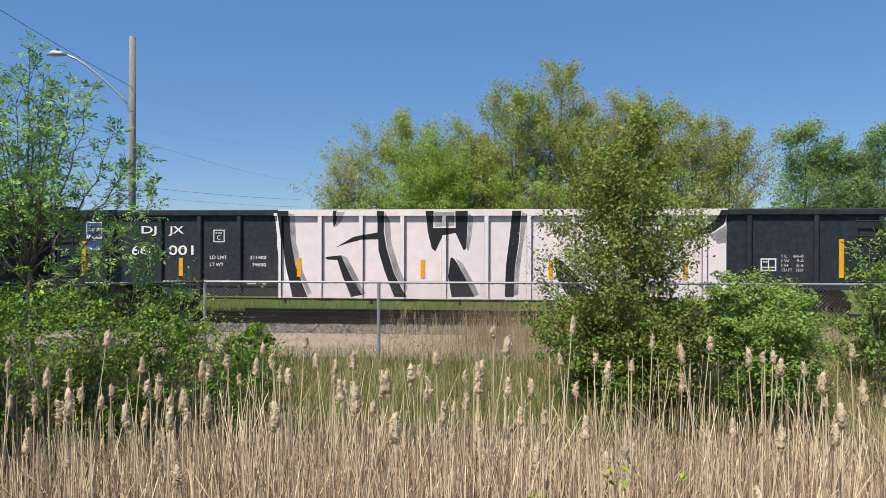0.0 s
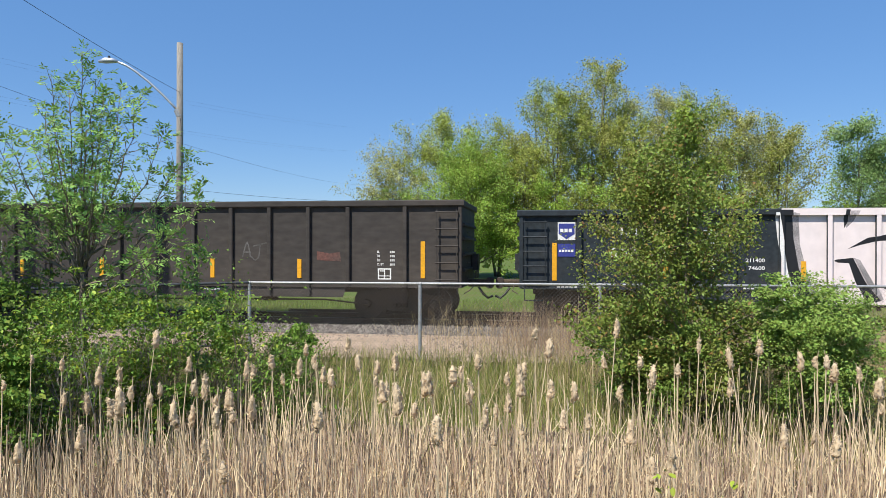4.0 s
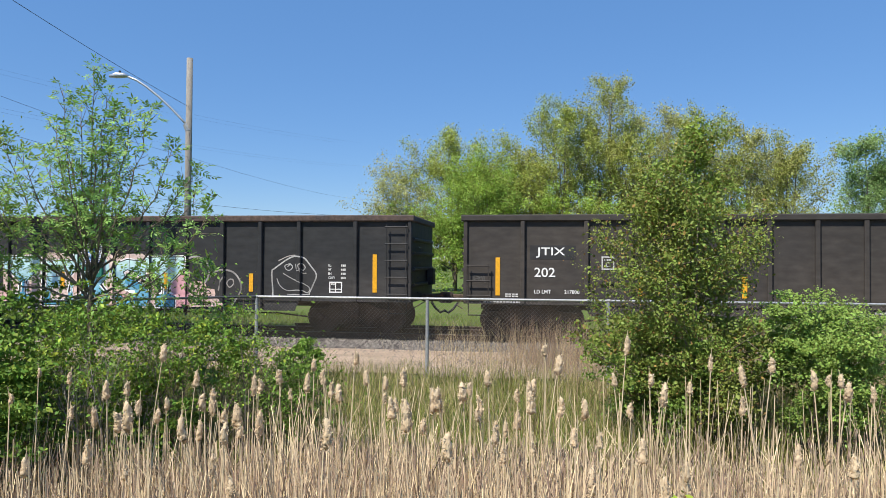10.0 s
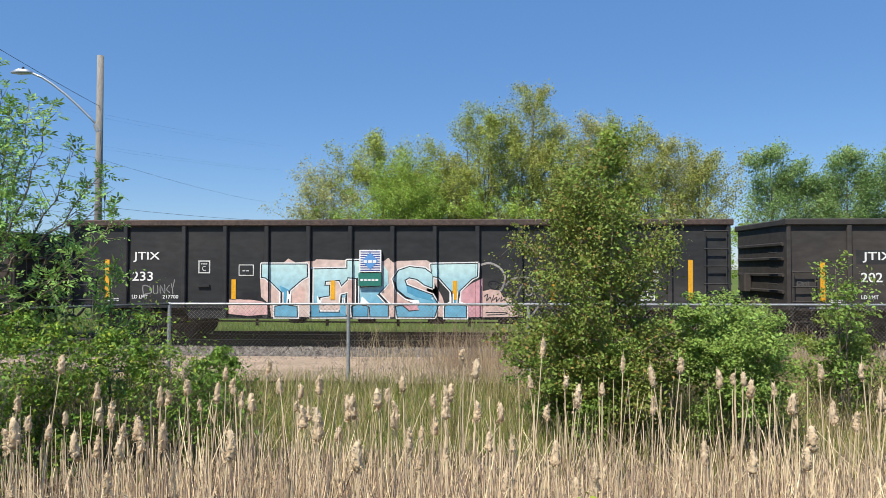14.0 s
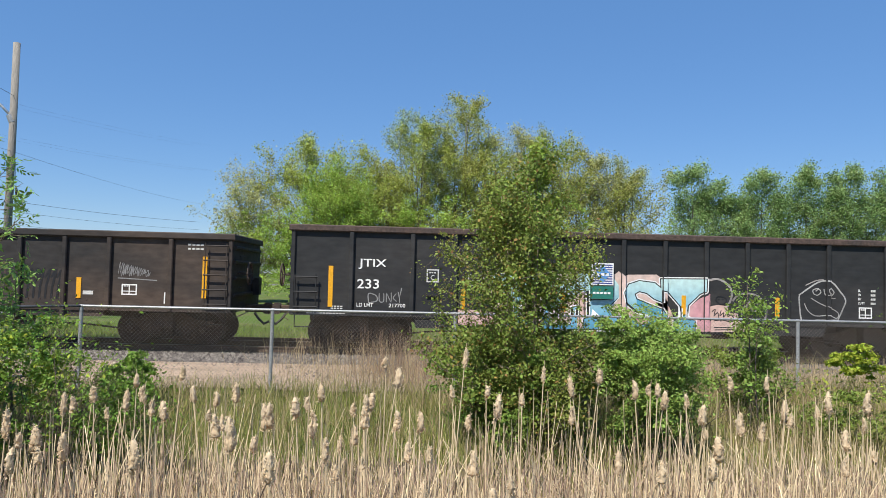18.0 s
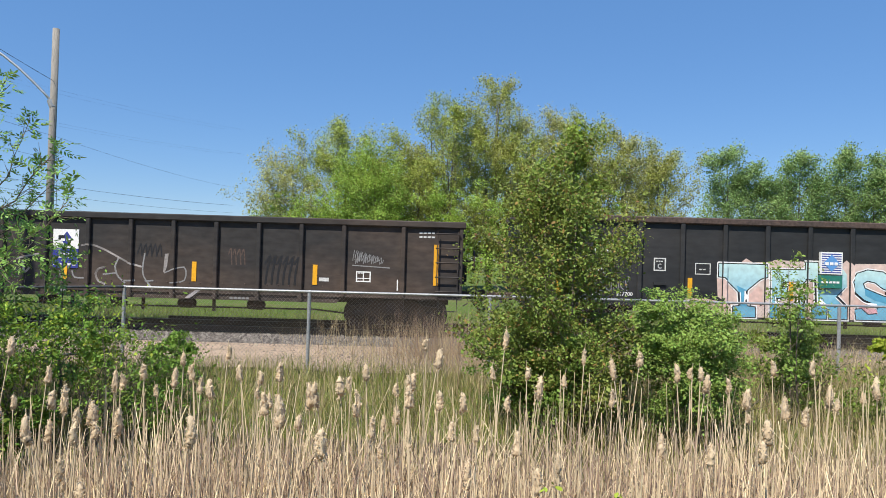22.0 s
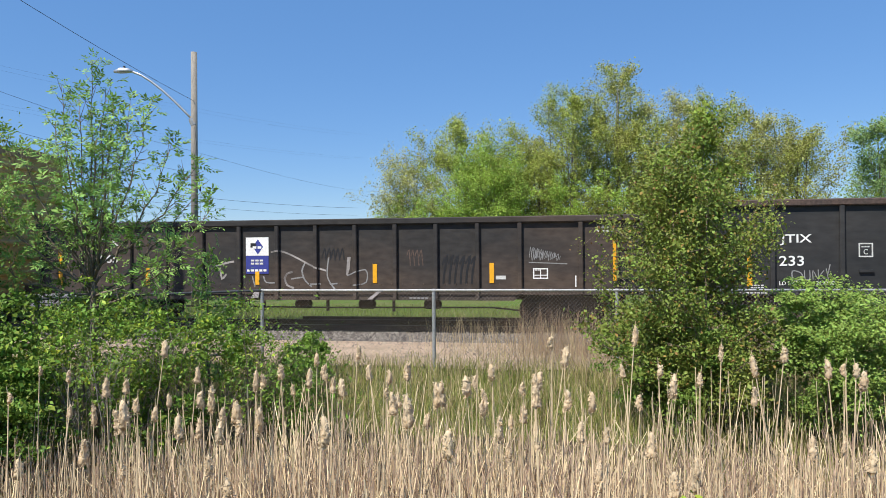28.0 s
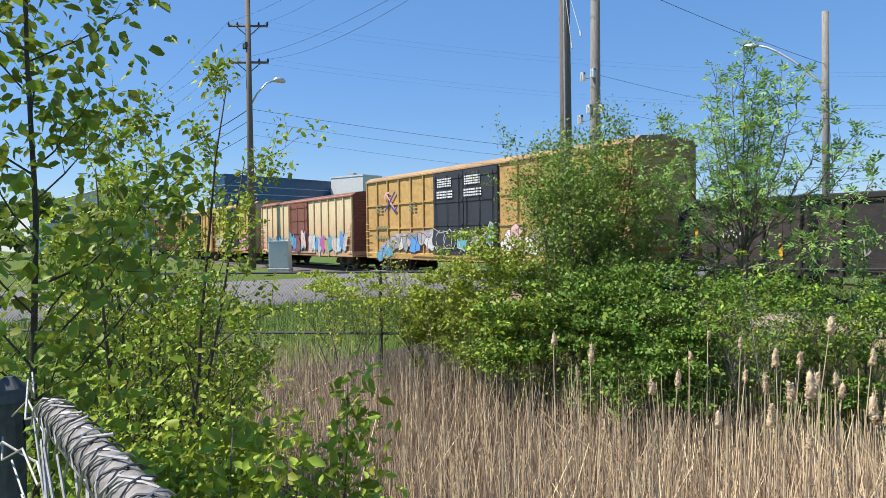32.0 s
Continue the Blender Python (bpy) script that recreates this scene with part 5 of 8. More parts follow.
paint(car_c, "spray_cyan", [(7.02, 1.93), (7.31, 1.93), (7.34, 1.27), (7.98, 1.32), (7.79, 1.13), (8.03, 0.88), (8.03, 0.57), (7.6, 0.57), (7.58, 0.81), (7.41, 0.98), (7.39, 0.83), (7.53, 0.81), (7.53, 0.57), (7.17, 0.57), (7.15, 0.8), (7.27, 0.85), (7.26, 1.51), (7.02, 1.53)], 4)
stroke(car_c, "white_paint", [(8.17, 1.49), (8.29, 1.69), (8.55, 1.78), (8.93, 1.74), (9.12, 1.6), (9.12, 1.28), (8.93, 1.35), (8.74, 1.49), (8.55, 1.53), (8.43, 1.46), (8.48, 1.33), (8.79, 1.21), (9.12, 1.09), (9.26, 0.86), (9.17, 0.57), (8.27, 0.57), (8.23, 0.81), (8.39, 0.83), (8.55, 0.69), (8.79, 0.72), (8.74, 0.93), (8.46, 1.04), (8.24, 1.22), (8.17, 1.49)], 0.105, 2, True)
stroke(car_c, "graffiti_black", [(8.17, 1.49), (8.29, 1.69), (8.55, 1.78), (8.93, 1.74), (9.12, 1.6), (9.12, 1.28), (8.93, 1.35), (8.74, 1.49), (8.55, 1.53), (8.43, 1.46), (8.48, 1.33), (8.79, 1.21), (9.12, 1.09), (9.26, 0.86), (9.17, 0.57), (8.27, 0.57), (8.23, 0.81), (8.39, 0.83), (8.55, 0.69), (8.79, 0.72), (8.74, 0.93), (8.46, 1.04), (8.24, 1.22), (8.17, 1.49)], 0.05, 3, True)
paint(car_c, "spray_cyan", [(8.17, 1.49), (8.29, 1.69), (8.55, 1.78), (8.93, 1.74), (9.12, 1.6), (9.12, 1.28), (8.93, 1.35), (8.74, 1.49), (8.55, 1.53), (8.43, 1.46), (8.48, 1.33), (8.79, 1.21), (9.12, 1.09), (9.26, 0.86), (9.17, 0.57), (8.27, 0.57), (8.23, 0.81), (8.39, 0.83), (8.55, 0.69), (8.79, 0.72), (8.74, 0.93), (8.46, 1.04), (8.24, 1.22)], 4)
stroke(car_c, "white_paint", [(9.09, 1.84), (10.22, 1.86), (10.21, 1.56), (10.08, 1.5), (9.78, 1.21), (9.76, 0.91), (9.94, 0.82), (9.94, 0.56), (9.43, 0.56), (9.43, 0.81), (9.59, 0.91), (9.59, 1.19), (9.28, 1.53), (9.11, 1.57), (9.09, 1.84)], 0.105, 2, True)
stroke(car_c, "graffiti_black", [(9.09, 1.84), (10.22, 1.86), (10.21, 1.56), (10.08, 1.5), (9.78, 1.21), (9.76, 0.91), (9.94, 0.82), (9.94, 0.56), (9.43, 0.56), (9.43, 0.81), (9.59, 0.91), (9.59, 1.19), (9.28, 1.53), (9.11, 1.57), (9.09, 1.84)], 0.05, 3, True)
paint(car_c, "spray_cyan", [(9.09, 1.84), (10.22, 1.86), (10.21, 1.56), (10.08, 1.5), (9.78, 1.21), (9.76, 0.91), (9.94, 0.82), (9.94, 0.56), (9.43, 0.56), (9.43, 0.81), (9.59, 0.91), (9.59, 1.19), (9.28, 1.53), (9.11, 1.57)], 4)
paint(car_c, "spray_cyan", [(7.9, 1.84), (8.03, 1.67), (8.04, 1.35), (7.91, 1.3)], 5)
paint(car_c, "spray_blue", [(6.14, 0.89), (6.33, 0.89), (6.33, 0.66), (6.84, 0.66), (6.99, 0.59), (6.99, 0.57), (6.14, 0.56)], 5)
paint(car_c, "spray_blue", [(7.18, 0.78), (7.53, 0.78), (7.53, 0.57), (7.18, 0.57)], 5)
paint(car_c, "spray_blue", [(5.33, 1.32), (5.58, 1.21), (5.57, 0.82), (5.4, 0.82), (5.39, 1.15)], 5)
paint(car_c, "spray_blue", [(8.48, 1.33), (8.79, 1.21), (9.12, 1.08), (9.12, 0.95), (8.74, 1.04), (8.5, 1.16)], 5)
stroke(car_c, "spray_faint", [(10.31, 1.84), (10.52, 1.88), (10.76, 1.77), (10.89, 1.56), (10.85, 1.33), (10.78, 1.21)], 0.05, 1)
stroke(car_c, "spray_faint", [(10.92, 1.35), (11.04, 1.48), (11.27, 1.54), (11.55, 1.48), (11.73, 1.28), (11.78, 1.05), (11.68, 0.82), (11.52, 0.59)], 0.045, 1)
stroke(car_c, "spray_faint", [(11.15, 1.01), (11.17, 1.1), (11.25, 1.28), (11.32, 1.35)], 0.04, 1)
stroke(car_c, "spray_faint", [(11.43, 1.1), (11.38, 1.19), (11.45, 1.29), (11.55, 1.28), (11.56, 1.17), (11.48, 1.09), (11.43, 1.1)], 0.03, 1)
stroke(car_c, "graffiti_black", [(10.48, 1.35), (10.53, 1.44), (10.71, 1.42), (10.75, 1.33), (10.62, 1.24), (10.48, 1.35)], 0.022, 3)
stroke(car_c, "graffiti_black", [(10.54, 1.37), (10.57, 1.38)], 0.022, 3)
stroke(car_c, "graffiti_black", [(10.65, 1.37), (10.67, 1.38)], 0.022, 3)
stroke(car_c, "graffiti_black", [(10.39, 1.07), (10.47, 1.12), (10.44, 0.96), (10.53, 1.05), (10.56, 0.93)], 0.022, 3)
stroke(car_c, "graffiti_black", [(10.62, 1.1), (10.59, 0.97), (10.69, 1.05), (10.68, 0.94), (10.76, 1.03)], 0.022, 3)
stroke(car_c, "graffiti_black", [(10.81, 1.06), (10.79, 0.95), (10.88, 1.0), (10.94, 0.92)], 0.022, 3)
stroke(car_c, "graffiti_black", [(10.43, 0.84), (10.62, 0.87), (10.83, 0.83), (10.97, 0.87)], 0.022, 3)
stroke(car_c, "graffiti_black", [(10.43, 0.68), (10.9, 0.68), (10.88, 0.64), (10.46, 0.62)], 0.022, 3)
stroke(car_c, "grey_chalk", [(1.89, 1.09), (1.88, 1.31), (2.06, 1.27), (2.09, 1.14), (1.9, 1.09)], 0.025, 1)
stroke(car_c, "grey_chalk", [(2.14, 1.32), (2.15, 1.13), (2.25, 1.13), (2.25, 1.32)], 0.022, 1)
stroke(car_c, "grey_chalk", [(2.32, 1.12), (2.32, 1.32), (2.43, 1.12), (2.43, 1.34)], 0.022, 1)
stroke(car_c, "grey_chalk", [(2.55, 1.32), (2.48, 1.22), (2.56, 1.14)], 0.022, 1)
stroke(car_c, "grey_chalk", [(2.6, 1.36), (2.63, 1.24), (2.68, 1.46)], 0.022, 1)
stroke(car_c, "grey_chalk", [(2.63, 1.24), (2.64, 1.11)], 0.022, 1)
stroke(car_c, "chalk_white", [(12.66, 0.88), (12.61, 1.47), (12.68, 1.58), (12.86, 1.71), (13.04, 1.83), (13.23, 1.9), (13.47, 1.86), (13.66, 1.65), (13.81, 1.43), (13.73, 1.19), (13.62, 0.96)], 0.036, 1)
stroke(car_c, "chalk_white", [(12.75, 1.32), (12.84, 1.14), (13.04, 1.02), (13.37, 1.04), (13.58, 0.97), (13.62, 1.1), (13.43, 1.22), (13.17, 1.32), (12.92, 1.46)], 0.024, 1)
stroke(car_c, "chalk_white", [(13.04, 0.92), (13.37, 0.92), (13.63, 0.93)], 0.028, 1)
stroke(car_c, "chalk_white", [(13.11, 1.71), (12.97, 1.67), (12.99, 1.57), (13.09, 1.54), (13.17, 1.62), (13.12, 1.69), (13.04, 1.64)], 0.024, 1)
stroke(car_c, "chalk_white", [(13.25, 1.69), (13.28, 1.56), (13.37, 1.55), (13.34, 1.68), (13.43, 1.71), (13.51, 1.62), (13.45, 1.54), (13.38, 1.59)], 0.024, 1)
stroke(car_c, "spray_faint", [(13.37, 1.55), (13.43, 1.47), (13.54, 1.47)], 0.024, 1)
stroke(car_c, "spray_faint", [(12.78, 1.78), (13.04, 1.9), (13.23, 1.93)], 0.024, 1)
# scrawls on the second car
stroke(car_b, "worn_chalk", [(10.56, 1.52), (10.68, 1.9), (10.77, 1.52)], 0.035, 1)
stroke(car_b, "worn_chalk", [(10.6, 1.64), (10.77, 1.64)], 0.035, 1)
stroke(car_b, "worn_chalk", [(10.86, 1.8), (11.2, 1.88)], 0.035, 1)
stroke(car_b, "worn_chalk", [(11.03, 1.84), (11.0, 1.54), (10.9, 1.44), (10.8, 1.52)], 0.035, 1)
paint(car_b, "logo_red", [(12.56, 1.67), (12.89, 1.61), (13.16, 1.65), (13.19, 1.41), (12.82, 1.43), (12.55, 1.44)], 1)
stroke(car_b, "worn_chalk", [(0.26, 1.31), (0.26, 1.44), (0.38, 1.41), (0.26, 1.35)], 0.03, 1)
stroke(car_b, "worn_chalk", [(0.47, 1.35), (0.44, 1.42), (0.36, 1.35), (0.5, 1.32)], 0.03, 1)
stroke(car_b, "worn_chalk", [(0.5, 1.44), (0.53, 1.28)], 0.03, 1)
# scrawls and panel on the fourth car
stroke(car_d, "spray_faint", [(6.67, 1.84), (6.92, 1.86), (7.28, 1.73), (7.78, 1.47), (8.13, 1.36)], 0.045, 1)
stroke(car_d, "grey_chalk", [(7.58, 1.56), (7.5, 1.35), (7.58, 1.11), (7.75, 0.96)], 0.04, 1)
stroke(car_d, "grey_chalk", [(8.21, 1.68), (8.17, 1.35), (8.21, 1.11), (8.43, 0.82)], 0.035, 1)
stroke(car_d, "spray_faint", [(7.03, 1.16), (7.1, 1.28), (7.23, 1.32)], 0.05, 1)
stroke(car_d, "spray_faint", [(7.03, 1.16), (7.1, 0.99), (7.27, 0.92)], 0.05, 1)
stroke(car_d, "grey_chalk", [(7.22, 1.15), (7.53, 1.19)], 0.035, 1)
stroke(car_d, "grey_chalk", [(8.7, 1.23), (9.17, 1.38), (9.19, 1.06), (8.87, 0.99)], 0.03, 1)
stroke(car_d, "spray_faint", [(5.1, 1.48), (5.42, 1.56), (5.63, 1.6)], 0.05, 1)
stroke(car_d, "grey_chalk", [(7.73, 1.01), (7.98, 1.02)], 0.04, 1)
stroke(car_d, "grey_chalk", [(8.23, 1.01), (8.43, 1.03)], 0.04, 1)
stroke(car_d, "grey_chalk", [(6.46, 1.21), (6.53, 1.06), (6.79, 1.05)], 0.035, 1)
stroke(car_d, "grey_chalk", [(6.15, 1.21), (6.22, 0.96)], 0.035, 1)
stroke(car_d, "spray_faint", [(5.26, 1.43), (5.31, 1.16), (5.42, 1.26)], 0.05, 1)
paint(car_d, "spray_faint", [(8.7, 1.69), (8.79, 1.7), (8.76, 1.39), (8.7, 1.21), (8.67, 1.25)], 2)
paint(car_d, "spray_grey", [(9.61, 0.84), (9.46, 0.82), (9.22, 0.63), (9.34, 0.63)], 2)
paint(car_d, "spray_grey", [(6.12, 0.66), (6.22, 0.82), (6.35, 0.81), (6.33, 0.66)], 2)
stroke(car_d, "graffiti_black", [(11.14, 1.52), (11.26, 1.71), (11.19, 1.34), (11.16, 1.03)], 0.05, 1)
stroke(car_d, "graffiti_black", [(11.29, 1.52), (11.4, 1.71), (11.33, 1.34), (11.31, 1.03)], 0.05, 1)
stroke(car_d, "graffiti_black", [(11.43, 1.52), (11.54, 1.71), (11.47, 1.34), (11.45, 1.03)], 0.05, 1)
stroke(car_d, "graffiti_black", [(11.57, 1.52), (11.69, 1.71), (11.61, 1.34), (11.59, 1.03)], 0.05, 1)
stroke(car_d, "graffiti_black", [(11.71, 1.52), (11.83, 1.7), (11.75, 1.33), (11.73, 1.03)], 0.05, 1)
stroke(car_d, "graffiti_black", [(11.85, 1.52), (11.96, 1.7), (11.89, 1.33), (11.87, 1.03)], 0.05, 1)
stroke(car_d, "graffiti_black", [(8.03, 1.68), (8.11, 1.92), (8.14, 1.63)], 0.03, 1)
stroke(car_d, "graffiti_black", [(8.15, 1.68), (8.23, 1.92), (8.26, 1.63)], 0.03, 1)
stroke(car_d, "graffiti_black", [(8.27, 1.68), (8.35, 1.92), (8.38, 1.63)], 0.03, 1)
stroke(car_d, "graffiti_black", [(8.39, 1.68), (8.46, 1.92), (8.5, 1.63)], 0.03, 1)
stroke(car_d, "graffiti_black", [(8.51, 1.68), (8.58, 1.92), (8.62, 1.63)], 0.03, 1)
stroke(car_d, "grey_chalk", [(13.27, 1.65), (13.31, 1.92), (13.34, 1.58), (13.39, 1.81)], 0.013, 1.0)
stroke(car_d, "grey_chalk", [(13.32, 1.68), (13.37, 1.91), (13.39, 1.6), (13.42, 1.8)], 0.013, 1.2)
stroke(car_d, "grey_chalk", [(13.37, 1.7), (13.41, 1.89), (13.44, 1.63), (13.45, 1.79)], 0.013, 1.4)
stroke(car_d, "grey_chalk", [(13.42, 1.65), (13.47, 1.88), (13.48, 1.65), (13.54, 1.78)], 0.013, 1.6)
stroke(car_d, "grey_chalk", [(13.47, 1.68), (13.51, 1.87), (13.53, 1.58), (13.57, 1.77)], 0.013, 1.8)
stroke(car_d, "grey_chalk", [(13.52, 1.7), (13.57, 1.85), (13.58, 1.6), (13.6, 1.76)], 0.013, 2.0)
stroke(car_d, "grey_chalk", [(13.57, 1.65), (13.61, 1.84), (13.63, 1.62), (13.69, 1.75)], 0.013, 2.2)
stroke(car_d, "grey_chalk", [(13.62, 1.67), (13.67, 1.82), (13.68, 1.65), (13.72, 1.74)], 0.013, 2.4000000000000004)
stroke(car_d, "grey_chalk", [(13.67, 1.7), (13.71, 1.81), (13.73, 1.58), (13.75, 1.73)], 0.013, 2.6)
stroke(car_d, "grey_chalk", [(13.72, 1.65), (13.77, 1.8), (13.78, 1.6), (13.84, 1.72)], 0.013, 2.8)
stroke(car_d, "grey_chalk", [(13.77, 1.67), (13.81, 1.78), (13.83, 1.62), (13.87, 1.71)], 0.013, 3.0)
stroke(car_d, "grey_chalk", [(13.82, 1.7), (13.87, 1.77), (13.88, 1.65), (13.9, 1.7)], 0.013, 3.2)
stroke(car_d, "grey_chalk", [(13.87, 1.65), (13.9, 1.75), (13.93, 1.58), (13.98, 1.69)], 0.013, 3.4000000000000004)
stroke(car_d, "grey_chalk", [(13.92, 1.67), (13.97, 1.74), (13.98, 1.6), (14.02, 1.69)], 0.013, 3.6)
stroke(car_d, "grey_chalk", [(13.27, 1.54), (13.77, 1.52), (14.17, 1.5)], 0.025, 1)
stroke(car_d, "rust_edge", [(10.24, 1.72), (10.3, 1.86), (10.33, 1.48)], 0.03, 1)
stroke(car_d, "rust_edge", [(10.35, 1.71), (10.4, 1.85), (10.44, 1.48)], 0.03, 1)
stroke(car_d, "rust_edge", [(10.45, 1.71), (10.51, 1.85), (10.55, 1.48)], 0.03, 1)
stroke(car_d, "rust_edge", [(10.56, 1.71), (10.61, 1.85), (10.65, 1.48)], 0.03, 1)
# sprayed letters on the boxcars
def bubble_letters(car, x0, x1, z0, z1, count, fills, seed, edge, lift=3):
    """A row of fat sprayed letters that lean on each other, each with an outline and a lighter streak."""
    r = np.random.default_rng(seed)
    step = (x1 - x0) / count
    for k in range(count):
        cx, cz = x0 + step * (k + 0.5) + r.normal() * step * 0.15, (z0 + z1) / 2 + r.normal() * 0.12
        ring, wide = [], r.uniform(0.9, 1.5)
        for q in range(12):
            a = 2 * math.pi * q / 12
            reach = r.uniform(0.45, 1.0)
            ring.append((cx + step * 0.72 * wide * reach * math.cos(a), cz + (z1 - z0) * 0.56 * reach * max(-0.85, min(0.85, 1.25 * math.sin(a)))))
        up_ = lift + 2.6 * k
        paint(car, fills[k % len(fills)], ring, up_)
        stroke(car, edge, ring + ring[:1], 0.03, up_ + 0.8, sharp=True)
        hole = [(cx + step * r.uniform(-0.3, 0.3), cz + (z1 - z0) * q) for q in (-0.35, -0.1, 0.15, 0.35)]
        stroke(car, edge, hole, 0.03, up_ + 1.6)


paint(box_1, "spray_grey", [(1.5, 0.7), (2.6, 1.0), (3.2, 1.45), (6.9, 1.55), (6.9, 2.1), (5.4, 1.95), (3.2, 1.9), (2.2, 1.5), (1.4, 1.1)], 2)
bubble_letters(box_1, 1.2, 2.9, 0.65, 1.35, 3, ["spray_blue", "logo_sky", "spray_blue"], 301, "spray_grey")
bubble_letters(box_1, 2.9, 6.7, 1.0, 1.95, 6, ["spray_grey", "old_white", "spray_grey", "logo_sky"], 302, "box_dark")
bubble_letters(box_1, 6.95, 9.4, 1.05, 2.25, 3, ["box_dark", "box_dark", "spray_teal"], 303, "old_white", 60)
bubble_letters(box_1, 9.4, 11.6, 1.0, 2.1, 3, ["box_dark", "spray_grey", "spray_teal"], 304, "old_white", 60)
bubble_letters(box_1, 11.8, 15.6, 0.95, 2.15, 5, ["graffiti_white", "spray_pink", "graffiti_white", "spray_salmon"], 305, "logo_red")
for car_, m_, pts_, up_ in ((box_1, "spray_pink", [(2.25, 4.0), (3.2, 3.09)], 2), (box_1, "logo_blue", [(3.21, 4.0), (2.19, 3.09)], 4), (box_1, "spray_pink", [(2.11, 3.74), (2.31, 4.0), (2.59, 3.99)], 6), (box_1, "logo_blue", [(2.93, 3.23), (3.2, 3.06), (3.39, 3.22)], 8)):
    stroke(car_, m_, pts_, 0.11, up_)
bubble_letters(box_2, 1.4, 5.7, 0.75, 2.0, 8, ["logo_sky", "spray_teal", "box_yellow", "spray_salmon"], 306, "spray_blue")
bubble_letters(box_2, 5.9, 8.9, 0.8, 2.2, 5, ["spray_teal", "logo_sky", "box_red", "spray_teal", "spray_salmon"], 307, "logo_blue", 60)
bubble_letters(box_2, 9.1, 14.9, 0.7, 2.0, 11, ["spray_salmon", "old_white", "logo_sky", "spray_salmon", "spray_magenta", "box_yellow", "spray_teal"], 308, "spray_blue")
bubble_letters(box_3, 0.6, 3.8, 0.8, 2.0, 4, ["spray_grey", "graffiti_white", "spray_grey"], 309, "graffiti_black")
bubble_letters(box_3, 7.1, 10.8, 0.8, 2.2, 4, ["spray_magenta", "spray_pink", "spray_magenta"], 310, "spray_pink")
bubble_letters(box_4, 0.6, 3.7, 0.8, 2.0, 4, ["spray_cyan", "graffiti_white", "spray_teal"], 311, "graffiti_black")

# ---- fences, poles, buildings ----
def fence(posts, z_top, drop, wire_m, post_m, label, low_rail=False, first_post=True, thick=0.03, spacing=0.066, wire=0.0017):
    """A chain-link fence through the given post places: posts with caps, rails and a mesh of crossing wires in each bay."""
    ob = thing("chain_link_fence", label, "fence")
    for (x, y) in (posts if first_post else posts[1:]):
        p = part("post", MB().tube([(x, y, z_top - drop - 0.25), (x, y, z_top - 0.02)], thick, 10), post_m, ob, smooth=False)
        part("rail_collar", MB().tube([(x - 0.03, y, z_top), (x - 0.025, y, z_top), (x + 0.025, y, z_top), (x + 0.03, y, z_top)], [0.021, 0.027, 0.027, 0.021], 10), post_m, p)
    for (xa, ya), (xb, yb) in zip(posts, posts[1:]):
        part("top_rail", MB().tube([(xa, ya, z_top), (xb, yb, z_top)], 0.021, 8), post_m, ob)
        if low_rail:
            part("low_rail", MB().tube([(xa, ya, z_top - low_rail), (xb, yb, z_top - low_rail)], 0.021, 8), post_m, ob)
        span = math.hypot(xb - xa, yb - ya)
        ux, uy = (xb - xa) / span, (yb - ya) / span
        h = drop - 0.03
        n = int((span + h) / spacing)
        mb = MB()
        for k in range(n):
            for s in (1, -1):
                u0 = k * spacing - (h if s == 1 else 0)
                u1 = u0 + s * h + (0 if s == 1 else 0)
                a, za, b, zb = u0, 0.0, u1, h
                if min(a, b) < 0 or max(a, b) > span:
                    pa, pb = max(0.0, min(span, a)), max(0.0, min(span, b))
                    if abs(pa - pb) < 0.01:
                        continue
                    za, zb = h * (pa - a) / (b - a), h * (pb - a) / (b - a)
                    a, b = pa, pb
                o = 0.003 * s
                mb.tube([(xa + ux * a - uy * o, ya + uy * a + ux * o, z_top - drop + za), (xa + ux * b - uy * o, ya + uy * b + ux * o, z_top - drop + zb)], wire, 3, caps=False)
        part("chain_link_mesh", mb, wire_m, ob)
    return ob


fence([(-5.19 + 3.05 * i, 11.76 + 0.115 * i) for i in range(8)], 1.24, 1.45, M["galv_old"], M["galv"], "galvanised chain-link fence along the service path")
fence([(-5.19, 11.76), (-7.6, 9.3), (-9.75, 7.1), (-11.0, 5.45), (-13.1, 3.1), (-15.2, 0.8), (-17.3, -1.5)], 1.24, 1.51, M["galv_dark"], M["galv_dark"],
      "dark weathered chain-link fence overgrown with brambles", low_rail=1.06, first_post=False, wire=0.0016)


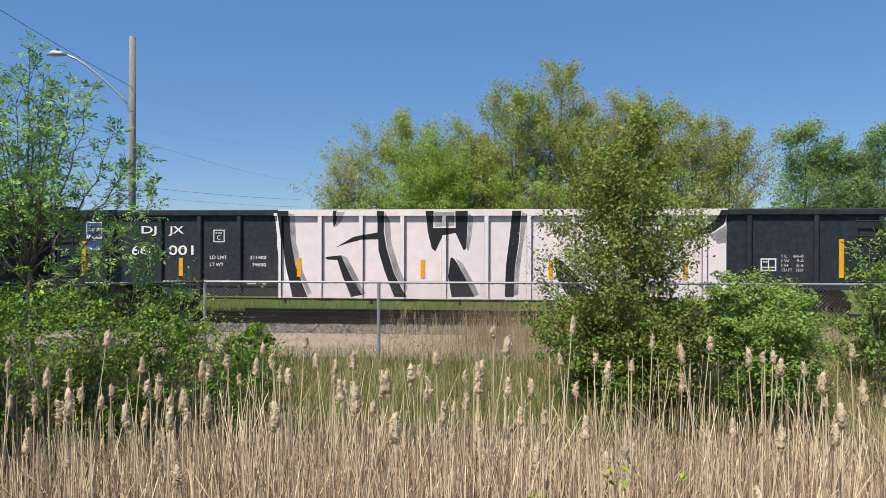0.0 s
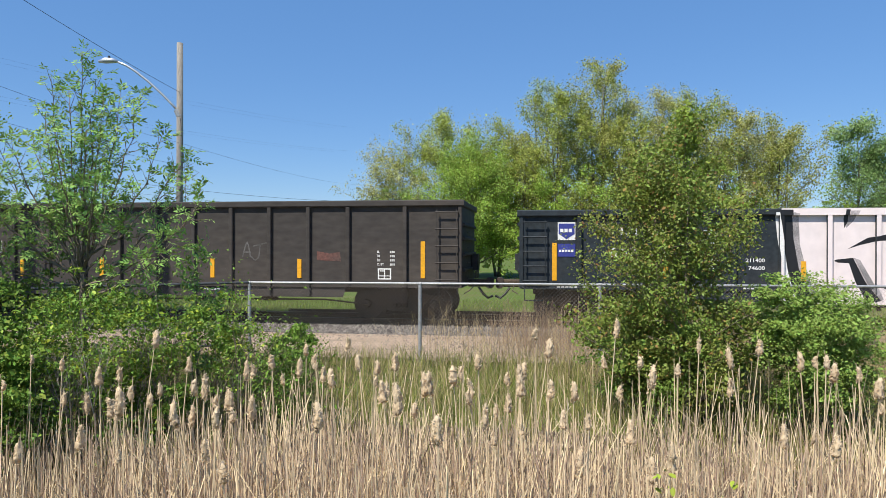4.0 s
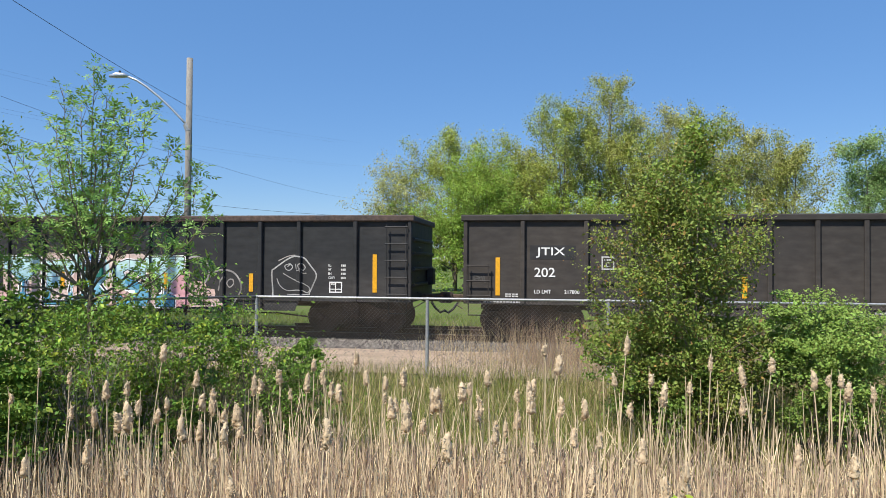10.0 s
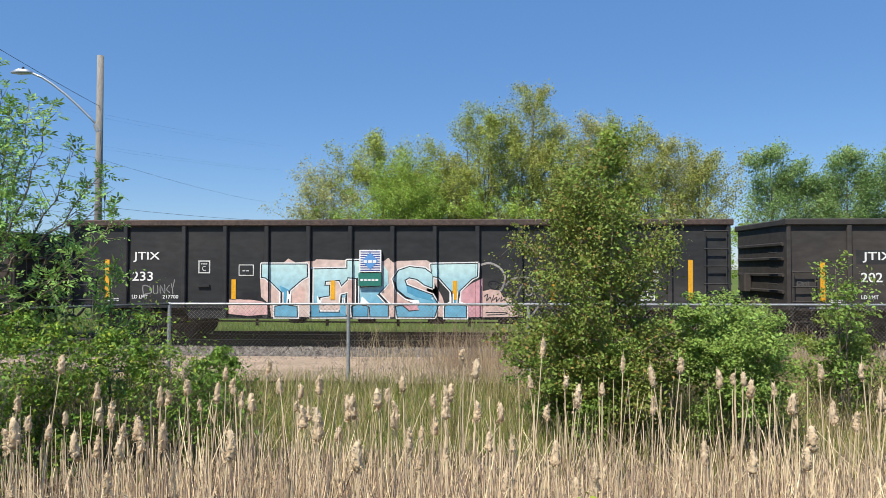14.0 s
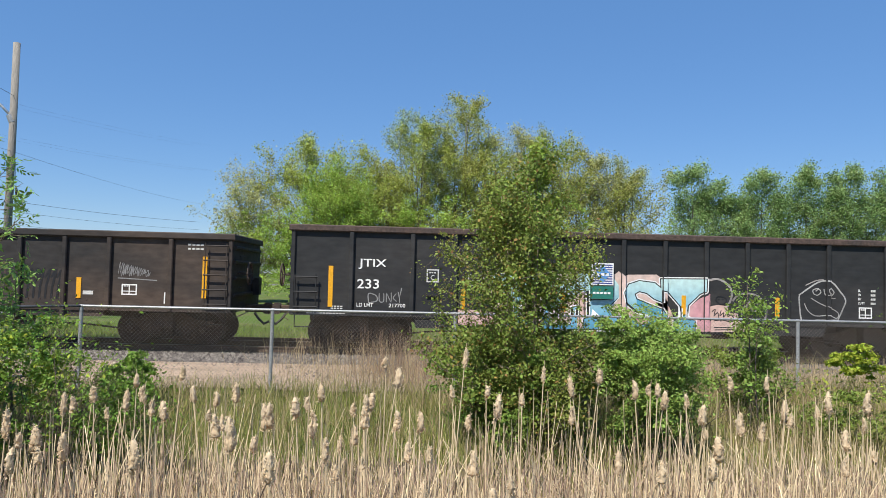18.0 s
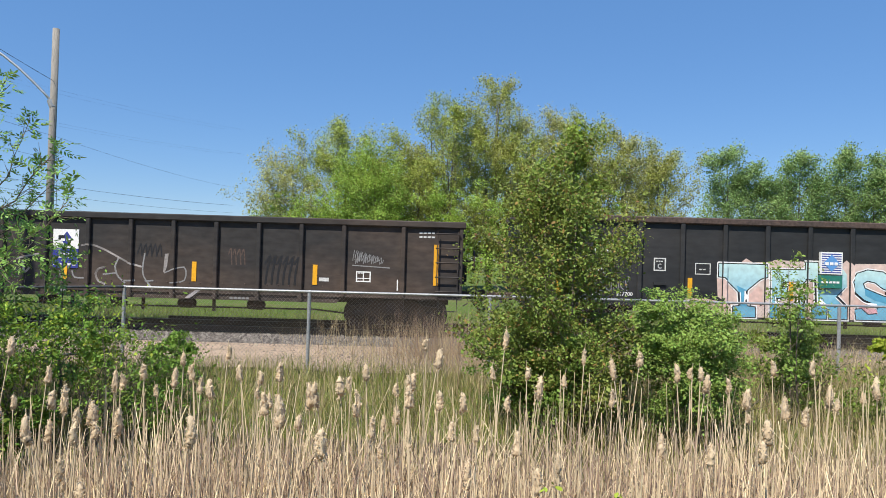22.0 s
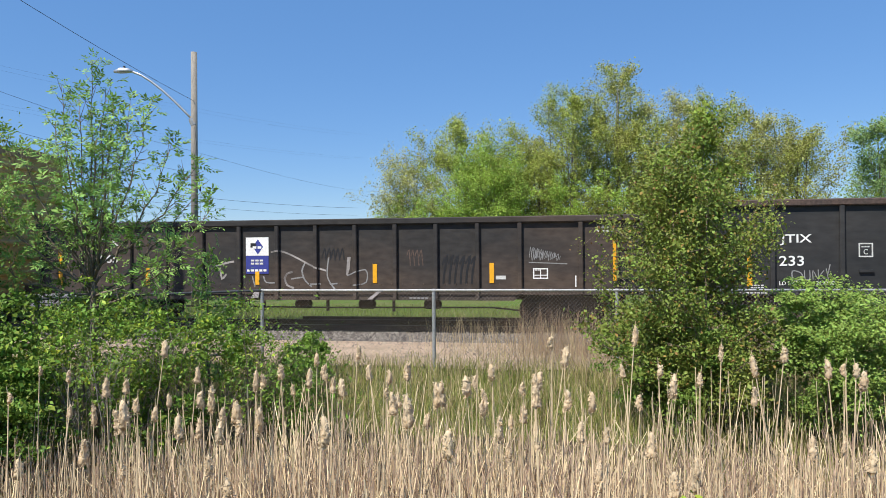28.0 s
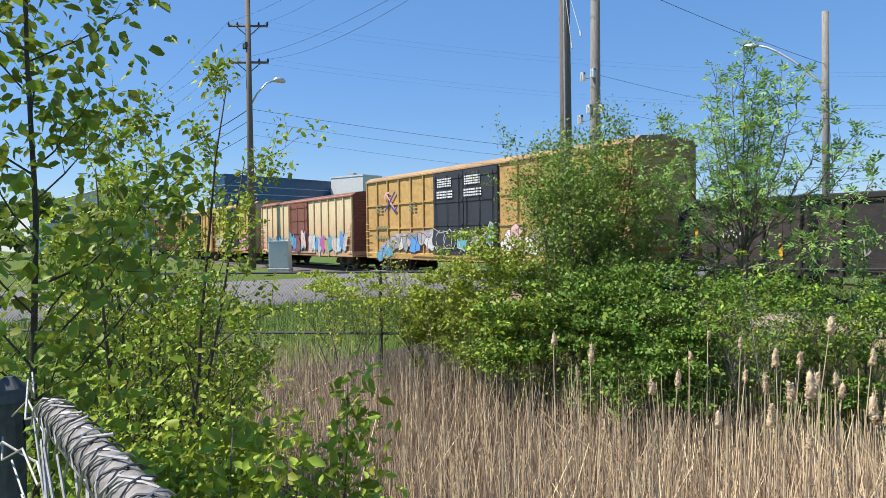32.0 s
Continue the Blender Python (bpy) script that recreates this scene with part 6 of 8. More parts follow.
def lamp_pole(x, y, h, r, wood, arm_z, arm, label, name="street_lamp"):
    ob = thing(name, label, "street lamp", pose(x, y, -0.2))
    part("pole", MB().tube([(0, 0, -0.3), (0, 0, h * 0.5), (0, 0, h)], [r * 1.25, r * 1.1, r], 14), wood, ob, smooth=True)
    if arm:
        ax, ay, az = arm
        pts = [(ax * t, ay * t, arm_z + az * (1 - (1 - t) ** 1.38)) for t in (0, 0.15, 0.3, 0.5, 0.7, 0.85, 1.0)]
        a = part("lamp_arm", MB().tube(pts, 0.048, 8), M["lamp_metal"], ob, smooth=True)
        part("bracket", MB().tube([(0, 0, arm_z - 0.15), (ax * 0.04, ay * 0.04, arm_z + 0.12)], r * 1.15, 10), M["galv"], a)
        d = Vector((ax, ay, 0)).normalized()
        hx, hy, hz = ax, ay, arm_z + az
        mb = MB().tube([(hx - d.x * 0.05, hy - d.y * 0.05, hz), (hx + d.x * 0.15, hy + d.y * 0.15, hz + 0.03), (hx + d.x * 0.45, hy + d.y * 0.45, hz + 0.03), (hx + d.x * 0.72, hy + d.y * 0.72, hz - 0.02)], [0.05, 0.11, 0.13, 0.05], 8)
        head = part("lamp_head", mb, M["lamp_metal"], a, smooth=True)
        part("photo_cell", MB().tube([(hx + d.x * 0.3, hy + d.y * 0.3, hz + 0.12), (hx + d.x * 0.3, hy + d.y * 0.3, hz + 0.22)], 0.045, 8), M["cable"], head)
    return ob


lamp_pole(-15.02, 27.23, 10.55, 0.125, M["pole_wood"], 7.65, (-2.45, -0.6, 2.07), "weathered grey wooden pole with a curved street lamp arm")
lamp_post = bpy.data.objects["street_lamp"]
gw = part("ground_wire", MB().tube([(0.1, -0.14, 7.4), (0.25, -0.16, 5.9), (0.33, -0.16, 4.9), (0.36, -0.16, 0.1)], 0.008, 5), M["cable"], lamp_post)
part("insulator", MB().tube([(0.33, -0.16, 5.0), (0.335, -0.16, 4.9), (0.34, -0.16, 4.72)], [0.03, 0.05, 0.03], 8), M["cable"], gw)


# Two bare poles by the fence corner.
p2 = thing("utility_pole", "dark brown wooden utility pole with guy wires", "utility pole", pose(-13.3, 11.95, -0.2))
part("pole", MB().tube([(0, 0, -0.3), (0.02, 0, 5), (0.0, 0, 13)], [0.17, 0.145, 0.11], 14), M["pole_dark"], p2, smooth=True)
part("conduit", MB().tube([(0.12, -0.12, 0.1), (0.11, -0.11, 6), (0.09, -0.09, 11)], 0.025, 6), M["galv"], p2)
for pts in ([(0.1, -0.1, 9.6), (0.19, -0.1, 7.76), (0.36, -0.1, 6.66)], [(0.12, -0.1, 9.4), (0.30, -0.1, 7.9), (0.66, -0.1, 6.88)]):
    gw = part("guy_wire", MB().tube(pts, 0.009, 5), M["insulator"], p2)
    part("wire_grip", MB().tube([(pts[2][0], -0.1, pts[2][2] + 0.05), (pts[2][0] + 0.02, -0.1, pts[2][2] - 0.08)], 0.025, 6), M["insulator"], gw)
p3 = thing("utility_pole", "grey wooden utility pole with white insulators", "utility pole", pose(-15.3, 15.0, -0.2))
part("pole", MB().tube([(0, 0, -0.3), (0.03, 0, 5), (0.12, 0, 12.5)], [0.18, 0.155, 0.12], 14), M["pole_wood"], p3, smooth=True)
for dx, z in ((-0.30, 6.75), (0.12, 6.78), (-0.42, 5.5), (-0.05, 5.75), (0.45, 5.68)):
    mb = MB()
    for q in (-0.06, 0.03):
        mb.box(dx + q, -0.24, z - 0.13, dx + q + 0.055, -0.12, z + 0.13, 0.02)
    mb.box(dx - 0.06, -0.22, z + 0.06, dx + 0.085, -0.14, z + 0.11)
    ins = part("insulator", mb, M["insulator"], p3)
    part("pin", MB().tube([(0.05, 0, z - 0.05), (dx, -0.18, z - 0.08)], 0.015, 5), M["galv"], ins)

# Tall line pole beyond the road, with two cross-arms and a lamp.
up = thing("power_pole", "tall wooden power pole with two cross-arms and a street lamp", "utility pole", pose(-49.2, 15.6, -0.2))
part("pole", MB().tube([(0, 0, -0.3), (0, 0, 9), (0, 0, 19)], [0.27, 0.22, 0.17], 14), M["pole_dark"], up, smooth=True)
for z in (17.0, 14.45):
    arm = part("cross_arm", MB().tube([(-0.68, -1.2, z), (0.68, 1.2, z)], 0.085, 4), M["pole_dark"], up)
    for k in (-1, -0.55, 0.55, 1):
        part("insulator", MB().tube([(0.66 * k, 1.17 * k, z + 0.05), (0.66 * k, 1.17 * k, z + 0.14), (0.66 * k, 1.17 * k, z + 0.28)], [0.05, 0.085, 0.04], 8), M["box_dark"], arm)
    for s in (-1, 1):
        part("brace", MB().tube([(0, 0, z - 0.75), (0.4 * s, 0.7 * s, z - 0.05)], 0.03, 4), M["galv_dark"], arm)
part("transformer_bracket", MB().box(-0.3, -0.32, 15.4, 0.3, -0.14, 15.8, 0.03), M["galv_dark"], up)
la = part("lamp_arm", MB().tube([(0, 0, 11.3), (0.15, 0.55, 12.35), (0.35, 1.15, 13.05), (0.5, 1.6, 13.25)], 0.06, 8), M["lamp_metal"], up, smooth=True)
part("lamp_head", MB().tube([(0.48, 1.55, 13.24), (0.56, 1.8, 13.32), (0.67, 2.15, 13.3), (0.74, 2.4, 13.2)], [0.08, 0.2, 0.22, 0.08], 8), M["lamp_metal"], la, smooth=True)


def cable(a, b, sag, r=0.016):
    """A hanging cable between two points."""
    pts = []
    for i in range(17):
        t = i / 16
        pts.append(tuple(Vector(a).lerp(Vector(b), t) - Vector((0, 0, sag * 4 * t * (1 - t)))))
    ob = MB().tube(pts, r, 4)
    return tagged(new("overhead_cable", ob.mesh("overhead_cable", M["cable"])), "thin black overhead cable strung between the poles", "cable", "overhead cables")


cable((-13.3, 11.95, 8.75), (-15.0, 27.2, 8.3), 0.12, 0.009)
cable((-15.3, 15.0, 6.6), (-15.0, 27.2, 6.2), 0.15, 0.005)
cable((-15.3, 15.0, 5.6), (-15.0, 27.2, 5.3), 0.15, 0.005)
cable((-15.0, 27.2, 6.2), (-20.0, 80, 9.2), 0.5, 0.005)
for z, r in ((11.0, 0.035), (10.2, 0.025), (9.2, 0.022)):
    cable((-49.2, 15.6, z), (-22.0, 75, z - 4.0), 1.6, r * 0.36)
    cable((-49.2, 15.6, z), (-110, 12.0, z), 1.4, r)
for k in (-1, 1):
    x, y = -49.2 + 0.66 * k, 15.6 + 1.17 * k
    for z in (17.1, 14.5):
        cable((x, y, z), (-13.3 + 0.3 * k, 11.95, z - 4.2), 0.9, 0.009)
        cable((x, y, z), (-22.0 + k, 75, z - 2), 1.6, 0.003)
        cable((x, y, z), (-110, 12.0, z), 1.5, 0.012)

# Signal cabinet by the crossing.
cab = thing("signal_cabinet", "light grey steel signal cabinet by the crossing", "cabinet", pose(-42.5, 15.2, -0.2, 0, 0, 55))
part("plinth", MB().box(-0.68, -0.48, -0.1, 0.68, 0.48, 0.2, 0.02), M["concrete"], cab)
part("body", MB().box(-0.62, -0.42, 0.2, 0.62, 0.42, 1.82, 0.03), M["cabinet"], cab)
part("lid", MB().box(-0.66, -0.46, 1.82, 0.66, 0.46, 1.9, 0.02), M["cabinet"], cab)
dr = part("door", MB().box(-0.56, -0.445, 0.26, 0.56, -0.42, 1.76), M["cabinet"], cab)
part("handle", MB().tube([(0.45, -0.47, 0.95), (0.45, -0.47, 1.15)], 0.02, 6), M["galv"], dr)

# Buildings beyond the track.
hall = thing("office_building", "low office building clad in dark blue glass", "building", pose(0, 0, -0.2))
wl = part("wall", MB().box(-3, 0, 0, 0, 26, 14.6), M["glass_blue"], hall, m=pose(-137.7, 59.3, -1.2, 0, 0, 199.5))
for i in range(9):
    part("cladding_joint", MB().box(-3.05, -0.06, 1.5 + 1.42 * i, 0.06, 26.05, 1.62 + 1.42 * i), M["clad_line"], wl)
part("parapet", MB().box(-3.1, -0.1, 14.6, 0.1, 26.1, 14.9), M["glass_blue"], wl)
blk = thing("plant_building", "pale grey rooftop block and hall", "building", pose(-135.6, 64.9, -0.2, 0, 0, 199.5))
part("wall", MB().box(-9, 0, 0, 0, 5.5, 14.2), M["clad_pale"], blk)
part("roof", MB().box(-9.1, -0.1, 14.2, 0.1, 5.6, 14.5), M["clad_pale"], blk)
part("vent", MB().box(-4, 2.0, 14.5, -2.5, 3.0, 15.3), M["galv"], blk)
shed = thing("warehouse", "white gabled warehouse with small windows", "building", pose(-152, 7.0, -0.2, 0, 0, 6))
mb = MB()
mb.v += [(0, 0, 0), (0, 30, 0), (-40, 30, 0), (-40, 0, 0), (0, 0, 8.5), (0, 30, 8.5), (-40, 30, 8.5), (-40, 0, 8.5), (0, 15, 13), (-40, 15, 13)]
mb.f += [(0, 1, 5, 8, 4), (2, 3, 7, 9, 6), (0, 4, 7, 3), (1, 2, 6, 5)]
part("wall", mb, M["clad_pale"], shed)
mb = MB()
mb.v += [(0.3, -0.5, 8.4), (0.3, 15, 13.1), (0.3, 30.5, 8.4), (-40.3, -0.5, 8.4), (-40.3, 15, 13.1), (-40.3, 30.5, 8.4)]
mb.f += [(0, 3, 4, 1), (1, 4, 5, 2)]
part("roof", mb, M["clad_pale"], shed)
for i in range(5):
    wd = part("window", MB().box(0.02, 3 + 5 * i, 5.6, 0.06, 5.2 + 5 * i, 6.8), M["glass_blue"], shed)
    part("frame", MB().box(0.06, 2.9 + 5 * i, 5.5, 0.09, 5.3 + 5 * i, 5.6), M["clad_line"], wd)

# Near fence that the camera looks over: top rail, posts and mesh with its cut wire ends bent over the rail.
near = thing("near_fence", "worn galvanised fence with bent wire ends over its top rail", "fence")
rail_pts = [(3.5, -0.12, 1.66), (-0.5, -0.14, 1.64), (-0.93, -0.15, 1.62), (-1.3, -0.161, 1.594), (-1.56, -0.17, 1.573)]
part("top_rail", MB().tube(rail_pts, 0.0205, 14), M["rail_old"], near, smooth=True)


def rail_at(x):
    """Place of the near top rail at x."""
    q = sorted(rail_pts)
    return tuple(float(np.interp(x, [p[0] for p in q], [p[k] for p in q])) for k in (1, 2))


for x, yy, zz in ((-4.9, -0.2, 1.5), (-2.12, -0.16, 1.44), (1.19, *rail_at(1.19))):
    pst = part("post", MB().tube([(x, yy - 0.055, -0.5), (x, yy - 0.055, zz + 0.05)], 0.03, 10), M["galv_dark"], near)
    part("post_cap", MB().tube([(x, yy - 0.055, zz + 0.05), (x, yy - 0.055, zz + 0.08), (x, yy - 0.055, zz + 0.105)], [0.042, 0.036, 0.012], 10), M["galv_dark"], pst)
    part("rail_clamp", MB().tube([(x - 0.02, yy, zz), (x + 0.02, yy, zz)], 0.028, 10), M["galv_dark"], pst)
rg = np.random.default_rng(77)
mb = MB()
for k in range(90):
    x = -1.62 + k * 0.062
    yy, zz = rail_at(x)
    for s in (1, -1):
        if x + s * 0.9 < -1.7:
            continue
        pts = [(x + s * 0.9 * q, yy - 0.026 + 0.003 * s + 0.012 * math.sin(9 * q + k), zz - 0.012 - 0.9 * q) for q in (0, 0.2, 0.4, 0.6, 0.8, 1.0)]
        mb.tube(pts, 0.0019, 4, caps=False)
part("chain_link_mesh", mb, M["wire_pale"], near)
for k in range(64):
    x = -1.55 + k * 0.026 + rg.uniform(-0.006, 0.006)
    yy, zz = rail_at(x)
    s = 1 if k % 2 else -1
    ring = [(x + s * 0.05 * (q - 2.4) / 2.4 + rg.normal() * 0.002, yy + 0.0228 * math.cos(q), zz + 0.0228 * math.sin(q)) for q in np.linspace(0.5, 4.4, 9)]
    part("tie_wire", MB().tube(ring, 0.0013, 4), M["galv_dark"] if k % 3 else M["wire_pale"], near)
    if k % 4 == 0:
        tip = (x - s * rg.uniform(0.01, 0.05), yy + rg.uniform(0.005, 0.024), zz + 0.026 + rg.uniform(-0.004, 0.014))
        part("wire_end", MB().tube([(x + s * 0.05, yy - 0.028, zz - 0.03), (x + s * 0.028, yy - 0.024, zz + 0.004), (x + s * 0.01, yy - 0.012, zz + 0.022), tip], 0.0017, 5), M["wire_pale"], near)
# Torn wires that trail past the end of the rail.
for k in range(7):
    x, z = -1.56 + 0.02 * k, 1.57 - 0.045 * k
    pts = [(x, -0.18, z)]
    for q in range(4):
        pts.append((pts[-1][0] - 0.12 + rg.normal() * 0.02, pts[-1][1] - 0.005 + rg.normal() * 0.012, pts[-1][2] + (0.03 if (q + k) % 2 else -0.045) + rg.normal() * 0.01))
    part("loose_wire", MB().tube(pts, 0.0022, 5), M["wire_pale"], near)


# ---- plants ----
def lobed(rng, centre, radii, lobes, n, low=-1.0, size=0.25):
    """Leaf points of a crown made of many small uneven clumps within an ellipsoid."""
    out = []
    sizes = rng.uniform(0.35, 1.5, lobes)
    for k in range(lobes):
        while True:
            u = rng.uniform(-1, 1, 3)
            if 0.12 < u @ u < 1 and u[2] > low:
                break
        c = np.array(centre) + u * np.array(radii) * rng.uniform(0.7, 1.12)
        m = max(8, int(n * sizes[k] / sizes.sum()))
        d = rng.normal(size=(m, 3))
        d /= np.linalg.norm(d, axis=1)[:, None]
        r = size * sizes[k] * np.array(radii) * np.array([1, 1, 0.5])
        out.append(c + d * r * rng.uniform(0.15, 1.15, (m, 1)) ** 0.6)
    return np.concatenate(out)


def growth(name, label, category, place, seed, stems, stem_len, stem_r, lean, depth, kids, clumps, leaf, leaf_m, bark_m, aspect=0.55,
           twig_leaves=0, puff=0.1, spread=0.6, lift=0.2, extra=None, group="", droop=0.3, wobble=0.25, fine=False, face=0.7):
    """A woody plant: branching stems (each one a part) and a crown of leaf clumps. clumps: centre, radii, lobes, leaves."""
    rng = np.random.default_rng(seed)
    ob = thing(name, label, category, pose(*place), group)
    tips = []
    for k in range(stems):
        a = 2 * math.pi * (k + rng.uniform(0, 0.6)) / stems
        r = 0.0 if stems == 1 else 0.05 + 0.05 * stems ** 0.5
        tilt = lean * rng.uniform(0.4, 1.2)
        mb = MB()
        limbs(mb, rng, (r * math.cos(a), r * math.sin(a), -0.15), (tilt * math.cos(a), tilt * math.sin(a), 1), stem_len * rng.uniform(0.75, 1.1),
              stem_r, depth, tips, spread, kids, wobble, lift=lift)
        if k == 0:
            first = mb
        else:
            part("stem", mb, bark_m, ob, smooth=True)
    pts = [lobed(rng, c[0], c[1], int(c[2] * 1.2), int(c[3] * 1.65), *c[4:]) for c in clumps if c[3]]
    leaf *= 0.78
    twig_leaves = int(twig_leaves * 1.5)
    part("trunk" if stems == 1 else "stem", first, bark_m, ob, smooth=True)
    tips = np.array(tips)
    if twig_leaves:
        pts.append(tips[rng.integers(0, len(tips), twig_leaves)] + rng.normal(size=(twig_leaves, 3)) * puff)
    c = np.concatenate(pts)
    part("crown", leaf_mesh("crown", c, leaf, leaf_m, rng, aspect=aspect, droop=droop, fine=fine, face=face), leaf_m, ob)
    if extra:
        em, ef, es = extra
        pick = c[rng.random(len(c)) < ef]
        tagged(part("new_growth", leaf_mesh("new_growth", pick + rng.normal(size=pick.shape) * 0.03, es, em, rng, aspect=aspect, fine=fine), em, ob), kind="stuff")
    return ob


def leader(name, label, category, place, seed, h, r, profile, branches, twigs, clusters, per, leaf, leaf_m, bark_m, stems=1, splay=0.0, first=0.2,
           rise=0.7, puff=0.05, aspect=0.5, clumps=(), extra=None, wobble=0.02, face=0.7, droop=0.3, fine=True, tri=False, group=""):
    """A woody plant of upright stems with tapering side branches; its leaves sit in loose clusters along the twigs.
    profile: reach of the branches at shares of the height."""
    rng = np.random.default_rng(seed)
    ob = thing(name, label, category, pose(*place), group)
    tips = []
    for s in range(stems):
        a = 2 * math.pi * (s + rng.uniform(0, 0.7)) / stems
        hs = h * (1.0 if s == 0 else rng.uniform(0.72, 0.98))
        lean = Vector((math.cos(a), math.sin(a), 0)) * splay * rng.uniform(0.5, 1.2)
        axis, off = [], Vector((0, 0, 0))
        for i in range(9):
            t = i / 8
            off += Vector((rng.normal(), rng.normal(), 0)) * wobble * hs * 0.3
            axis.append(Vector((0.05 * math.cos(a), 0.05 * math.sin(a), -0.15)) * (1 if stems > 1 else 0) + Vector((0, 0, hs * t)) + lean * hs * t ** 0.8 + off)
        mb = MB().tube(axis, [r * (1 - 0.85 * i / 8) for i in range(9)], 7)
        for b in range(branches):
            t = first + (0.985 - first) * ((b + rng.uniform(0, 0.9)) / branches) ** 1.3
            i = min(7, int(t * 8))
            p = axis[i].lerp(axis[i + 1], t * 8 - i)
            az = 2.4 * b + rng.uniform(-0.5, 0.5) + s
            reach = max(0.08, float(np.interp(t, [q[0] for q in profile], [q[1] for q in profile]))) * rng.uniform(0.6, 1.12)
            d = Vector((math.cos(az), math.sin(az), rise * rng.uniform(0.6, 1.3)))
            pts = [p]
            for k in range(4):
                d = d + Vector(rng.normal(size=3)) * 0.16 + Vector((0, 0, 0.1))
                pts.append(pts[-1] + d.normalized() * reach * 0.3 * (1.15 if k < 2 else 0.85))
            rb = max(r * 0.07, r * (1 - 0.9 * t) * 0.5)
            mb.tube(pts, [rb, rb * 0.8, rb * 0.6, rb * 0.42, rb * 0.22], 4, caps=False)
            tips += [tuple(q) for q in pts[3:]]
            for k in range(twigs):
                u = 0.8 + 3.1 * (k + rng.uniform(0, 0.9)) / twigs
                j = min(3, int(u))
                q = pts[j].lerp(pts[j + 1], u - j)
                td = (d.normalized() * 0.6 + Vector(rng.normal(size=3)) * 0.55 + Vector((0, 0, 0.25))).normalized()
                ln = reach * rng.uniform(0.25, 0.5)
                e1 = q + td * ln * 0.5
                e2 = e1 + (td + Vector(rng.normal(size=3)) * 0.25 + Vector((0, 0, 0.15))).normalized() * ln * 0.5
                mb.tube([q, e1, e2], [rb * 0.4, rb * 0.3, rb * 0.15], 3, caps=False)
                tips += [tuple(q.lerp(e1, 0.6)), tuple(e1), tuple(e1.lerp(e2, 0.5)), tuple(e2)]
        part("trunk" if stems == 1 else "stem", mb, bark_m, ob, smooth=True)
    tips = np.array(tips)
    c = tips[rng.integers(0, len(tips), clusters)] + rng.normal(size=(clusters, 3)) * puff * 0.6
    c = np.repeat(c, per, 0) + rng.normal(size=(clusters * per, 3)) * puff
    c = np.concatenate([c] + [lobed(rng, *q) for q in clumps])
    part("crown", leaf_mesh("crown", c, leaf, leaf_m, rng, aspect=aspect, droop=droop, fine=fine, tri=tri, face=face), leaf_m, ob)
    if extra:
        em, ef, es = extra
        pick = c[rng.random(len(c)) < ef]
        tagged(part("new_growth", leaf_mesh("new_growth", pick + rng.normal(size=pick.shape) * 0.03, es, em, rng, aspect=aspect, fine=fine), em, ob), kind="stuff")
    return ob


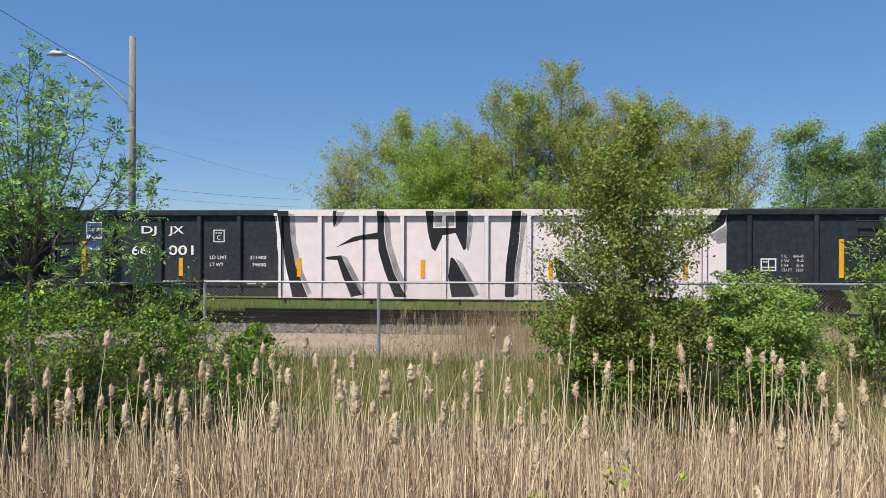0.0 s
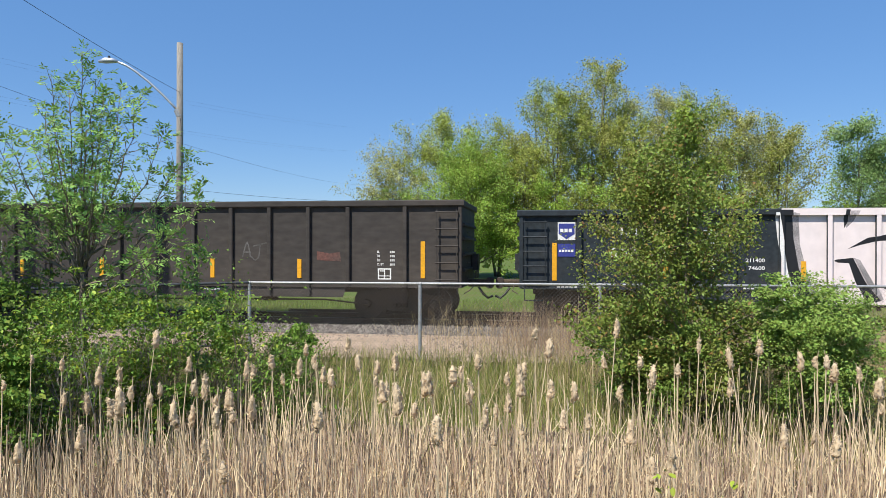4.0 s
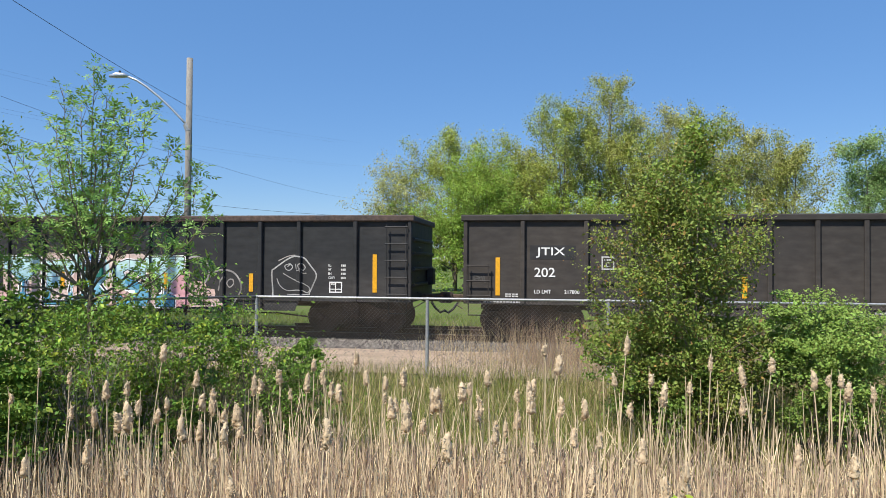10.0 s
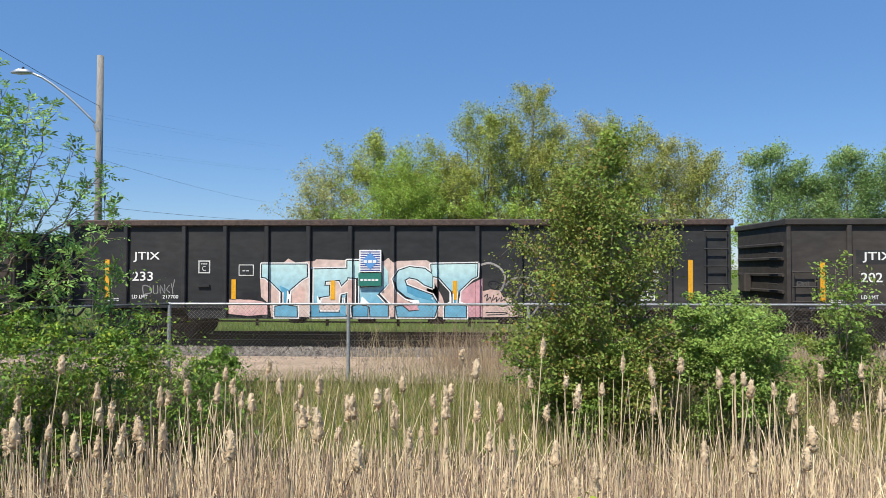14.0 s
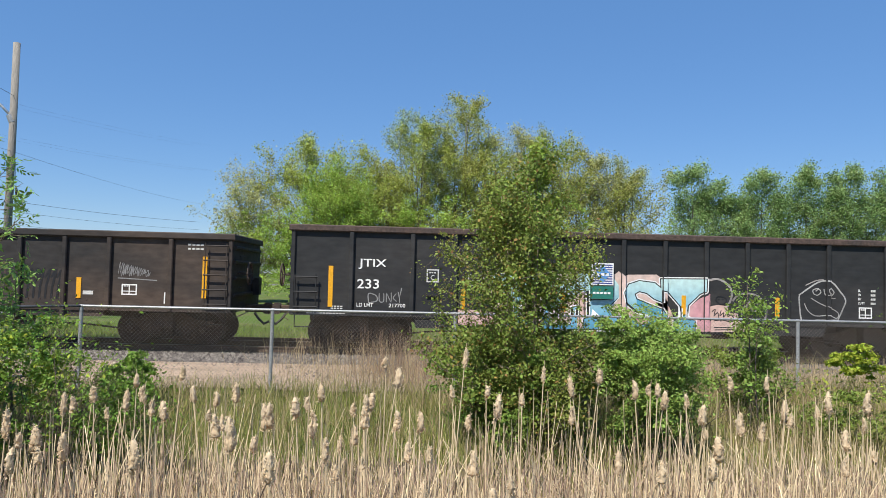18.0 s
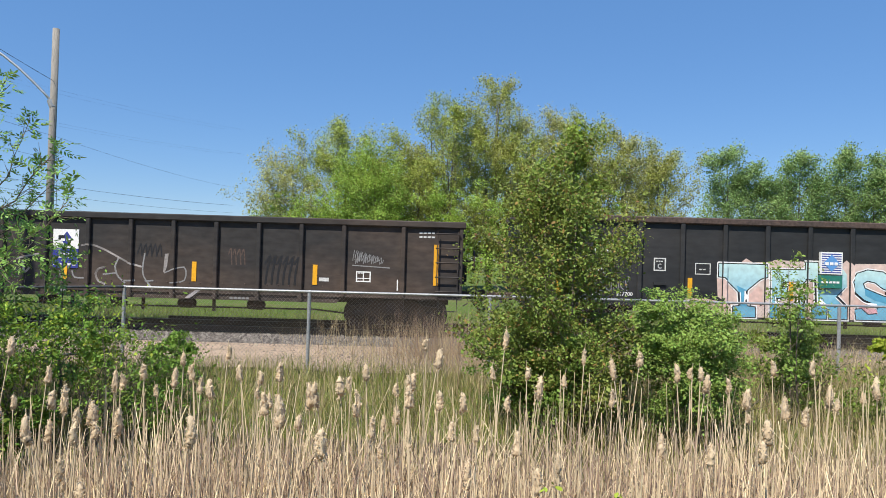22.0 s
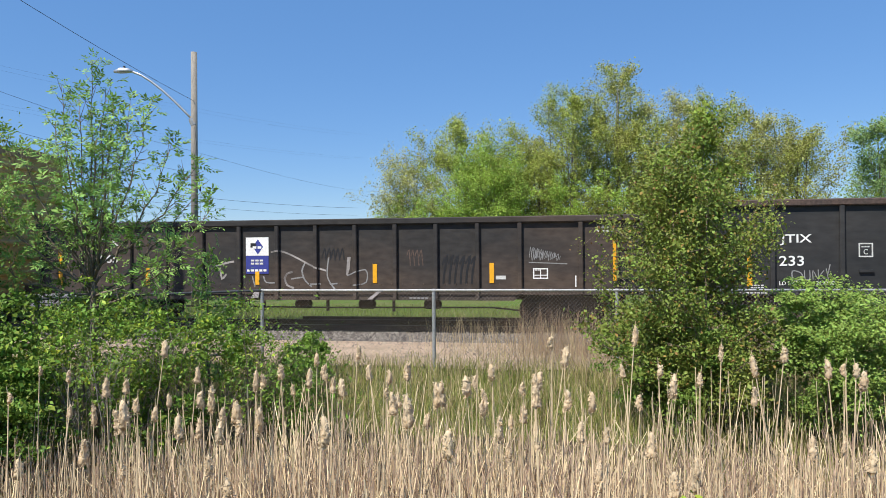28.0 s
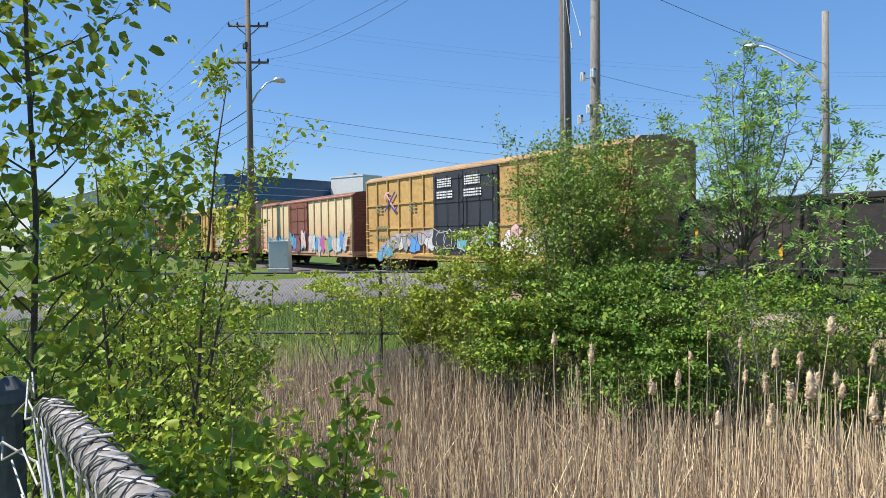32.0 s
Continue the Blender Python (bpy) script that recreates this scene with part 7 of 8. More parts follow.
def ash(label, place, seed, h, fork, stems, leaf_m, bark_m, low, leaves=3):
    """A young ash: one trunk that forks into ascending stems; stems are their tips over the base. Leaves are feathered, seven leaflets on a stalk."""
    rng = np.random.default_rng(seed)
    ob = thing("sapling", label, "tree", pose(*place))
    trunk = MB().tube([(0.05, 0, -0.2), (0.02, 0, fork * 0.5), (0, 0, fork), (0.02, 0.02, fork + 0.6)], [0.05, 0.042, 0.036, 0.016], 8)
    at, way = [], []
    for k, tip in enumerate(stems):
        tip = Vector(tip)
        a = Vector((0, 0, fork + min(0.6, 0.12 * (k % 4)) - (0.35 if tip.z < low else 0.0)))
        mid = a.lerp(tip, 0.45) + Vector((tip.x, tip.y, 0)) * 0.16 - Vector((0, 0, 0.12 * Vector((tip.x, tip.y, 0)).length))
        line = []
        for i in range(11):
            t = i / 10
            line.append(a * (1 - t) ** 2 + mid * 2 * t * (1 - t) + tip * t * t + Vector(rng.normal(size=3)) * 0.018)
        mb = MB().tube(line, [0.016 * (1 - 0.9 * i / 10) + 0.0015 for i in range(11)], 5)
        length = (tip - a).length
        count = int(length / 0.085)
        for b in range(count):
            t = 0.22 + 0.77 * (b + rng.uniform(0, 0.8)) / count
            i = min(9, int(t * 10))
            p = line[i].lerp(line[i + 1], t * 10 - i)
            d = (line[i + 1] - line[i]).normalized()
            side = Vector(rng.normal(size=3))
            d = (d * 0.75 + side.normalized() * 0.8 + Vector((0, 0, 0.2))).normalized()
            ln = rng.uniform(0.12, 0.5) * (1.2 - 0.75 * t)
            e = p + d * ln
            mb.tube([p, p.lerp(e, 0.5) + Vector((0, 0, -0.01)), e], [0.005, 0.004, 0.002], 3, caps=False)
            for q in range(leaves):
                at.append(p.lerp(e, rng.uniform(0.55, 1.0)))
                way.append(d * 0.5 + Vector(rng.normal(size=3)) * 0.55 + Vector((0, 0, 0.1)))
        at += [tip] * 5
        way += [Vector(rng.normal(size=3)) * 0.6 + Vector((0, 0, 0.35)) for _ in range(5)]
        part("stem", mb, bark_m, ob, smooth=True)
    part("trunk", trunk, bark_m, ob, smooth=True)
    at, way = np.array([tuple(p) for p in at]), np.array([tuple(p) for p in way])
    way /= np.linalg.norm(way, axis=1)[:, None]
    n = len(at)
    up = rng.normal(size=(n, 3)) * 0.4 + np.array([0, -0.25, 1.0])
    across = np.cross(way, up)
    across /= np.linalg.norm(across, axis=1)[:, None]
    up = np.cross(across, way)
    size = rng.uniform(0.11, 0.19, n)[:, None]
    vs = []
    for t, s in ((0.4, 1), (0.4, -1), (0.68, 1), (0.68, -1), (0.92, 1), (0.92, -1), (1.0, 0)):
        o = at + way * size * t - np.array([0, 0, 0.25]) * size * t * t
        d = across * s * 0.8 + way * (0.6 if s else 1.0) - np.array([0, 0, 0.3]) + rng.normal(size=(n, 3)) * 0.15
        d /= np.linalg.norm(d, axis=1)[:, None]
        w = np.cross(d, up)
        w /= np.linalg.norm(w, axis=1)[:, None] + 1e-6
        ll = size * 0.44 * rng.uniform(0.8, 1.15, (n, 1))
        vs.append(np.stack([o, o + d * ll * 0.35 + w * ll * 0.16, o + d * ll * 0.7 + w * ll * 0.11, o + d * ll, o + d * ll * 0.7 - w * ll * 0.11, o + d * ll * 0.35 - w * ll * 0.16], 1))
    v = np.concatenate(vs).reshape(-1, 3)
    k = np.arange(len(v) // 6)[:, None] * 6
    part("crown", raw_mesh("crown", v, np.concatenate([k + np.array([[0, 1, 2, 3]]), k + np.array([[0, 3, 4, 5]])]), leaf_m), leaf_m, ob)
    return ob


# Trees behind the track: place, height, half-width of the crown and kind.
TREES = [(-10.9, 50, 8.5, 2.3, 4), (-7.0, 51, 11.0, 3.0, 0), (-4.7, 48, 8.4, 2.6, 1), (-3.4, 51, 10.5, 2.3, 0), (-1.6, 50, 9.7, 2.0, 2), (-0.9, 51, 12.9, 1.3, 5), (0.9, 50, 13.4, 2.3, 0), (3.8, 51, 15.1, 2.8, 2), (5.9, 50, 11.8, 2.0, 0),
         (7.4, 51, 12.7, 2.5, 4), (10.2, 50, 12.5, 2.8, 2), (12.9, 51, 11.4, 2.2, 4), (15.9, 51, 10.4, 2.4, 2), (18.9, 46, 9.6, 1.7, 3), (20.6, 46.5, 8.2, 1.9, 3), (22.1, 46, 7.4, 1.5, 3), (23.5, 46, 9.4, 1.8, 3),
         (25.4, 46.5, 7.6, 1.7, 3), (27.0, 46.5, 9.9, 1.7, 3), (28.6, 46, 8.3, 1.6, 3), (29.8, 46, 9.7, 1.8, 3), (31.8, 46.5, 8.1, 1.9, 3), (33.8, 46, 10.0, 2.2, 3), (38.5, 47, 9.6, 2.7, 3)]
KINDS = [("yellow-green broadleaf tree in young spring leaf", "leaf_spring"), ("bright green broadleaf tree in spring leaf", "leaf_lime"),
         ("gold-green tree with budding twigs", "leaf_gold"), ("dark grey-green poplar with fluttering leaves", "leaf_poplar"),
         ("pale green tree in thin young leaf", "leaf_thin"), ("bare brown twiggy tree with few buds", "leaf_thin")]
for i, (x, y, h, r, kind) in enumerate(TREES):
    label, lm = KINDS[kind]
    full = (1.0, 1.3, 0.9, 1.1, 0.75, 0.06)[kind]
    r *= 1.5 if kind not in (3, 5) else 1.25
    shape = [(0, r * 0.6), (0.25, r * 0.9), (0.5, r), (0.72, r * 0.86), (0.88, r * 0.55), (1, r * 0.3)]
    bole = kind in (3, 5)
    leader("tree", label, "tree", (x, y, -0.2), 100 + i, h, h * (0.011 if kind != 5 else 0.009), shape, 18 if not bole else 30, 8, int(300 * r * h ** 0.5 * full), 11, 0.088, M[lm], M["bark_far"],
           stems=3 if not bole else 1, splay=0.09 if not bole else 0.0, first=0.12, rise=1.0, puff=0.21, aspect=0.8, fine=False, tri=True, wobble=0.015, group="trees behind the track")
# Undergrowth at the foot of the trees, and far woods.
rng = np.random.default_rng(12)
pts = np.concatenate([lobed(rng, (x, 47 + 2 * math.sin(x), 2.6), (3.0, 2.0, 4.6 if x < 17 else 3.6), 60, 9000 if x < 17 else 6500, -0.6, 0.17) for x in np.arange(-11, 42, 3.6)])
tagged(new("undergrowth", leaf_mesh("undergrowth", pts, 0.095, M["leaf_lime"], rng, aspect=0.7, tri=True)), "tangled green undergrowth below the trees", "undergrowth", "", "stuff")
pts = np.concatenate([lobed(rng, (x, y, 3.5), (9, 6, 5), 9, 420, -0.7) for x, y in
                      [(-230 + 14 * k, 150 + 18 * math.sin(k * 1.7)) for k in range(14)] + [(-330 + 12 * k, 60 + 14 * math.sin(k)) for k in range(12)] + [(60 + 14 * k, 120 + 10 * math.sin(k)) for k in range(10)]
                      + [(-26 + 9 * k, 170) for k in range(9)] + [(-100 - 5 * math.sin(k), -14 + 6.5 * k) for k in range(5)]])
tagged(new("far_woods", leaf_mesh("far_woods", pts, 1.5, M["leaf_grey"], rng, aspect=0.7)), "distant line of grey-green woods", "woods", "", "stuff")

# Sapling and thicket.
ash("slender young ash sapling in fresh light leaf", (-5.75, 8.0, -0.6), 31, 5.0, 1.95,
    [(0.0, 0.0, 4.92), (0.1, 0.1, 4.6), (-0.12, -0.1, 4.4), (0.25, -0.3, 3.9), (-0.85, 0.2, 3.9), (1.05, 0.1, 3.9), (-0.6, -0.5, 3.7), (-0.5, 0.1, 4.62), (-1.15, -0.2, 4.0), (0.42, 0.2, 4.4), (0.84, -0.1, 4.3), (1.28, 0.2, 3.6), (1.7, -0.2, 3.0), (-1.5, 0.3, 3.3), (0.3, -0.9, 3.7), (-0.3, 0.9, 3.9),
     (1.0, 0.8, 3.4), (-0.9, -0.8, 3.3), (1.45, -0.5, 2.5), (-1.35, -0.4, 2.6), (0.2, 0.1, 4.3), (-0.3, -0.3, 4.1), (0.6, -0.6, 3.2), (-0.7, 0.5, 3.0)], M["leaf_ash"], M["bark_twig"], 2.8)
leader("sapling", "small light green ash seedling tree", "tree", (-5.0, 9.5, -0.5), 32, 2.3, 0.022, [(0, 0.3), (0.5, 0.55), (1, 0.15)], 14, 4, 130, 7, 0.075, M["leaf_ash"], M["bark"], first=0.2, rise=0.8, puff=0.06, aspect=0.36)
leader("shrub", "tall dense green shrub with yellow new sprays", "bush", (-7.95, 7.4, -0.5), 33, 3.95, 0.03, [(0, 0.6), (0.35, 1.05), (0.65, 1.1), (0.85, 0.85), (1, 0.4)], 24, 6, 4200, 9, 0.044, M["leaf_shrub"], M["bark"], stems=7, splay=0.2, first=0.25, rise=0.9, puff=0.08, aspect=0.55, fine=False,
       clumps=[((0, 0, 2.85), (1.4, 0.9, 0.95), 120, 8000, -1.0, 0.15), ((-0.1, 0, 1.7), (1.35, 0.85, 0.8), 70, 6000, -1.0, 0.2)], extra=(M["leaf_gold"], 0.05, 0.045))
growth("bush", "dense deep green bush in the thicket", "bush", (-6.6, 6.6, -0.6), 34, 8, 0.9, 0.02, 0.7, 2, 3, [((0, 0, 1.2), (1.35, 0.85, 0.95), 90, 9000, -0.35, 0.2)], 0.058, M["leaf_deep"], M["bark"], aspect=0.6, twig_leaves=1500, extra=(M["leaf_bright"], 0.16, 0.06))
growth("bush", "bramble bush with pale green leaves on the fence", "bush", (-8.95, 6.2, -0.6), 35, 8, 1.0, 0.018, 0.8, 2, 3, [((0, 0, 1.55), (1.25, 0.85, 1.25), 110, 8000, -1.0, 0.17), ((-0.85, -0.5, 1.2), (0.6, 0.6, 0.85), 34, 2500, -1.0, 0.2)], 0.058, M["leaf_bramble"], M["bark"], aspect=0.62, twig_leaves=1800, extra=(M["leaf_near"], 0.25, 0.06))
growth("bush", "green bush with dead grey twigs inside", "bush", (-5.1, 7.4, -0.6), 36, 11, 1.15, 0.013, 0.6, 3, 3, [((0, 0, 1.3), (1.0, 0.8, 0.95), 60, 3000, -0.3, 0.19)], 0.055, M["leaf_green"], M["bark_grey"], aspect=0.5, twig_leaves=1300, extra=(M["leaf_near"], 0.12, 0.05))
growth("bush", "deep green low bush under the sapling", "bush", (-4.5, 7.3, -0.7), 37, 6, 0.7, 0.015, 0.7, 2, 3, [((0, 0, 0.9), (0.8, 0.5, 0.5), 40, 2400, -1.0, 0.2)], 0.055, M["leaf_deep"], M["bark"], aspect=0.5, twig_leaves=700, extra=(M["leaf_bright"], 0.1, 0.06))
growth("bush", "small bright green bush before the fence", "bush", (-3.88, 10.5, -0.3), 38, 6, 0.4, 0.01, 0.7, 2, 3, [((0, 0, 0.5), (0.52, 0.45, 0.42), 50, 3800, -1.0, 0.22)], 0.06, M["leaf_green"], M["bark"], aspect=0.55, twig_leaves=300)
growth("bush", "mid-green bush filling the thicket", "bush", (-7.8, 5.9, -0.6), 61, 7, 0.8, 0.015, 0.7, 2, 3, [((0, 0, 1.0), (0.95, 0.7, 0.8), 60, 4800, -0.35, 0.2)], 0.055, M["leaf_green"], M["bark"], aspect=0.6, twig_leaves=900, extra=(M["leaf_near"], 0.15, 0.06))
growth("bush", "shaded deep green bush in the thicket", "bush", (-5.75, 6.2, -0.7), 62, 7, 0.8, 0.015, 0.7, 2, 3, [((0, 0, 0.95), (0.9, 0.7, 0.7), 60, 4200, -0.35, 0.2)], 0.058, M["leaf_deep"], M["bark"], aspect=0.6, twig_leaves=900, extra=(M["leaf_bright"], 0.1, 0.06))
growth("bush", "green bush behind the thicket", "bush", (-6.4, 8.4, -0.4), 63, 7, 1.0, 0.015, 0.6, 2, 3, [((0, 0, 1.4), (1.2, 0.7, 0.8), 60, 3200, -0.35, 0.18)], 0.058, M["leaf_shrub"], M["bark"], aspect=0.6, twig_leaves=900)
growth("bush", "pale bramble sprays over the bushes", "bush", (-9.9, 5.9, -0.5), 64, 9, 1.3, 0.012, 0.9, 2, 4, [((0, 0, 1.1), (0.9, 0.7, 0.75), 44, 2200, -1.0, 0.18)], 0.055, M["leaf_near"], M["bark"], aspect=0.6, twig_leaves=1800, puff=0.07)
growth("bush", "olive bush with bare twigs under the ash", "bush", (-4.0, 7.7, -0.5), 65, 9, 1.1, 0.012, 0.55, 3, 3, [((0, 0, 1.2), (0.75, 0.6, 0.7), 50, 2600, -0.3, 0.19)], 0.052, M["leaf_green"], M["bark"], aspect=0.5, twig_leaves=1500, extra=(M["leaf_near"], 0.1, 0.05))
growth("bush", "low tangled green shoots beside the reeds", "bush", (-3.15, 7.9, -0.5), 66, 8, 0.8, 0.01, 0.6, 3, 3, [((0, 0, 0.75), (0.5, 0.45, 0.5), 50, 1500, -1.0, 0.19)], 0.05, M["leaf_green"], M["bark"], aspect=0.5, twig_leaves=1100)
# Hawthorn and the bushes round it.
leader("hawthorn", "olive-leaved hawthorn with reddish new shoots", "tree", (1.62, 9.0, -0.5), 41, 4.15, 0.032, [(0, 0.8), (0.25, 1.1), (0.45, 1.15), (0.65, 1.0), (0.82, 0.68), (1, 0.25)], 22, 7, 3000, 14, 0.04, M["leaf_olive"], M["bark_twig"], stems=4, splay=0.1, first=0.12, rise=0.6, puff=0.07, aspect=0.6, fine=False,
       clumps=[((-0.1, 0, 1.2), (1.15, 0.9, 0.75), 90, 11000, -1.0, 0.17)], extra=(M["leaf_russet"], 0.1, 0.038))
leader("sapling", "upright bright green shoot inside the hawthorn", "tree", (1.78, 9.35, -0.5), 48, 4.2, 0.02, [(0, 0.2), (0.5, 0.4), (0.8, 0.35), (1, 0.12)], 22, 5, 420, 10, 0.05, M["leaf_bright"], M["bark"], first=0.45, rise=1.0, puff=0.05, aspect=0.5, fine=False)
growth("bush", "mid-green undergrowth at the foot of the hawthorn", "bush", (1.45, 8.8, -0.6), 68, 7, 0.8, 0.014, 0.6, 2, 3, [((0, 0, 1.0), (1.1, 0.75, 0.7), 80, 5600, -1.0, 0.18)], 0.05, M["leaf_shrub"], M["bark"], aspect=0.55, twig_leaves=900)
growth("bush", "bright green rounded bush beside the hawthorn", "bush", (3.1, 8.5, -0.6), 42, 7, 0.8, 0.018, 0.7, 2, 3, [((0, 0, 1.3), (0.72, 0.68, 0.82), 240, 23000, -1.0, 0.22), ((-0.45, 0, 1.75), (0.45, 0.45, 0.45), 50, 3800, -1.0, 0.2)], 0.04, M["leaf_pale"], M["bark"], aspect=0.6, twig_leaves=800, face=1.3)
leader("sapling", "thin green sapling beyond the round bush", "tree", (4.93, 9.6, -0.4), 43, 2.48, 0.018, [(0, 0.25), (0.4, 0.5), (0.75, 0.4), (1, 0.12)], 14, 5, 330, 8, 0.05, M["leaf_shrub"], M["bark"], stems=2, splay=0.08, first=0.3, rise=0.9, puff=0.05, aspect=0.5, fine=False)
growth("bush", "dark low bush behind the fence", "bush", (5.1, 10.2, -0.3), 44, 5, 0.7, 0.015, 0.6, 2, 3, [((0, 0, 0.9), (0.75, 0.5, 0.7), 22, 2400)], 0.065, M["leaf_olive"], M["bark"], twig_leaves=400)
growth("bush", "small yellow-green bush by the fence", "bush", (7.35, 11.1, -0.3), 45, 5, 0.6, 0.012, 0.7, 2, 3, [((0, 0, 0.95), (0.5, 0.4, 0.4), 20, 1500)], 0.075, M["leaf_near"], M["bark"], twig_leaves=300)
growth("bush", "olive weedy bush in the long grass", "bush", (6.0, 9.2, -0.5), 46, 6, 0.6, 0.012, 0.7, 2, 3, [((0, 0, 0.6), (1.1, 0.7, 0.5), 26, 2000)], 0.06, M["leaf_olive"], M["bark"], twig_leaves=400)
growth("sapling", "green sapling at the edge of the reeds", "tree", (8.3, 9.8, -0.4), 47, 2, 1.4, 0.02, 0.12, 3, 3, [((0, 0, 2.0), (0.6, 0.5, 0.9), 24, 1700)], 0.07, M["leaf_deep"], M["bark"], twig_leaves=500)
# Close by the near fence.
leader("sapling", "near sapling with large glossy leaves", "tree", (-2.45, -0.16, -0.2), 51, 3.4, 0.016, [(0, 0.25), (0.5, 0.42), (1, 0.25)], 30, 5, 700, 5, 0.038, M["leaf_bright"], M["bark_dark"], first=0.4, rise=0.6, puff=0.05, aspect=0.6, wobble=0.008)
leader("sapling", "thin branching sapling with small fresh leaves", "tree", (-4.35, 0.4, -0.3), 52, 3.1, 0.019, [(0, 0.5), (0.4, 0.75), (1, 0.3)], 14, 6, 1300, 7, 0.030, M["leaf_near"], M["bark_dark"], stems=4, splay=0.2, first=0.22, rise=1.0, puff=0.035, aspect=0.55)
leader("sapling", "slim green sapling behind the near fence", "tree", (-5.5, 0.6, -0.3), 53, 2.9, 0.019, [(0, 0.5), (0.4, 0.7), (1, 0.3)], 14, 6, 1300, 7, 0.034, M["leaf_bright"], M["bark_dark"], stems=4, splay=0.16, first=0.15, rise=1.0, puff=0.045, aspect=0.55, clumps=[((0, 0, 0.9), (0.7, 0.5, 0.7), 60, 2600, -1.0, 0.18)])
leader("bush", "leafy bright bush at the ditch edge", "bush", (-2.2, 0.5, -0.3), 54, 1.9, 0.009, [(0, 0.2), (0.6, 0.24), (1, 0.1)], 10, 5, 420, 8, 0.036, M["leaf_near"], M["bark"], stems=4, splay=0.09, first=0.45, rise=0.6, puff=0.035, aspect=0.42)
leader("bush", "bright leafy bush close to the near fence", "bush", (-2.2, 0.2, -0.3), 71, 1.85, 0.01, [(0, 0.28), (0.7, 0.3), (1, 0.14)], 10, 5, 1100, 7, 0.034, M["leaf_near"], M["bark"], stems=6, splay=0.13, first=0.5, rise=0.5, puff=0.035, aspect=0.55)
leader("bush", "spreading green shoots over the reeds", "bush", (-2.75, 0.42, -0.3), 58, 1.6, 0.01, [(0, 0.4), (0.6, 0.42), (1, 0.15)], 9, 5, 420, 7, 0.036, M["leaf_near"], M["bark"], stems=7, splay=0.3, first=0.2, rise=0.6, puff=0.045, aspect=0.5)
leader("bush", "tangled leafy shoots beside the torn fence", "bush", (-3.3, 0.3, -0.3), 59, 1.85, 0.01, [(0, 0.4), (0.6, 0.45), (1, 0.2)], 10, 5, 560, 7, 0.034, M["leaf_near"], M["bark_dark"], stems=6, splay=0.22, first=0.2, rise=0.6, puff=0.05, aspect=0.5)
leader("shoot", "thin arching shoot with a few yellow-green leaves", "bush", (0.15, 2.55, -0.85), 70, 1.95, 0.006, [(0, 0.2), (0.6, 0.3), (1, 0.2)], 6, 3, 34, 5, 0.032, M["leaf_near"], M["bark_dark"], stems=3, splay=0.16, first=0.72, rise=0.5, puff=0.03, aspect=0.55)
growth("bush", "tangled green bush along the dark fence", "bush", (-7.2, 1.4, -0.3), 55, 7, 0.9, 0.014, 0.5, 2, 3, [((0, 0, 1.0), (0.9, 0.7, 0.8), 50, 4200)], 0.05, M["leaf_bright"], M["bark"], twig_leaves=900, extra=(M["leaf_near"], 0.2, 0.05))
growth("bush", "bramble sprays on the dark fence", "bush", (-10.6, 4.6, -0.3), 56, 6, 0.9, 0.012, 0.8, 2, 3, [((0, 0, 1.35), (1.1, 0.8, 0.3), 22, 1100)], 0.07, M["leaf_near"], M["bark"], twig_leaves=700)

# Reed bed, with broken and fallen stems among the upright ones.
rng = np.random.default_rng(13)


def scatter(n, x0, x1, y0, y1):
    x, y = rng.uniform(x0, x1, n), rng.uniform(y0, y1, n)
    return np.stack([x, y, np.array([ground_z(a, b) for a, b in zip(x, y)])], 1)


def bed(n, h0, h1, lean, wide, y0=2.3, y1=7.4, thin=0.0):
    b = scatter(n, -13, 10, y0, y1)
    keep = (b[:, 0] > -5.2 - (11.76 - b[:, 1]) * 0.91 + 0.7) & (rng.random(n) < np.clip(1 + (b[:, 0] + 2.2) * thin, 0.3, 1.0))
    b = b[keep]
    near_edge = np.clip((8.0 - b[:, 1]) / 2.0, 0.5, 1.0) * np.clip(1 + (b[:, 0] + 1.8) * 0.085, 0.68, 1.0)
    return b, rng.uniform(h0, h1, len(b)) * near_edge, rng.uniform(0.5, 1.0, len(b)) * wide


for n, h0, h1, lean, wide, tone in ((17000, 0.8, 1.6, 0.14, 0.0145, "reed"), (17000, 0.8, 1.5, 0.4, 0.015, "reed"), (11000, 0.5, 1.15, 0.95, 0.014, "reed"), (19000, 0.7, 1.4, 0.25, 0.015, "reed_old")):
    b, h, w_ = bed(n, h0, h1, lean, wide, thin=0.2 if tone == "reed" else 0.04)
    tagged(new("reeds", blade_mesh("reeds", b, h, w_, lean, M[tone], rng)), "dense bed of dry straw-coloured reeds", "reeds", "", "stuff")
b, h, w_ = bed(4200, 1.2, 2.0, 0.1, 0.012)
tagged(new("reed_stems", blade_mesh("reed_stems", b, h, w_, 0.1, M["reed_stalk"], rng)), "tall bare reed stems standing above the bed", "reeds", "", "stuff")
b = scatter(3000, -10, 10, 6.4, 8.2)
tagged(new("reed_shoots", blade_mesh("reed_shoots", b, rng.uniform(0.4, 0.9, len(b)), rng.uniform(0.007, 0.014, len(b)), 0.2, M["grass"], rng)), "green reed shoots among the dry stems", "reeds", "", "stuff")
def low_near_fence(b, lo, hi):
    """Heights of grass that gets shorter towards the trodden strip at the fence."""
    short = np.where(b[:, 0] < 1.5, np.clip((12.6 - b[:, 1]) / 4.0, 0.7, 1.0), 1.0)
    return rng.uniform(lo, hi, len(b)) * short


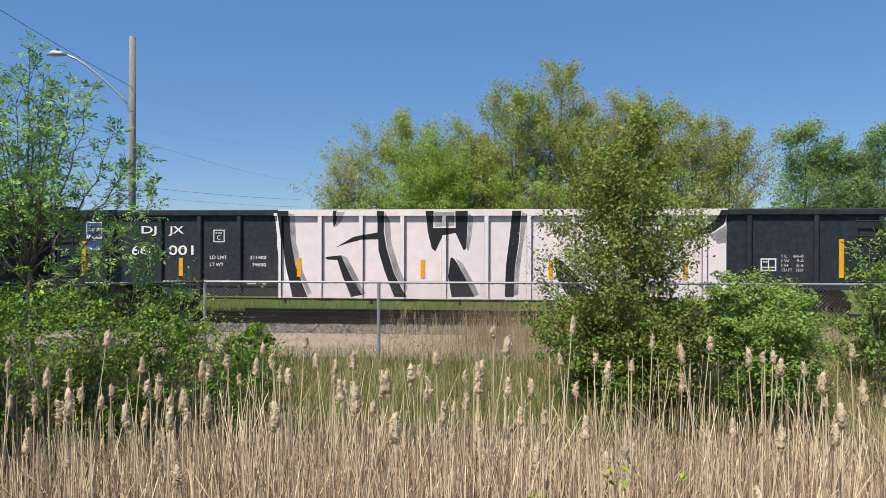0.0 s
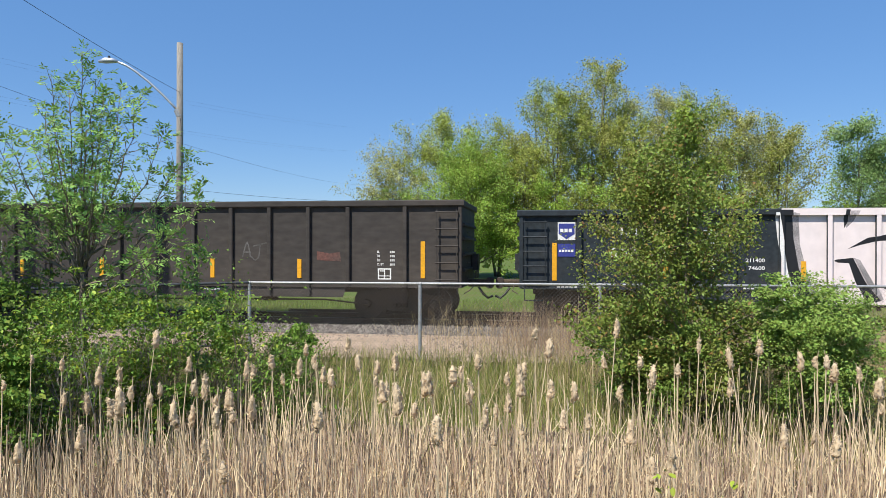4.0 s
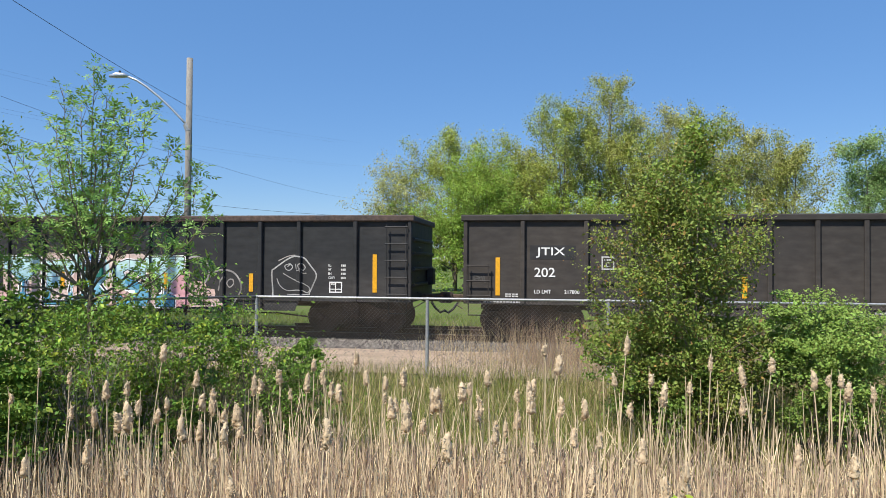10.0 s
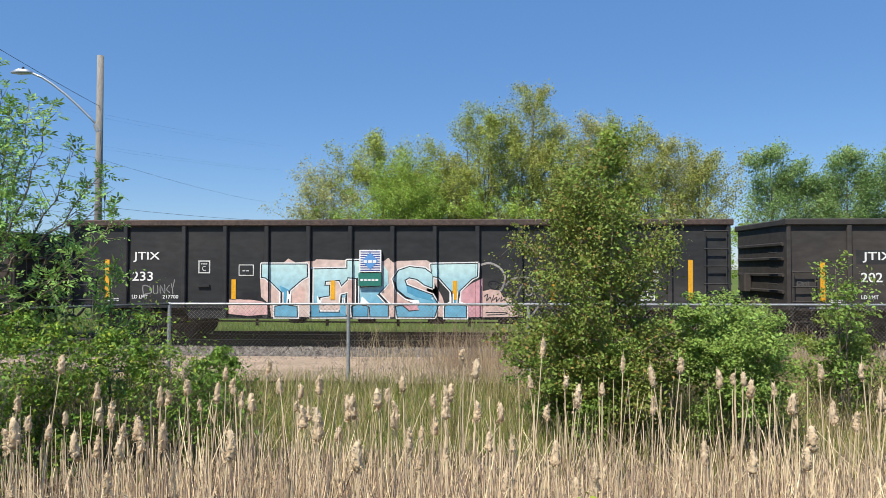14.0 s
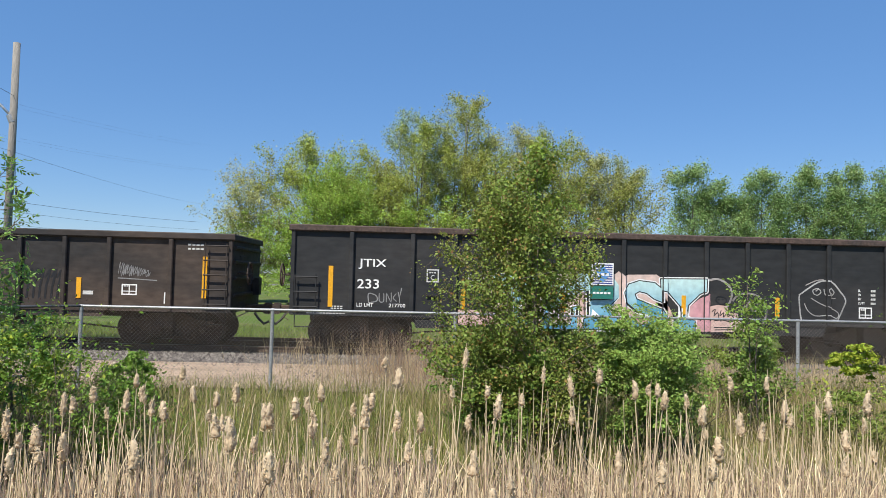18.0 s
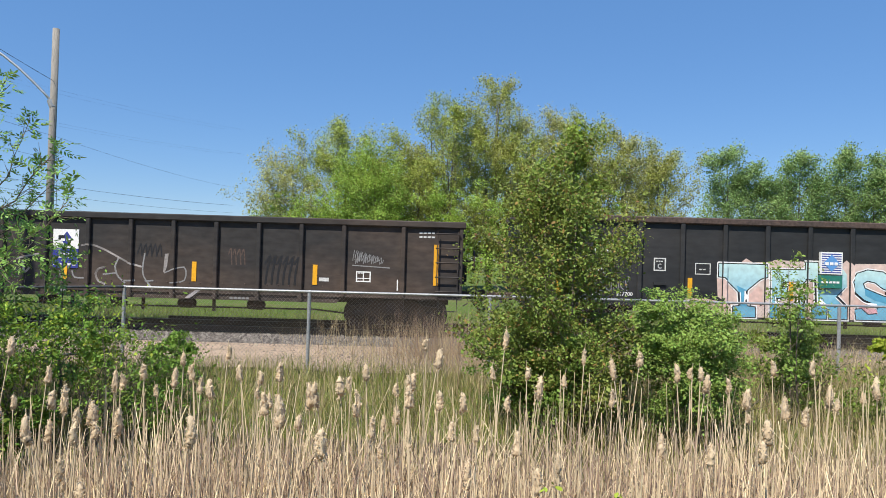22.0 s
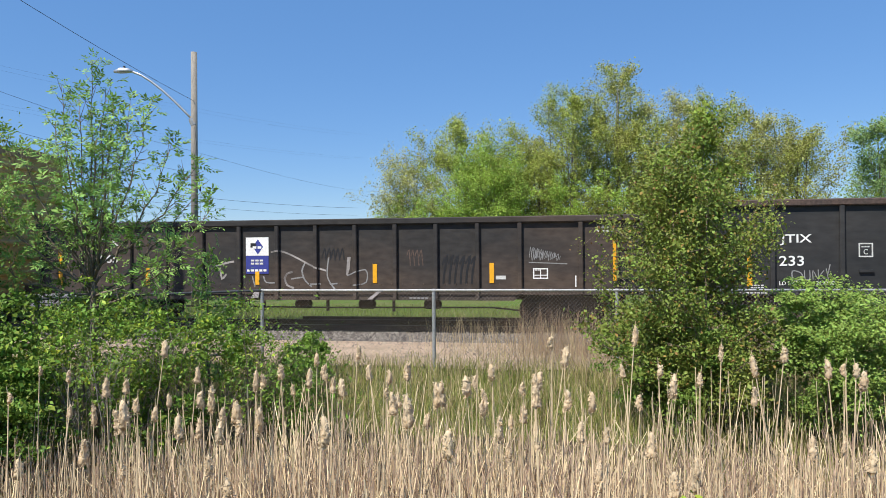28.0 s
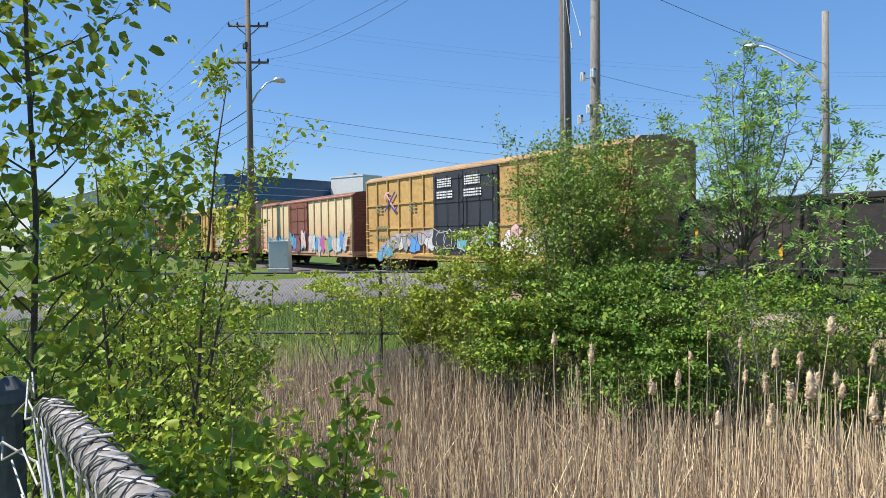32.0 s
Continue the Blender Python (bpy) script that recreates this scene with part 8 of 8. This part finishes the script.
b = scatter(40000, -13, 16, 7.3, 13.2)
b = b[(b[:, 1] < 12.9 - 0.8 * rng.random(len(b))) | (b[:, 0] > 2.5)]
tagged(new("grass", blade_mesh("grass", b, low_near_fence(b, 0.15, 0.55), rng.uniform(0.006, 0.013, len(b)), 0.45, M["grass"], rng)), "long fresh green grass before the fence", "grass", "", "stuff")
b = scatter(40000, -9, 16, 7.2, 15.2)
b = b[((b[:, 0] > 0.0) & (rng.random(len(b)) < 0.25 + 0.5 * (b[:, 0] > 2.0))) | ((b[:, 1] < 12.2) & (rng.random(len(b)) < 0.7))]
tagged(new("dry_grass", blade_mesh("dry_grass", b, low_near_fence(b, 0.2, 0.7), rng.uniform(0.004, 0.009, len(b)), 0.4, M["grass_dry"], rng)), "dry brown weeds beside the track", "grass", "", "stuff")
b = scatter(8000, -3.0, 7.0, 12.0, 16.3)
b = b[rng.random(len(b)) < np.clip((b[:, 0] + 3.5) / 6, 0.08, 1.0)]
tagged(new("dead_weeds", blade_mesh("dead_weeds", b, rng.uniform(0.2, 0.9, len(b)), rng.uniform(0.004, 0.008, len(b)), 0.3, M["grass_dry"], rng)), "sparse dead weed stalks on the gravel path", "weeds", "", "stuff")
b = scatter(1100, -1.1, 1.6, 13.0, 15.6)
b = b[rng.random(len(b)) < np.exp(-((b[:, 0] - 0.1) / 0.75) ** 2)]
tagged(new("dead_weeds", blade_mesh("dead_weeds", b, rng.uniform(0.35, 1.05, len(b)), rng.uniform(0.005, 0.009, len(b)), 0.32, M["weed_brown"], rng)), "clump of tall brown dead weeds beside the track", "weeds", "", "stuff")
b = scatter(22000, -21, -6, -1.0, 11.0)
b = b[b[:, 0] < -8.5]
tagged(new("lawn_grass", blade_mesh("lawn_grass", b, rng.uniform(0.08, 0.28, len(b)), rng.uniform(0.006, 0.012, len(b)), 0.3, M["lawn_blade"], rng)), "short lawn grass by the road", "grass", "", "stuff")


b = scatter(22000, -20, 18, 20.6, 27.0)
tagged(new("verge_grass", blade_mesh("verge_grass", b, rng.uniform(0.06, 0.2, len(b)), rng.uniform(0.012, 0.026, len(b)), 0.35, M["verge"], rng)), "green verge grass beyond the track", "grass", "", "stuff")


# Cattails: stalks with swollen, shedding seed heads, each a thing.
def cattail_meshes(k):
    r = np.random.default_rng(200 + k)
    long_ = r.uniform(0.09, 0.17)
    mb = MB()
    thick, low, top = r.uniform(0.016, 0.030), r.uniform(0.1, 0.3), r.uniform(0.3, 0.75)
    bend = Vector((r.normal() * 0.012, r.normal() * 0.012, 0))
    axis = [bend * math.sin(3 * i / 17) + Vector((0, 0, -long_ / 2 + long_ * i / 17)) for i in range(18)]
    rad = [0.005 + thick * min(1.0, (i / 17 / low) ** 0.6 if i else 0.0) * (1 - (1 - top) * i / 17) * min(1.0, (17 - i) / 4) ** 0.5 for i in range(18)]
    n0 = len(mb.v)
    mb.tube(axis, rad, 14)
    for i in range(n0, len(mb.v)):
        p = Vector(mb.v[i])
        c = axis[(i - n0) // 14]
        out = p - c
        lump = noise.noise((p.x * 75 + k * 7, p.y * 75, p.z * 42)) * 0.5 + noise.noise((p.x * 190, p.y * 190 + k, p.z * 120)) * 0.25
        mb.v[i] = tuple(c + out * (1 + 1.3 * lump) + Vector((0, 0, -0.012 * max(0.0, lump))))
    for _ in range(170):
        i = r.integers(0, 18)
        a = r.uniform(0, 6.28)
        out = Vector((math.cos(a), math.sin(a), r.normal() * 0.5 - 0.2))
        c = axis[i] + out * rad[i] * r.uniform(0.8, 1.25)
        s = r.uniform(0.004, 0.011)
        n = len(mb.v)
        mb.v += [tuple(c + Vector(r.normal(size=3)) * s * 0.6), tuple(c + Vector(r.normal(size=3)) * s * 0.6), tuple(c + out * s * 1.2)]
        mb.f.append((n, n + 1, n + 2))
    head = mb.mesh("head", M["cat_fluff"], True)
    stalk = MB().tube([(r.normal() * 0.05, r.normal() * 0.05, -2.0), (r.normal() * 0.02, r.normal() * 0.02, -0.9), (0, 0, 0), (r.normal() * 0.01, r.normal() * 0.01, long_ / 2 + r.uniform(0.01, 0.06))], [0.007, 0.006, 0.004, 0.002], 5).mesh("stalk", M["reed_stalk"])
    return head, stalk


HEADS = [cattail_meshes(k) for k in range(14)]
SPOTS = [(-0.544, -0.179), (-0.566, -0.258), (-0.532, -0.214), (-0.5, -0.26), (-0.48, -0.232), (-0.449, -0.185), (-0.441, -0.243), (-0.409, -0.172), (-0.365, -0.179), (-0.34, -0.17), (-0.316, -0.193), (-0.292, -0.141), (-0.274, -0.169), (-0.247, -0.176), (-0.231, -0.207), (-0.166, -0.198), (-0.133, -0.185), (-0.11, -0.204), (-0.097, -0.164), (-0.086, -0.243), (-0.071, -0.235), (-0.053, -0.187), (-0.038, -0.179), (-0.013, -0.122), (0.004, -0.142), (0.005, -0.201), (0.026, -0.244), (0.06, -0.247), (0.08, -0.16), (0.098, -0.112), (0.129, -0.159), (0.148, -0.178), (0.182, -0.169), (0.21, -0.133), (0.251, -0.15), (0.289, -0.135), (0.341, -0.153), (0.363, -0.153), (0.375, -0.153), (0.414, -0.168), (0.443, -0.187), (0.477, -0.142), (0.498, -0.198), (0.536, -0.142), (0.569, -0.192), (0.626, -0.166)]
SPOTS_2 = [(-1.223, -0.233), (-1.162, -0.295), (-1.112, -0.251), (-0.967, -0.295), (-0.917, -0.271), (-0.863, -0.221), (-0.842, -0.33), (-0.81, -0.178), (-0.757, -0.185), (-0.755, -0.239), (-0.693, -0.201), (-0.664, -0.242), (-0.639, -0.226), (-0.729, -0.3), (-0.609, -0.238), (-0.518, -0.213), (-0.539, -0.258), (-0.476, -0.256)]
rng = np.random.default_rng(14)
places = []
for u, v in SPOTS + SPOTS_2:
    y = float(np.clip(5.4 + (v + 0.19) * 14 + rng.normal() * 0.35, 3.6, 6.8))
    places.append((u * y, y, 1.85 + v * y))
for k in range(64):
    y = rng.uniform(3.6, 6.8)
    places.append((rng.uniform(-0.8, 1.05) * y, y, float(rng.uniform(0.45, 0.98))))
for k, (x, y, z) in enumerate(places):
    head, stalk = HEADS[k % 14]
    c = thing("cattail", "dry cattail stalk with a fluffy shedding seed head", "cattail", pose(x, y, z, rng.normal() * 4, rng.normal() * 4, rng.uniform(0, 360)), "cattails in the reed bed")
    part("stalk", stalk, None, c)
    hd = part("head", head, None, c)
    hd.scale = Vector((1.0, 1.0, 1.1)) * (0.6 + 0.55 * rng.random())



# ---- what moves ----
RUN = [(0, -0.000), (0.5, 1.400), (1, 2.790), (1.5, 4.190), (2, 5.570), (2.5, 6.950), (3, 8.310), (3.5, 9.670), (5.5, 15.120), (6, 16.480), (6.5, 17.830), (7, 19.180), (7.5, 20.520), (8, 21.860), (8.5, 23.200), (9, 24.550), (9.5, 25.870), (10, 27.180), (10.5, 28.480), (11, 29.750), (11.5, 31.000), (12, 32.220), (12.5, 33.410), (13, 34.580), (13.5, 35.700), (14, 36.780), (14.5, 37.820), (16.5, 41.650), (17, 42.550), (17.5, 43.400), (18, 44.210), (18.5, 44.960), (19, 45.680), (19.5, 46.350), (20, 46.970), (20.5, 47.540), (21, 48.070), (21.5, 48.540), (22, 48.960), (22.5, 49.330), (23, 49.630), (23.5, 49.860), (24, 50.020), (24.5, 50.120), (26.5, 50.270), (27, 50.280), (32, 50.280)]   # seconds, metres rolled


def rolled(t):
    """Metres that the train has rolled, smoothly between the known times."""
    return float(np.interp(t, [r[0] for r in RUN], [r[1] for r in RUN]))


def motions():
    times = [0.0]
    while times[-1] < 27.0:
        t = times[-1]
        while t < 27.0 and rolled(t) - rolled(times[-1]) < 0.5:
            t += 0.05
        times.append(round(min(t, 27.0), 2))
    for car in CARS:
        x0, y0, z0 = car.matrix_basis.translation
        walk(car, [(t, pose(x0 + s, y0, z0)) for t, s in RUN])
    for ws, rest in AXLES:
        walk(ws, [(t, pose(*rest, 0, math.degrees(rolled(t) / 0.42), 0)) for t in times] + [(32.0, pose(*rest, 0, math.degrees(rolled(27.0) / 0.42), 0))])


motions()
